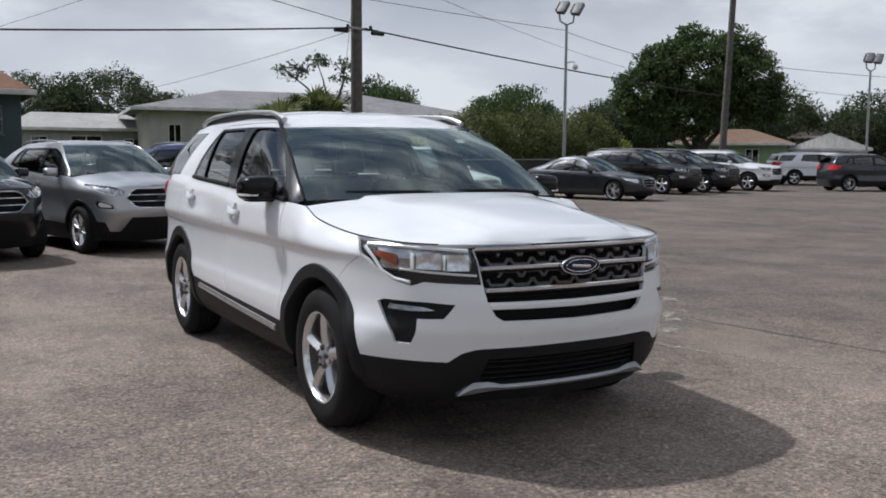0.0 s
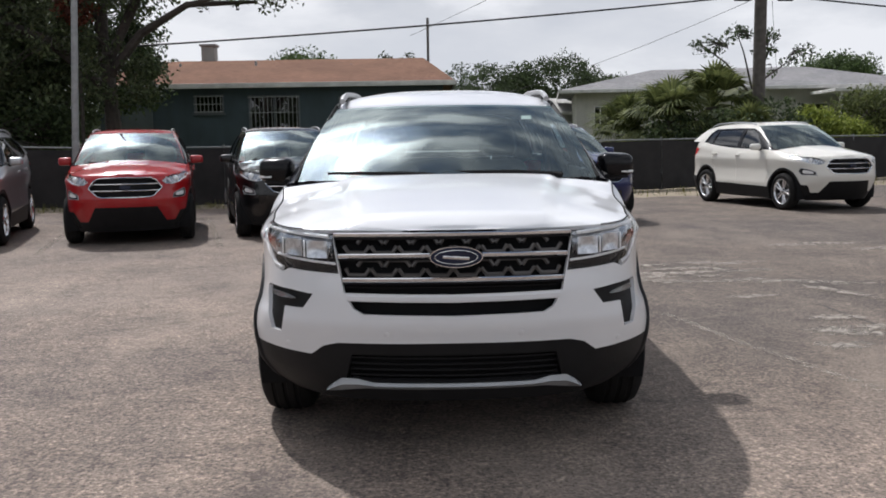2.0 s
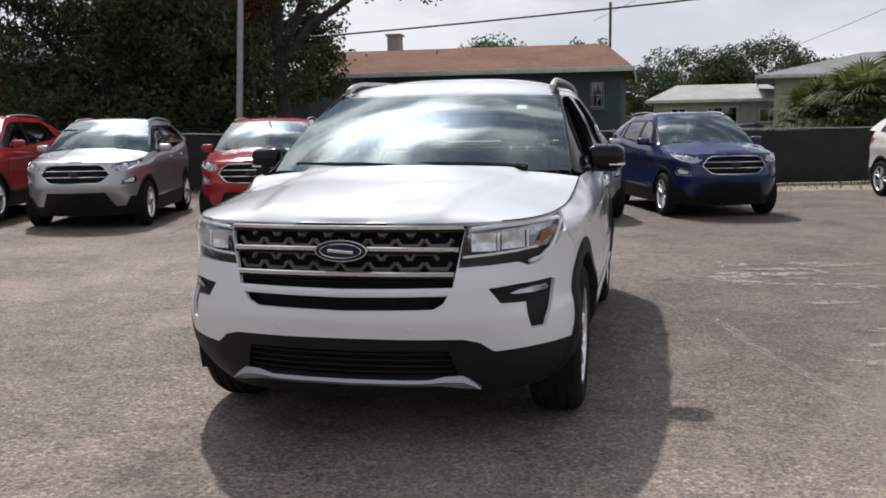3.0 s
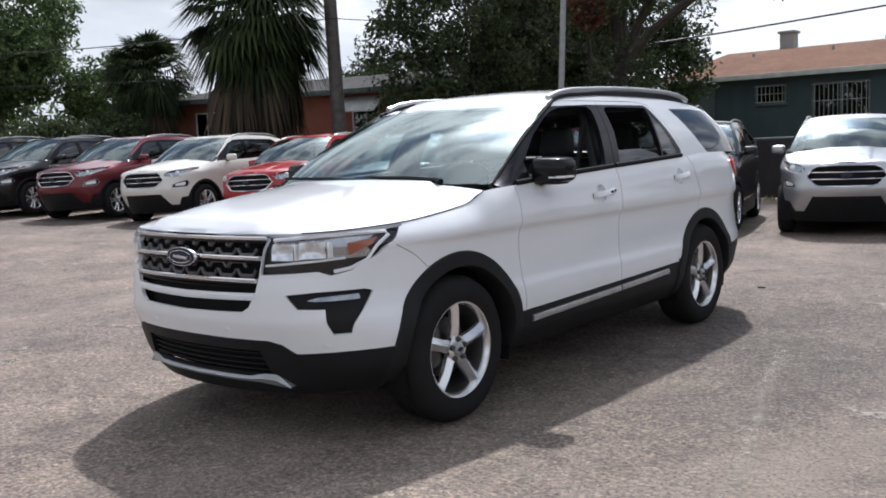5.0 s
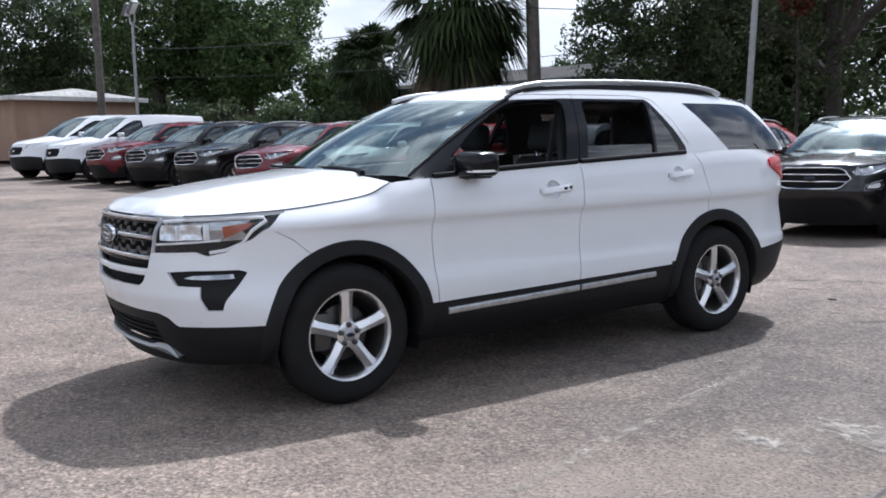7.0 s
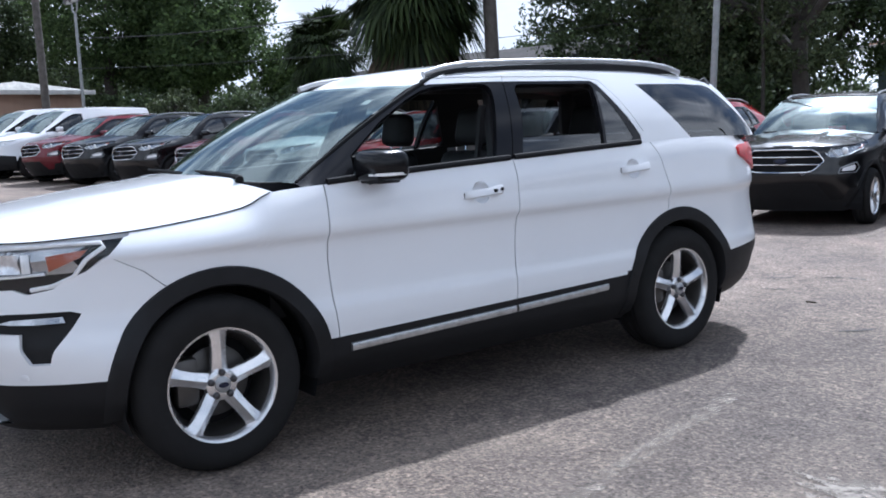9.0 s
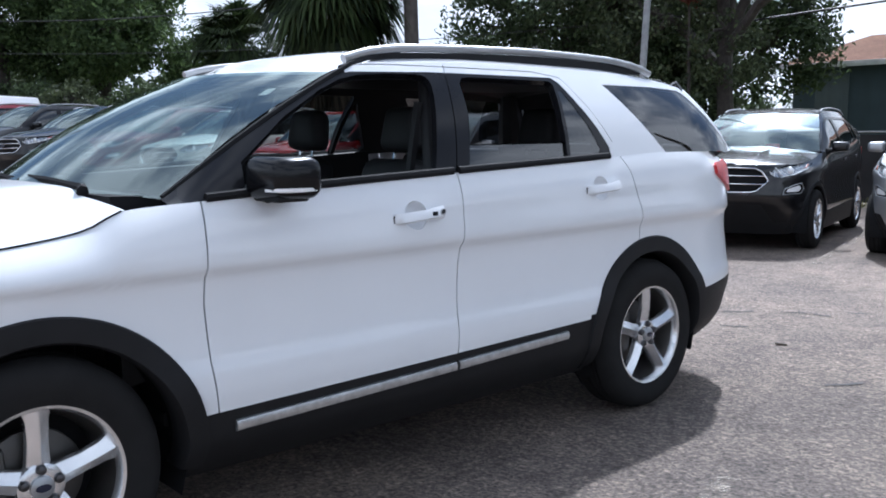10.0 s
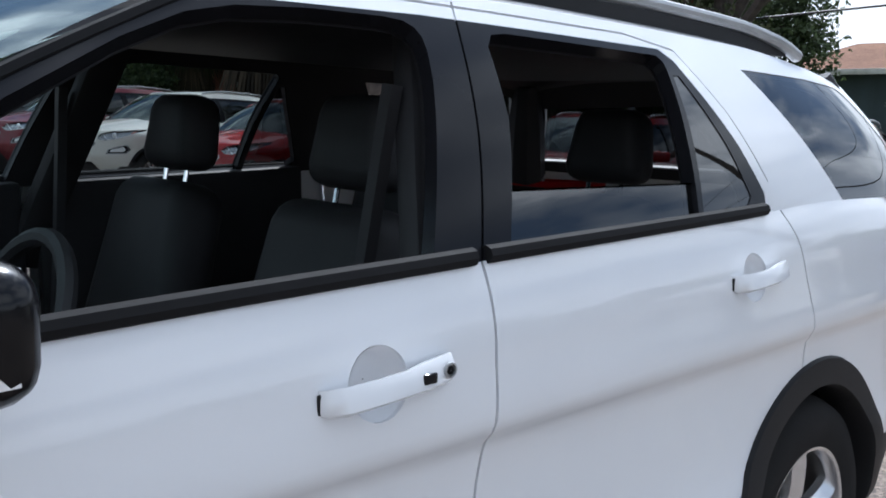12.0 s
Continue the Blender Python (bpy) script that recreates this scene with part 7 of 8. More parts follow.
def window_in(h, x0, x1, z0, z1, bars=0, y=0.0, frame_mat=FASCIA, mullion=True):
    """A window on the front wall: reveal, frame, glazing and iron bars."""
    w = empty("window")
    w.parent = h
    cx, cz, sx, sz = (x0 + x1) / 2, (z0 + z1) / 2, x1 - x0, z1 - z0
    # flat near-black sheet behind the glazing stands in for the unlit room
    part("pane", box_bm((sx, 0.02, sz), pose(cx, y - 0.012, cz)), DARKROOM, w)
    ob = part("glazing", box_bm((sx - 0.02, 0.006, sz - 0.02), pose(cx, y - 0.03, cz)), PANE, w)
    for px, pz, dx, dz in ((x0, cz, 0.06, sz + 0.06), (x1, cz, 0.06, sz + 0.06), (cx, z0, sx + 0.06, 0.06), (cx, z1, sx + 0.06, 0.06)):
        part("frame", box_bm((dx, 0.06, dz), pose(px, y - 0.03, pz), 0.006), frame_mat, w)
    if mullion:
        part("mullion", box_bm((0.05, 0.05, sz), pose(cx, y - 0.03, cz), 0.005), frame_mat, w)
    part("sill", box_bm((sx + 0.16, 0.12, 0.05), pose(cx, y - 0.05, z0 - 0.05), 0.008), frame_mat, w)
    for k in range(bars):
        part("bar", cyl_bm(0.011, 0.011, sz, pose(lerp(x0, x1, (k + 0.5) / bars), y - 0.11, cz), 6), IRON, w)
    if bars:
        for z in (z0 + 0.04, cz, z1 - 0.04):
            part("bar_rail", box_bm((sx + 0.06, 0.014, 0.022), pose(cx, y - 0.11, z)), IRON, w)
    return w


blue_house = house("house", -12.3, 28.0, 0, 12.6, 8.4, 3.42, 4.66, 0.75, BLUEWALL, ROOFRED, "low blue-grey house with rust brown roof and barred windows")
window_in(blue_house, 3.50, 4.53, 2.43, 3.06, 7, frame_mat=TRIMGREY, mullion=False)
window_in(blue_house, 5.49, 7.31, 1.81, 3.01, 12, frame_mat=TRIMGREY)
window_in(blue_house, 8.78, 9.76, 2.00, 2.93, 7, frame_mat=TRIMGREY, mullion=False)
window_in(blue_house, 11.55, 12.0, 2.03, 2.95, 3, frame_mat=TRIMGREY, mullion=False)
part("boarded_opening", box_bm((1.13, 0.05, 1.5), pose(1.37, -0.02, 2.35), 0.01), wall_paint("grey_board", (0.10, 0.12, 0.125)), blue_house)
part("meter_box", box_bm((0.22, 0.14, 0.34), pose(10.35, -0.06, 2.25), 0.02), POLEMETAL, blue_house)
part("meter_box", box_bm((0.16, 0.12, 0.2), pose(10.75, -0.05, 2.1), 0.02), POLEMETAL, blue_house)
chim = part("chimney", box_bm((0.55, 0.55, 1.15), pose(2.95, 4.9, 4.75), 0.02), wall_paint("grey_render", (0.33, 0.32, 0.30)), blue_house)
part("chimney_cap", box_bm((0.68, 0.68, 0.1), pose(2.95, 4.9, 5.34), 0.02), wall_paint("grey_cap", (0.30, 0.29, 0.28)), chim)
for x, z in ((5.2, 4.35), (9.0, 4.2), (2.2, 4.3)):
    part("roof_vent", cyl_bm(0.05, 0.05, 0.35, pose(x, 3.1, z), 8), POLEMETAL, blue_house)
mast = part("service_mast", cyl_bm(0.055, 0.055, 2.7, pose(12.05, 4.2, 4.9), 10), POLEWOOD, blue_house)

cream_house = house("house", 7.2, 41.0, -7, 16.5, 9.0, 3.62, 4.9, 4.2, CREAM, ROOFGREY, "cream rendered house with a shallow grey roof", over=0.9)
window_in(cream_house, 0.9, 1.5, 1.75, 2.85, 0)
window_in(cream_house, 11.0, 12.3, 1.7, 2.8, 0)
part("carport_roof", box_bm((5.5, 4.0, 0.16), pose(14.0, -2.6, 3.25), 0.02), FASCIA, cream_house)
for x in (11.6, 16.4):
    part("carport_post", box_bm((0.12, 0.12, 3.2), pose(x, -4.3, 1.6), 0.01), FASCIA, cream_house)
grey_house = house("house", 1.6, 49.0, -3, 7.5, 7.0, 2.75, 3.75, 1.2, GREYWALL, ROOFPALE, "pale grey bungalow with a light roof")
window_in(grey_house, 1.0, 1.8, 1.4, 2.3, 0)
window_in(grey_house, 3.0, 4.6, 1.3, 2.35, 0)
window_in(grey_house, 5.8, 6.8, 1.5, 2.2, 0)
green_house = house("house", 40.5, 39.5, -48, 6.9, 7.0, 2.3, 3.3, 2.2, GREENW, ROOFTILE, "mint green bungalow with an orange tiled roof")
window_in(green_house, 1.4, 2.3, 1.0, 1.95, 0)
window_in(green_house, 4.4, 5.2, 1.0, 1.95, 0)
white_house = house("house", 48.6, 31.4, 38, 6.0, 4.0, 2.0, 3.0, 0.05, WHITEW, ROOFPALE, "white bungalow with a pale gabled roof")
part("vent", box_bm((0.04, 0.5, 0.35), pose(-0.03, 2.0, 1.3), 0.01), TRIMGREY, white_house)
tan_house = house("house", 52.3, 39.8, -50, 12.0, 8.0, 2.9, 4.5, 3.0, TANW, ROOFTAN, "tan bungalow with a brown hipped roof")
orange_house = house("house", -26.4, 15.2, 15, 12.5, 7.5, 2.75, 3.55, 1.5, ORANGEW, ROOFDARK, "coral red bungalow with a low dark roof", base=0.6, over=0.5, fascia=TRIMGREY)
window_in(orange_house, 1.6, 2.6, 1.2, 2.3, 0)
window_in(orange_house, 8.2, 9.2, 1.2, 2.3, 0)
for x in (8.7,):
    bm = bmesh.new()
    add_prism(bm, [(-0.02, 2.55), (-0.9, 2.05), (-0.9, 2.0), (-0.02, 2.5)], x - 0.75, x + 0.75, lambda u, v, h: (h, u, v))
    part("awning", bm, FASCIA, orange_house, "white metal awning", smooth=False)
shed = house("shed", -38.6, 1.1, 15, 6.5, 5.0, 2.35, 2.75, 0.3, TANW, ROOFPALE, "tan flat-roofed shed with a white roof edge", base=1.0, over=0.35)


# ---- poles, lamps and cables ----
def pole(name, x, y, h, r, mat, label, lean=(0, 0), base=None):
    z = ground_z(x, y) if base is None else base
    p = tagged(empty(name, pose(x, y, z)), label, "pole")
    part("shaft", tube_bm([(lean[0] * t, lean[1] * t, h * t) for t in (0, 0.33, 0.66, 1.0)], [r * 1.1, r, r * 0.92, r * 0.82], 14), mat, p)
    return p


pole_a = pole("utility_pole", 9.8, 22.0, 10.5, 0.19, POLEWOOD, "tall weathered wooden utility pole carrying cables")
for z, s in ((5.45, 0.42), (6.45, 0.3)):
    part("bracket", box_bm((s * 2, 0.07, 0.08), pose(0, -0.2, z, 0, 0, 15), 0.01), POLEMETAL, pole_a)
    for k in (-1, 1):
        part("insulator", cyl_bm(0.06, 0.045, 0.16, pose(k * s * 0.95, -0.22, z + 0.03), 10), CABLE, pole_a)
part("splice_case", cyl_bm(0.07, 0.07, 0.5, pose(-0.62, -0.2, 5.36, 0, 90, 10), 10), CABLE, pole_a)
part("splice_case", cyl_bm(0.07, 0.07, 0.45, pose(0.66, -0.2, 5.34, 0, 90, 10), 10), CABLE, pole_a)
pole("utility_pole", 31.3, 26.7, 10.5, 0.17, POLEWOOD, "wooden utility pole before a broad tree", (0.5, 0.0))
pole("utility_pole", -15.2, 13.5, 10.5, 0.19, POLEWOOD, "weathered wooden utility pole among palms", (-0.55, 0.2))
pole("utility_pole", -31.8, 5.8, 9.5, 0.14, POLEWOOD, "wooden utility pole behind the shed", (-0.2, 0.0))
pole("light_pole", -7.3, 12.4, 9.0, 0.065, POLEMETAL, "thin grey metal lamp pole by the fence", (0.42, 0.15))
pole("fence_pole", -8.25, 17.1, 5.2, 0.075, POLEWOOD, "thin wooden pole under the oak", (0.15, 0.0))


def flood_lamp(x, y, h, label, tilt=8):
    p = tagged(empty("street_lamp", pose(x, y, ground_z(x, y))), label, "street lamp", "flood lamps")
    part("pole", tube_bm([(0, 0, 0), (0, 0, h * 0.5), (0, 0, h)], [0.075, 0.06, 0.05], 12), POLEMETAL, p)
    part("yoke", tube_bm([(-0.34, 0, h + 0.40), (-0.30, 0, h + 0.12), (0, 0, h), (0.30, 0, h + 0.12), (0.34, 0, h + 0.40)], 0.035, 8), POLEMETAL, p)
    for s in (-1, 1):
        m = pose(s * 0.34 + 0.10, -0.10, h + 0.60, tilt, 38, 30)
        bm = bmesh.new()
        add_box(bm, (0.17, 0.34, 0.56), m, 0.04)
        for k in range(5):
            add_box(bm, (0.19, 0.012, 0.40), m @ pose(0, 0.19, 0) @ pose((k - 2) * 0.0, 0.01 * k, 0))
        hd = part("lamp_head", bm, LAMPGREY, p)
        part("lamp_glass", box_bm((0.012, 0.27, 0.46), m @ pose(0.09, 0, 0), 0.004), LAMPSILVER, hd)
    return p


fl = flood_lamp(18.4, 22.2, 6.25, "grey lamp pole with twin flood lights and a camera")
cam_arm = part("camera_bracket", tube_bm([(0, 0, 4.85), (0.18, -0.1, 4.92), (0.30, -0.15, 4.88)], 0.02, 6), POLEMETAL, fl)
bm = bmesh.new()
bmesh.ops.create_uvsphere(bm, u_segments=14, v_segments=10, radius=0.11, matrix=Matrix.Translation((0.32, -0.16, 4.72)))
part("dome_camera", bm, WHITEW, fl)
flood_lamp(36.6, 22.6, 5.5, "grey lamp pole with twin flood lights across the lot")
flood_lamp(-31.5, 7.05, 5.3, "lamp pole with twin flood lights behind the vans")


def cable(a, b, sag, r, label="black overhead cable strung between poles"):
    pts = []
    for k in range(25):
        t = k / 24
        p = Vector(a).lerp(Vector(b), t)
        p.z -= sag * 4 * t * (1 - t)
        pts.append(p)
    return tagged(part("overhead_cable", tube_bm(pts, r, 5), CABLE), label, "cable", "overhead cables")


cable((9.6, 21.8, 5.47), (-8.1, 17.0, 3.72), 0.10, 0.026)
cable((10.0, 21.8, 5.47), (31.2, 26.6, 4.35), 0.12, 0.026)
cable((9.7, 21.9, 6.45), (18.4, 22.2, 6.05), 0.02, 0.010)
cable((18.4, 22.2, 6.0), (31.2, 26.6, 5.6), 0.25, 0.010)
cable((9.7, 21.9, 5.6), (-12.0, 14.0, 8.2), 0.1, 0.012)
cable((9.7, 21.9, 9.6), (-1.0, 33.5, 5.7), 0.2, 0.009)
cable((9.9, 22.0, 5.5), (3.0, 49.0, 3.7), 0.3, 0.009)
cable((9.9, 22.0, 8.6), (17.0, 40.0, 4.4), 0.4, 0.009)
cable((9.9, 22.0, 7.6), (40.0, 39.0, 6.4), 0.5, 0.009)
cable((31.2, 26.6, 6.0), (64.0, 22.0, 6.2), 0.5, 0.012)
cable((31.2, 26.6, 5.2), (64.0, 26.0, 4.8), 0.5, 0.010)
cable((-15.3, 13.4, 5.05), (-31.5, 7.05, 5.2), 0.32, 0.016)
cable((-15.3, 13.4, 5.05), (-8.1, 17.0, 4.6), 0.15, 0.012)
cable((-8.1, 17.0, 4.0), (-31.8, 5.8, 4.1), 0.4, 0.008)
cable((-31.8, 5.8, 8.2), (-70.0, 0.0, 8.5), 0.5, 0.016)


# ---- trees ----
def leaf_cloud(rs, centres, radius, per, size, flat=0.75):
    """Diamond leaves scattered in clumps; returns vertices and faces."""
    n = len(centres) * per
    c = np.repeat(np.array(centres, float), per, axis=0)
    off = rs.normal(0, 1, (n, 3))
    off *= (1.7 * rs.uniform(0, 1, n) ** 0.4 / np.linalg.norm(off, axis=1))[:, None]
    rad = np.repeat(np.array(radius, float) if np.ndim(radius) else np.full(len(centres), radius), per)
    off *= (rad * 0.5)[:, None]
    off[:, 2] *= flat
    c = c + off
    a = rs.normal(0, 1, (n, 3))
    a /= np.linalg.norm(a, axis=1)[:, None]
    b = np.cross(a, rs.normal(0, 1, (n, 3)))
    b /= np.linalg.norm(b, axis=1)[:, None]
    L = (size * rs.uniform(0.6, 1.3, n))[:, None]
    v = np.stack([c - a * L * 0.5, c + b * L * 0.24, c + a * L * 0.5, c - b * L * 0.24], 1).reshape(-1, 3)
    idx = np.arange(n * 4).reshape(-1, 4)
    return v, idx


def clump_centres(rs, blobs, n):
    """Points in the outer part of ellipsoids (x, y, z, rx, ry, rz)."""
    out, rad = [], []
    wts = np.array([b[3] * b[4] * b[5] for b in blobs]) ** 0.67
    for k in rs.choice(len(blobs), n, p=wts / wts.sum()):
        x, y, z, rx, ry, rz = blobs[k]
        d = rs.normal(0, 1, 3)
        d /= np.linalg.norm(d)
        r = rs.uniform(0.45, 1.0) ** 0.5 * rs.uniform(0.85, 1.08)
        out.append((x + d[0] * rx * r, y + d[1] * ry * r, z + d[2] * rz * r))
        rad.append(rs.uniform(0.55, 1.25))
    return out, np.array(rad)


def tree(label, x, y, trunk, limbs, blobs, clumps, per, leaf, mat, seed, clump_r=0.5, base=None, name="tree", spray=()):
    """A tapered trunk with limbs and a crown of leaf clumps, all in metres from the foot."""
    rs = np.random.RandomState(seed)
    z = ground_z(x, y) if base is None else base
    t = tagged(empty(name, pose(x, y, z)), label, "tree")
    bm = bmesh.new()
    add_tube(bm, [p[:3] for p in trunk], [p[3] for p in trunk], 10)
    for limb in limbs:
        add_tube(bm, [p[:3] for p in limb], [p[3] for p in limb], 7)
    part("trunk", bm, BARK, t)
    centres, rad = clump_centres(rs, blobs, clumps)
    tw = bmesh.new()
    top = Vector(trunk[-1][:3])
    for c in centres[:: max(1, len(centres) // 60)]:
        b = min(blobs, key=lambda q: (Vector(q[:3]) - Vector(c)).length)
        s = top.lerp(Vector(b[:3]), 0.7)
        m = s.lerp(Vector(c), 0.5) + Vector((0, 0, 0.15))
        add_tube(tw, [s, m, c], [0.035, 0.02, 0.006], 4, caps=False)
    tagged(part("branch_work", tw, BARK, t), kind="stuff")
    v, f = leaf_cloud(rs, centres, rad * clump_r, per, leaf)
    link_mesh("crown", v.tolist(), f.tolist(), mat, t, smooth=False)
    if spray:
        # thin outer branches, open to the sky
        centres, rad = clump_centres(rs, spray, 46 * len(spray))
        tw = bmesh.new()
        for c in centres[::3]:
            b = min(spray, key=lambda q: (Vector(q[:3]) - Vector(c)).length)
            s = Vector(b[:3]) - Vector((b[3] * 0.9, 0, b[5] * 0.4))
            add_tube(tw, [s, s.lerp(Vector(c), 0.5) + Vector((0, 0, 0.08)), c], [0.03, 0.018, 0.005], 4, caps=False)
        tagged(part("branch_work", tw, BARK, t), kind="stuff")
        v, f = leaf_cloud(rs, centres, rad * 0.42, 24, leaf)
        link_mesh("outer_leaves", v.tolist(), f.tolist(), mat, t, smooth=False)
    return t


def fan_palm(label, x, y, h, crown_r, fronds, seed, skirt=0, lean=(0.0, 0.0), base=None, low=-0.35, mat=None):
    rs = random.Random(seed)
    z = ground_z(x, y) if base is None else base
    t = tagged(empty("palm_tree", pose(x, y, z)), label, "palm")
    part("trunk", tube_bm([(lean[0] * k, lean[1] * k, h * k) for k in (0, 0.3, 0.6, 1.0)], [0.24, 0.18, 0.17, 0.2], 12), BARK, t)

    def frond(verts, faces, a, el, length, droop, wide):
        d = Vector((math.cos(a) * math.cos(el), math.sin(a) * math.cos(el), math.sin(el)))
        o = Vector((lean[0], lean[1], h))
        hub = o + d * length * 0.5 + Vector((0, 0, -0.12 * length * droop))
        side = d.cross(Vector((0, 0, 1)))
        side = side.normalized() if side.length > 1e-3 else Vector((1, 0, 0))
        up = side.cross(d)
        i = len(verts)
        verts += [o + side * 0.02, o - side * 0.02, hub - side * 0.012, hub + side * 0.012]
        faces.append((i, i + 1, i + 2, i + 3))
        n = 17
        for k in range(n):
            f = (k / (n - 1) - 0.5) * 2.3 * wide
            ld = (d * math.cos(f) + side * math.sin(f)).normalized()
            L = length * 0.62 * (1 - 0.18 * abs(f)) * rs.uniform(0.9, 1.1)
            mid = hub + ld * L * 0.55 + up * 0.05 * L
            tip = hub + ld * L * (0.98 if droop < 1.2 else 0.8) + Vector((0, 0, -0.38 * L * droop))
            wv = up.cross(ld).normalized() * 0.022 * length
            i = len(verts)
            verts += [hub, mid + wv, mid - wv, tip]
            faces.append((i, i + 1, i + 2))
            faces.append((i + 1, i + 3, i + 2))

    v, f = [], []
    for k in range(fronds):
        frond(v, f, rs.uniform(0, 6.283), lerp(low, 1.45, rs.random() ** 0.9), crown_r * rs.uniform(0.8, 1.1), rs.uniform(0.5, 1.1), 1.0)
    link_mesh("crown", v, f, mat or LEAF_PALM, t, smooth=False)
    if skirt:
        v, f = [], []
        for k in range(skirt):
            frond(v, f, rs.uniform(0, 6.283), rs.uniform(-1.5, -1.0), crown_r * rs.uniform(0.75, 1.35), rs.uniform(1.0, 1.6), 0.5)
        link_mesh("frond_skirt", v, f, LEAF_DEAD, t, "hanging brown dead fronds", smooth=False)
    return t


# oak over the fence
tree("spreading oak with a leaning trunk and dark leaves", -7.9, 16.4, [(0, 0, 0, 0.24), (0.1, 0, 1.5, 0.19), (0.0, 0.0, 3.2, 0.16), (-0.2, 0.2, 4.6, 0.13)],
     [[(0, 0, 2.9, 0.14), (0.9, -0.2, 3.9, 0.11), (2.0, 0.0, 4.6, 0.08), (3.6, 0.4, 4.7, 0.04)], [(0, 0, 3.2, 0.13), (0.7, 0.3, 4.8, 0.11), (1.4, 0.5, 6.4, 0.07)], [(0, 0, 2.6, 0.12), (-1.4, 0.2, 3.8, 0.13), (-3.2, 0.3, 4.6, 0.07)], [(0.9, -0.2, 3.9, 0.1), (2.1, -0.6, 4.5, 0.06), (3.6, -0.4, 4.9, 0.03)]],
     [(-1.2, 0.6, 6.2, 2.2, 2.0, 1.5), (-3.2, 0.4, 5.0, 1.8, 1.8, 1.3), (-0.2, 0.3, 7.6, 2.0, 2.0, 1.0), (-0.5, -0.6, 5.0, 1.2, 1.0, 0.9), (-1.4, -0.7, 3.4, 1.8, 0.9, 1.2), (0.4, -0.5, 3.0, 0.8, 0.7, 0.8), (-4.6, 0.2, 6.8, 2.2, 1.8, 1.8)], 430, 52, 0.13, LEAF_OAK, 3, 0.55,
     spray=[(1.5, 0.2, 5.9, 1.2, 1.0, 0.7), (2.5, 0.1, 5.1, 1.2, 1.0, 0.45), (3.7, 0.2, 5.0, 1.1, 0.9, 0.5), (1.6, 0.4, 7.2, 1.5, 1.0, 0.8), (0.7, 0.2, 5.2, 1.0, 0.9, 0.8), (3.1, 0.3, 6.3, 1.4, 1.0, 0.6)])
tree("clump of rust-red dead leaves beside the oak's trunk", -8.3, 15.6, [(0, 0, 0, 0.05), (0.05, 0, 2.2, 0.04), (0.0, 0.0, 4.3, 0.02)], [], [(0, 0, 4.5, 0.42, 0.35, 0.45)], 30, 40, 0.13, LEAF_RUST, 63, 0.35, name="sapling")
tree("dense dark broadleaf tree behind the fence", -13.7, 17.6, [(0, 0, 0, 0.3), (0.1, 0, 2.0, 0.24), (0.2, 0.1, 4.0, 0.18)], [[(0.1, 0, 2.0, 0.16), (1.4, 0.2, 3.4, 0.1), (2.4, 0.2, 4.2, 0.05)], [(0.1, 0, 2.2, 0.16), (-1.4, 0, 3.5, 0.1), (-2.3, 0, 4.4, 0.05)]],
     [(0, 0, 5.6, 3.2, 2.6, 2.6), (2.2, 0.0, 4.2, 2.0, 1.8, 1.8), (-2.0, 0.0, 4.0, 1.9, 1.8, 1.9), (0.6, -0.8, 2.6, 2.0, 1.2, 1.0), (-2.0, 0.3, 6.6, 1.6, 1.4, 1.4)], 560, 54, 0.16, LEAF_DARK, 4, 0.6)
tree("dense dark broadleaf tree beside the coral house", -11.6, 22.3, [(0, 0, 0, 0.3), (0, 0, 2.4, 0.24), (0.2, 0.1, 4.4, 0.18)], [[(0, 0, 2.2, 0.15), (1.6, 0, 3.6, 0.1), (2.6, 0, 4.6, 0.05)]],
     [(0, 0, 5.8, 3.4, 2.8, 2.8), (-2.4, 0, 4.2, 2.4, 2.0, 2.2), (1.8, 0, 3.4, 1.6, 1.6, 1.5)], 620, 54, 0.17, LEAF_DARK, 5, 0.62)
tree("dense dark bush beside the fence pole", -10.8, 19.4, [(0, 0, 0, 0.1), (0, 0, 1.8, 0.07)], [], [(0, 0, 2.4, 1.7, 1.2, 1.7), (-1.8, 0.2, 2.6, 1.8, 1.2, 1.8), (0.2, 0.3, 4.2, 1.4, 1.1, 1.3)], 420, 52, 0.16, LEAF_OAK, 61, 0.55, name="bush")
tree("low dark shrub before the coral house", -13.8, 15.2, [(0, 0, 0, 0.1), (0, 0, 1.0, 0.07)], [], [(0, 0, 1.6, 1.5, 1.0, 1.1), (2.2, 0.6, 1.4, 1.3, 0.9, 0.9), (4.2, 1.2, 1.3, 1.2, 0.8, 0.9)], 220, 40, 0.15, LEAF_DARK, 6, 0.5, name="shrub")
tree("dark low tree behind the coral house", -24.5, 26.5, [(0, 0, 0, 0.25), (0, 0, 2.4, 0.2), (0.1, 0, 4.2, 0.15)], [], [(0, 0, 3.4, 3.0, 2.4, 1.6), (3.2, 0.6, 3.0, 2.2, 1.8, 1.4), (-2.6, 0.0, 3.2, 2.0, 1.8, 1.6)], 400, 50, 0.19, LEAF_DARK, 7, 0.62)
tree("dark shrubby tree between oak and palms", -15.6, 21.5, [(0, 0, 0, 0.15), (0, 0, 1.4, 0.1), (0.1, 0, 2.2, 0.06)], [], [(0, 0, 2.6, 2.2, 1.6, 1.7), (2.4, 0.2, 3.6, 2.0, 1.6, 2.2), (0.6, 0.4, 4.6, 1.7, 1.4, 1.4)], 480, 50, 0.19, LEAF_OAK, 8, 0.62)
fan_palm("tall fan palm with a skirt of dead fronds", -17.4, 12.4, 5.3, 2.45, 190, 7, 70, low=-1.2)
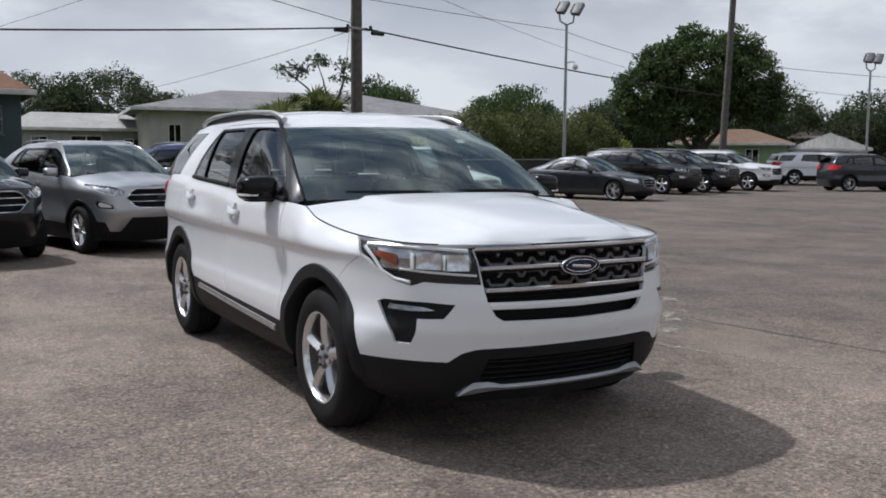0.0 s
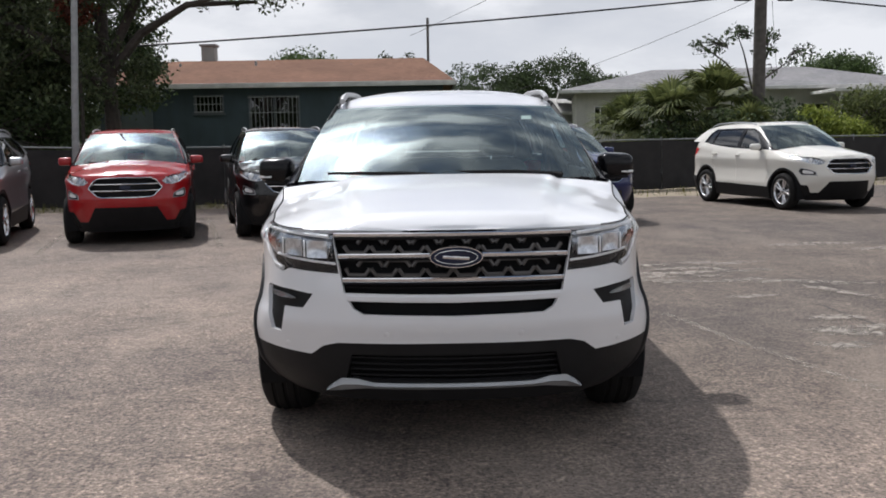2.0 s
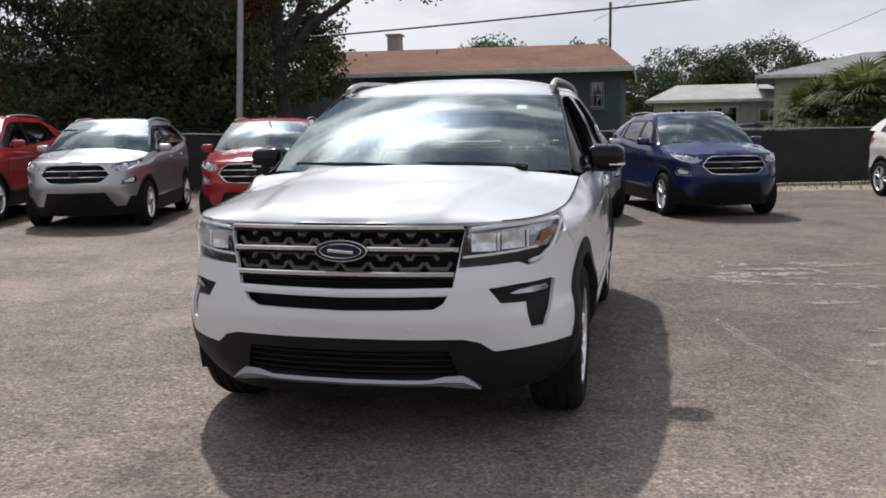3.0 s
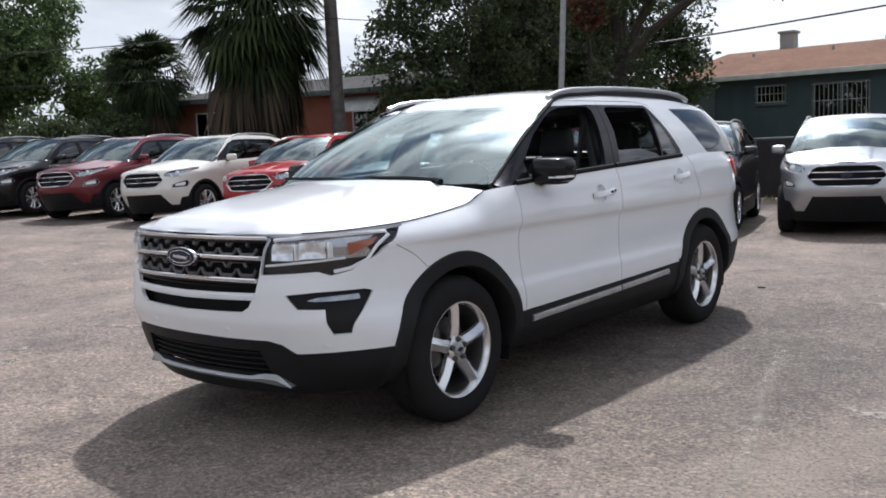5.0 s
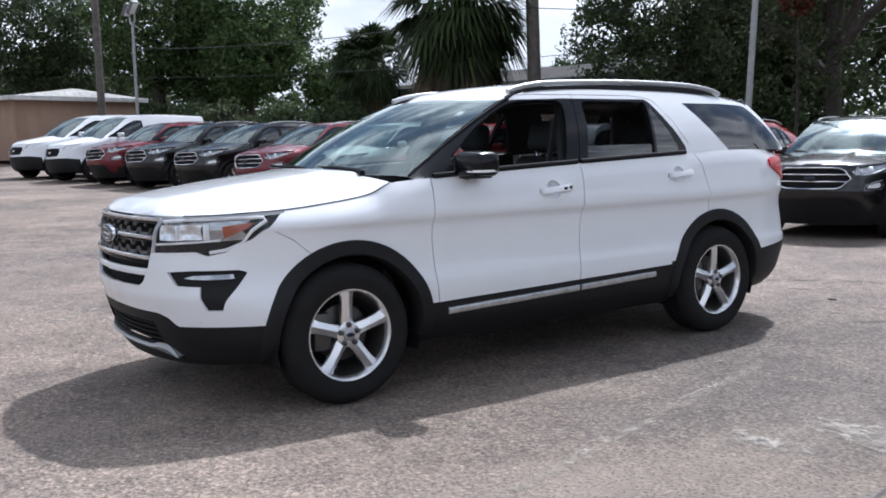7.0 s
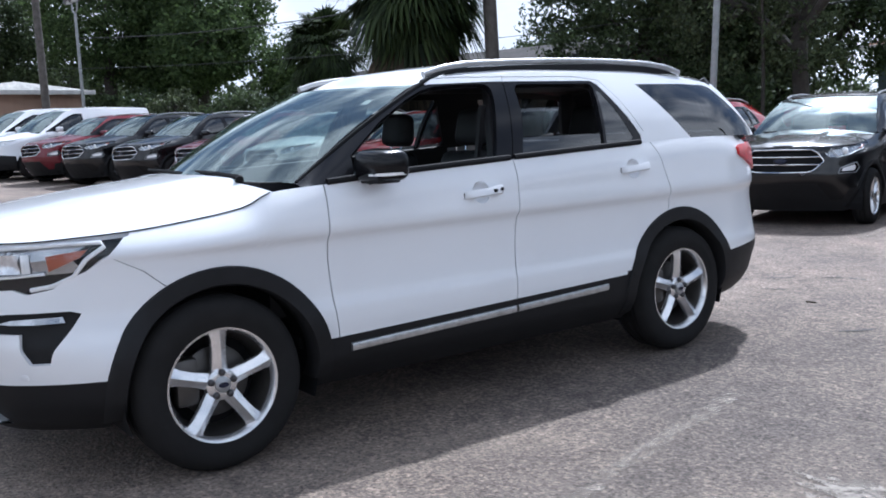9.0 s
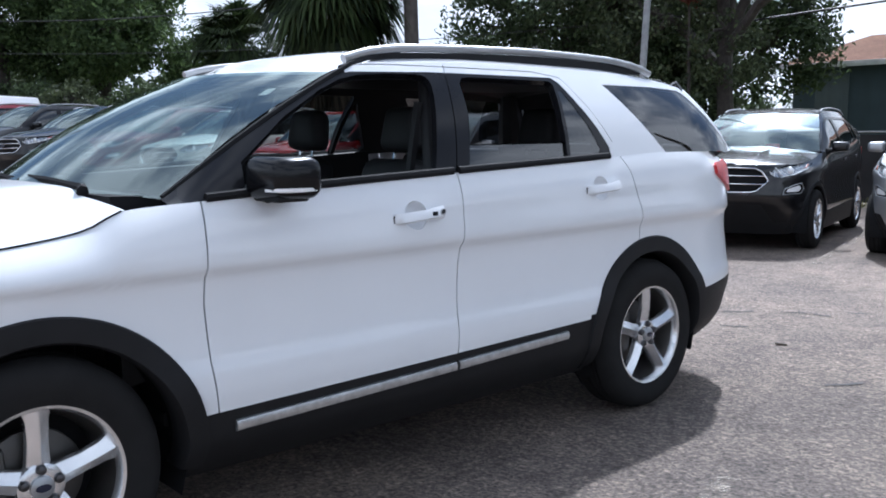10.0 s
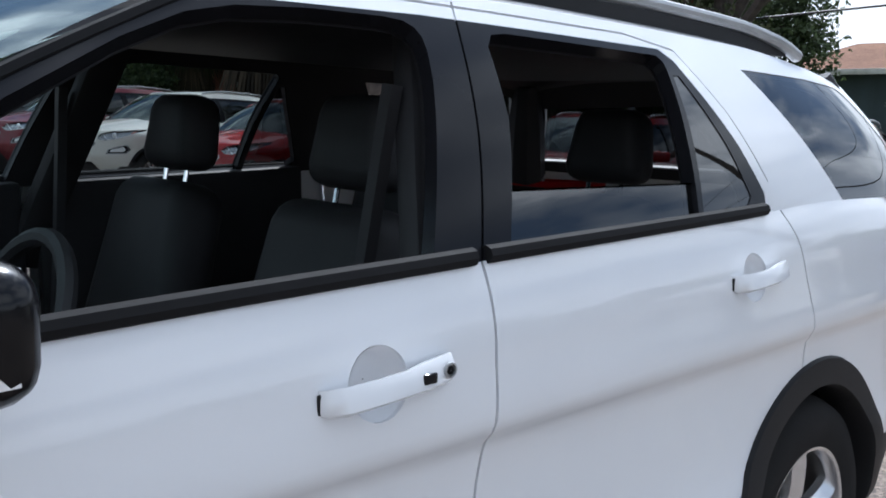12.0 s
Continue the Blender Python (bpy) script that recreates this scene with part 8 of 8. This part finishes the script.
fan_palm("smaller fan palm near the coral house", -25.3, 14.0, 3.8, 1.75, 150, 9, 36, low=-1.3)
# green trees to the west
tree("tall green broadleaf tree at the edge of the lot", -38.5, 14.6, [(0, 0, 0, 0.35), (0, 0, 3, 0.28), (0.2, 0, 5.5, 0.2)], [[(0, 0, 2.6, 0.18), (2.2, -0.5, 4.2, 0.1), (3.6, -0.8, 4.6, 0.05)]],
     [(0, 0, 6.6, 4.6, 3.6, 3.4), (3.4, -1.0, 4.4, 2.6, 2.2, 1.8), (-2.5, 0, 4.2, 3.0, 2.5, 2.2), (5.5, 2.2, 3.2, 2.2, 1.8, 1.6)], 1200, 50, 0.22, LEAF_GREEN, 12, 0.8)
tree("tall green tree behind the vans", -41.0, 11.0, [(0, 0, 0, 0.35), (0, 0, 3, 0.28), (0.2, 0, 5.5, 0.2)], [],
     [(0, 0, 6.4, 4.2, 3.2, 3.4), (1.0, 2.6, 4.0, 3.4, 2.4, 2.4)], 900, 50, 0.22, LEAF_GREEN, 13, 0.8)
tree("dark tall tree behind the shed", -47.5, 6.0, [(0, 0, 0, 0.35), (0, 0, 3, 0.28), (0.2, 0, 5.5, 0.2)], [], [(0, 0.4, 6.4, 3.0, 3.4, 3.0), (0, 2.0, 4.0, 2.6, 2.6, 1.8)], 620, 50, 0.22, LEAF_DARK, 14, 0.8)
for k in range(9):
    tree("overgrown bush behind the west fence", -55.0 + 1.4 * math.sin(k * 2.1), -7.0 + 2.6 * k, [(0, 0, 0, 0.07), (0, 0, 1.5, 0.05)], [], [(0, 0, 2.0, 1.9, 1.7, 1.9), (0.3, 0.9, 3.3, 1.5, 1.5, 1.2)], 170, 44, 0.22, LEAF_DARK if k % 3 else LEAF_GREEN, 110 + k, 0.7, name="bush")
for k in range(6):
    tree("dark bushy undergrowth behind the fence", -39.0 + 2.7 * k, 8.2 + 0.66 * k + 0.5 * math.sin(k * 1.7), [(0, 0, 0, 0.07), (0, 0, 1.2, 0.05)], [], [(0, 0, 0.9, 1.7, 1.0, 0.9), (0.5, 0.4, 1.6, 1.2, 0.9, 0.7)], 130, 44, 0.18, LEAF_DARK if k % 3 else LEAF_OAK, 130 + k, 0.55, name="bush")
tree("green tree beyond the west fence", -52.0, -2.5, [(0, 0, 0, 0.3), (0, 0, 3, 0.22), (0.2, 0, 5, 0.16)], [], [(0, 0, 5.8, 3.0, 3.2, 2.8)], 500, 50, 0.22, LEAF_GREEN, 15, 0.8)
# north and east
tree("thin sparse tree behind the pole", 12.6, 31.5, [(0, 0, 0, 0.13), (0.1, 0, 2.2, 0.10), (0.5, 0, 3.6, 0.07), (0.9, 0, 4.7, 0.04)], [[(0.3, 0, 2.8, 0.06), (-0.8, 0, 4.2, 0.04), (-1.9, 0, 5.0, 0.02)], [(0.5, 0, 3.4, 0.05), (1.5, 0, 4.1, 0.03), (2.4, 0, 4.6, 0.015)], [(0.3, 0, 3.0, 0.05), (-0.1, 0, 4.6, 0.03), (-0.4, 0, 5.4, 0.015)]],
     [(-1.5, 0, 4.9, 0.8, 0.5, 0.35), (0.8, 0, 5.0, 0.7, 0.5, 0.5), (2.2, 0, 4.4, 0.6, 0.5, 0.4), (-0.3, 0, 5.4, 0.6, 0.4, 0.3), (1.0, 0, 3.9, 0.8, 0.4, 0.3)], 46, 20, 0.17, LEAF_DARK, 16, 0.36)
tree("broad round ficus tree with a dense dark crown", 34.5, 31.5, [(0, 0, 0, 0.5), (0, 0, 1.6, 0.42), (0.2, 0, 3.0, 0.3)], [[(0, 0, 1.4, 0.2), (0.6, -0.4, 2.4, 0.15), (1.5, -1.0, 3.6, 0.08)], [(0, 0, 1.3, 0.2), (-0.6, 0.4, 2.3, 0.15), (-1.5, 0.9, 3.4, 0.08)]],
     [(0, 0, 5.9, 2.6, 2.6, 2.6), (-2.0, 1.8, 4.9, 1.9, 1.9, 1.9), (1.5, -1.7, 5.4, 1.9, 1.9, 2.0), (1.3, -1.3, 7.4, 1.1, 1.1, 0.9), (-0.4, 0.5, 3.9, 2.3, 2.2, 1.5), (-1.2, 1.3, 6.6, 1.5, 1.5, 1.3), (2.2, -2.4, 4.3, 1.4, 1.4, 1.3)], 1250, 56, 0.2, LEAF_GREEN, 17, 0.6)
for k, (x, y, r, h, mt) in enumerate([(15.0, 25.4, 1.5, 2.9, LEAF_HEDGE), (17.6, 27.0, 1.7, 3.3, LEAF_HEDGE), (20.4, 28.3, 1.9, 3.5, LEAF_HEDGE), (23.4, 29.8, 1.8, 3.4, LEAF_HEDGE), (26.4, 31.0, 1.9, 3.7, LEAF_HEDGE), (12.2, 23.6, 0.9, 2.1, LEAF_LIME), (13.6, 24.2, 0.7, 1.7, LEAF_LIME), (29.6, 33.0, 1.3, 2.4, LEAF_LIME)]):
    tree("yellow-green bush at the fence" if mt is LEAF_LIME else "overgrown green hedge bush behind the fence", x, y, [(0, 0, 0, 0.07), (0, 0, h * 0.5, 0.05)], [], [(0, 0, h * 0.62, r, r * 0.8, h * 0.38), (r * 0.4, 0, h * 0.4, r * 0.7, r * 0.6, h * 0.38)], 300, 44, 0.13, mt, 30 + k, 0.5, name="bush")
for k, (x, y, h, r) in enumerate([(7.0, 21.6, 1.8, 1.6), (8.6, 22.6, 2.2, 1.7), (6.0, 22.8, 1.4, 1.5), (9.0, 20.6, 1.1, 1.4)]):
    fan_palm("low clump of palm fronds behind the fence", x, y, h, r, 70, 50 + k, 8, low=-0.9, mat=LEAF_HEDGE)
tree("dark shrub under the palms", 8.6, 20.3, [(0, 0, 0, 0.08), (0, 0, 0.9, 0.05)], [], [(0, 0, 1.2, 1.2, 0.8, 0.9), (-1.6, 0.4, 1.1, 1.1, 0.7, 0.9), (1.4, 0.5, 1.5, 0.9, 0.7, 0.9)], 150, 40, 0.15, LEAF_DARK, 60, 0.45, name="shrub")
for k, (x, y, z, r, mt) in enumerate([(4.0, 66, 4.4, 4.2, LEAF_DARK), (9.5, 65, 5.0, 4.0, LEAF_DARK), (14.5, 64, 3.8, 3.2, LEAF_DARK), (25, 52, 4.4, 2.8, LEAF_GREEN), (-7.5, 48, 4.6, 2.6, LEAF_GREEN), (52, 42, 4.2, 4.0, LEAF_DARK), (57, 36, 3.9, 3.8, LEAF_DARK), (44, 48, 4.0, 3.6, LEAF_DARK), (62, 30, 3.8, 3.6, LEAF_GREEN), (36, 52, 4.2, 3.5, LEAF_GREEN)]):
    tree("distant rounded tree above the roofs", x, y, [(0, 0, 0, 0.3), (0, 0, z * 0.8, 0.18)], [], [(0, 0, z, r, r, r * 0.62), (r * 0.6, 0, z * 0.8, r * 0.7, r * 0.7, r * 0.5), (-r * 0.6, 0, z * 0.85, r * 0.6, r * 0.7, r * 0.5)], 420, 60, 0.22, mt, 70 + k, 0.9)
for x in (-3.0, -1.6):
    tree("thin pointed conifer beyond the house", x, 52, [(0, 0, 0, 0.15), (0, 0, 6.6, 0.04)], [], [(0, 0, 4.2, 0.7, 0.7, 1.8), (0, 0, 5.8, 0.4, 0.4, 1.0)], 60, 40, 0.22, LEAF_DARK, int(90 + x), 0.5)
# woods on the horizon; the unseen southern stretch is added to darken reflections
rs = np.random.RandomState(77)
blobs = []
for k in range(250):
    a = math.radians(-75 + 358 * k / 249 + rs.uniform(-0.6, 0.6))
    d = rs.uniform(85, 120)
    h = rs.uniform(4.5, 7.5) * (1.15 if a > 1.9 else 0.85)
    blobs.append((d * math.cos(a + 0.4), d * math.sin(a + 0.4), h * 0.55 + (1.2 if a > 1.7 else 0), rs.uniform(4, 7), rs.uniform(4, 7), h * 0.5))
centres, rad = clump_centres(rs, blobs, 5600)
v, f = leaf_cloud(rs, centres, rad * 1.6, 16, 0.8)
tagged(link_mesh("far_woods", v.tolist(), f.tolist(), LEAF_DARK, smooth=False), "distant line of trees round the lot", "woods", kind="stuff")
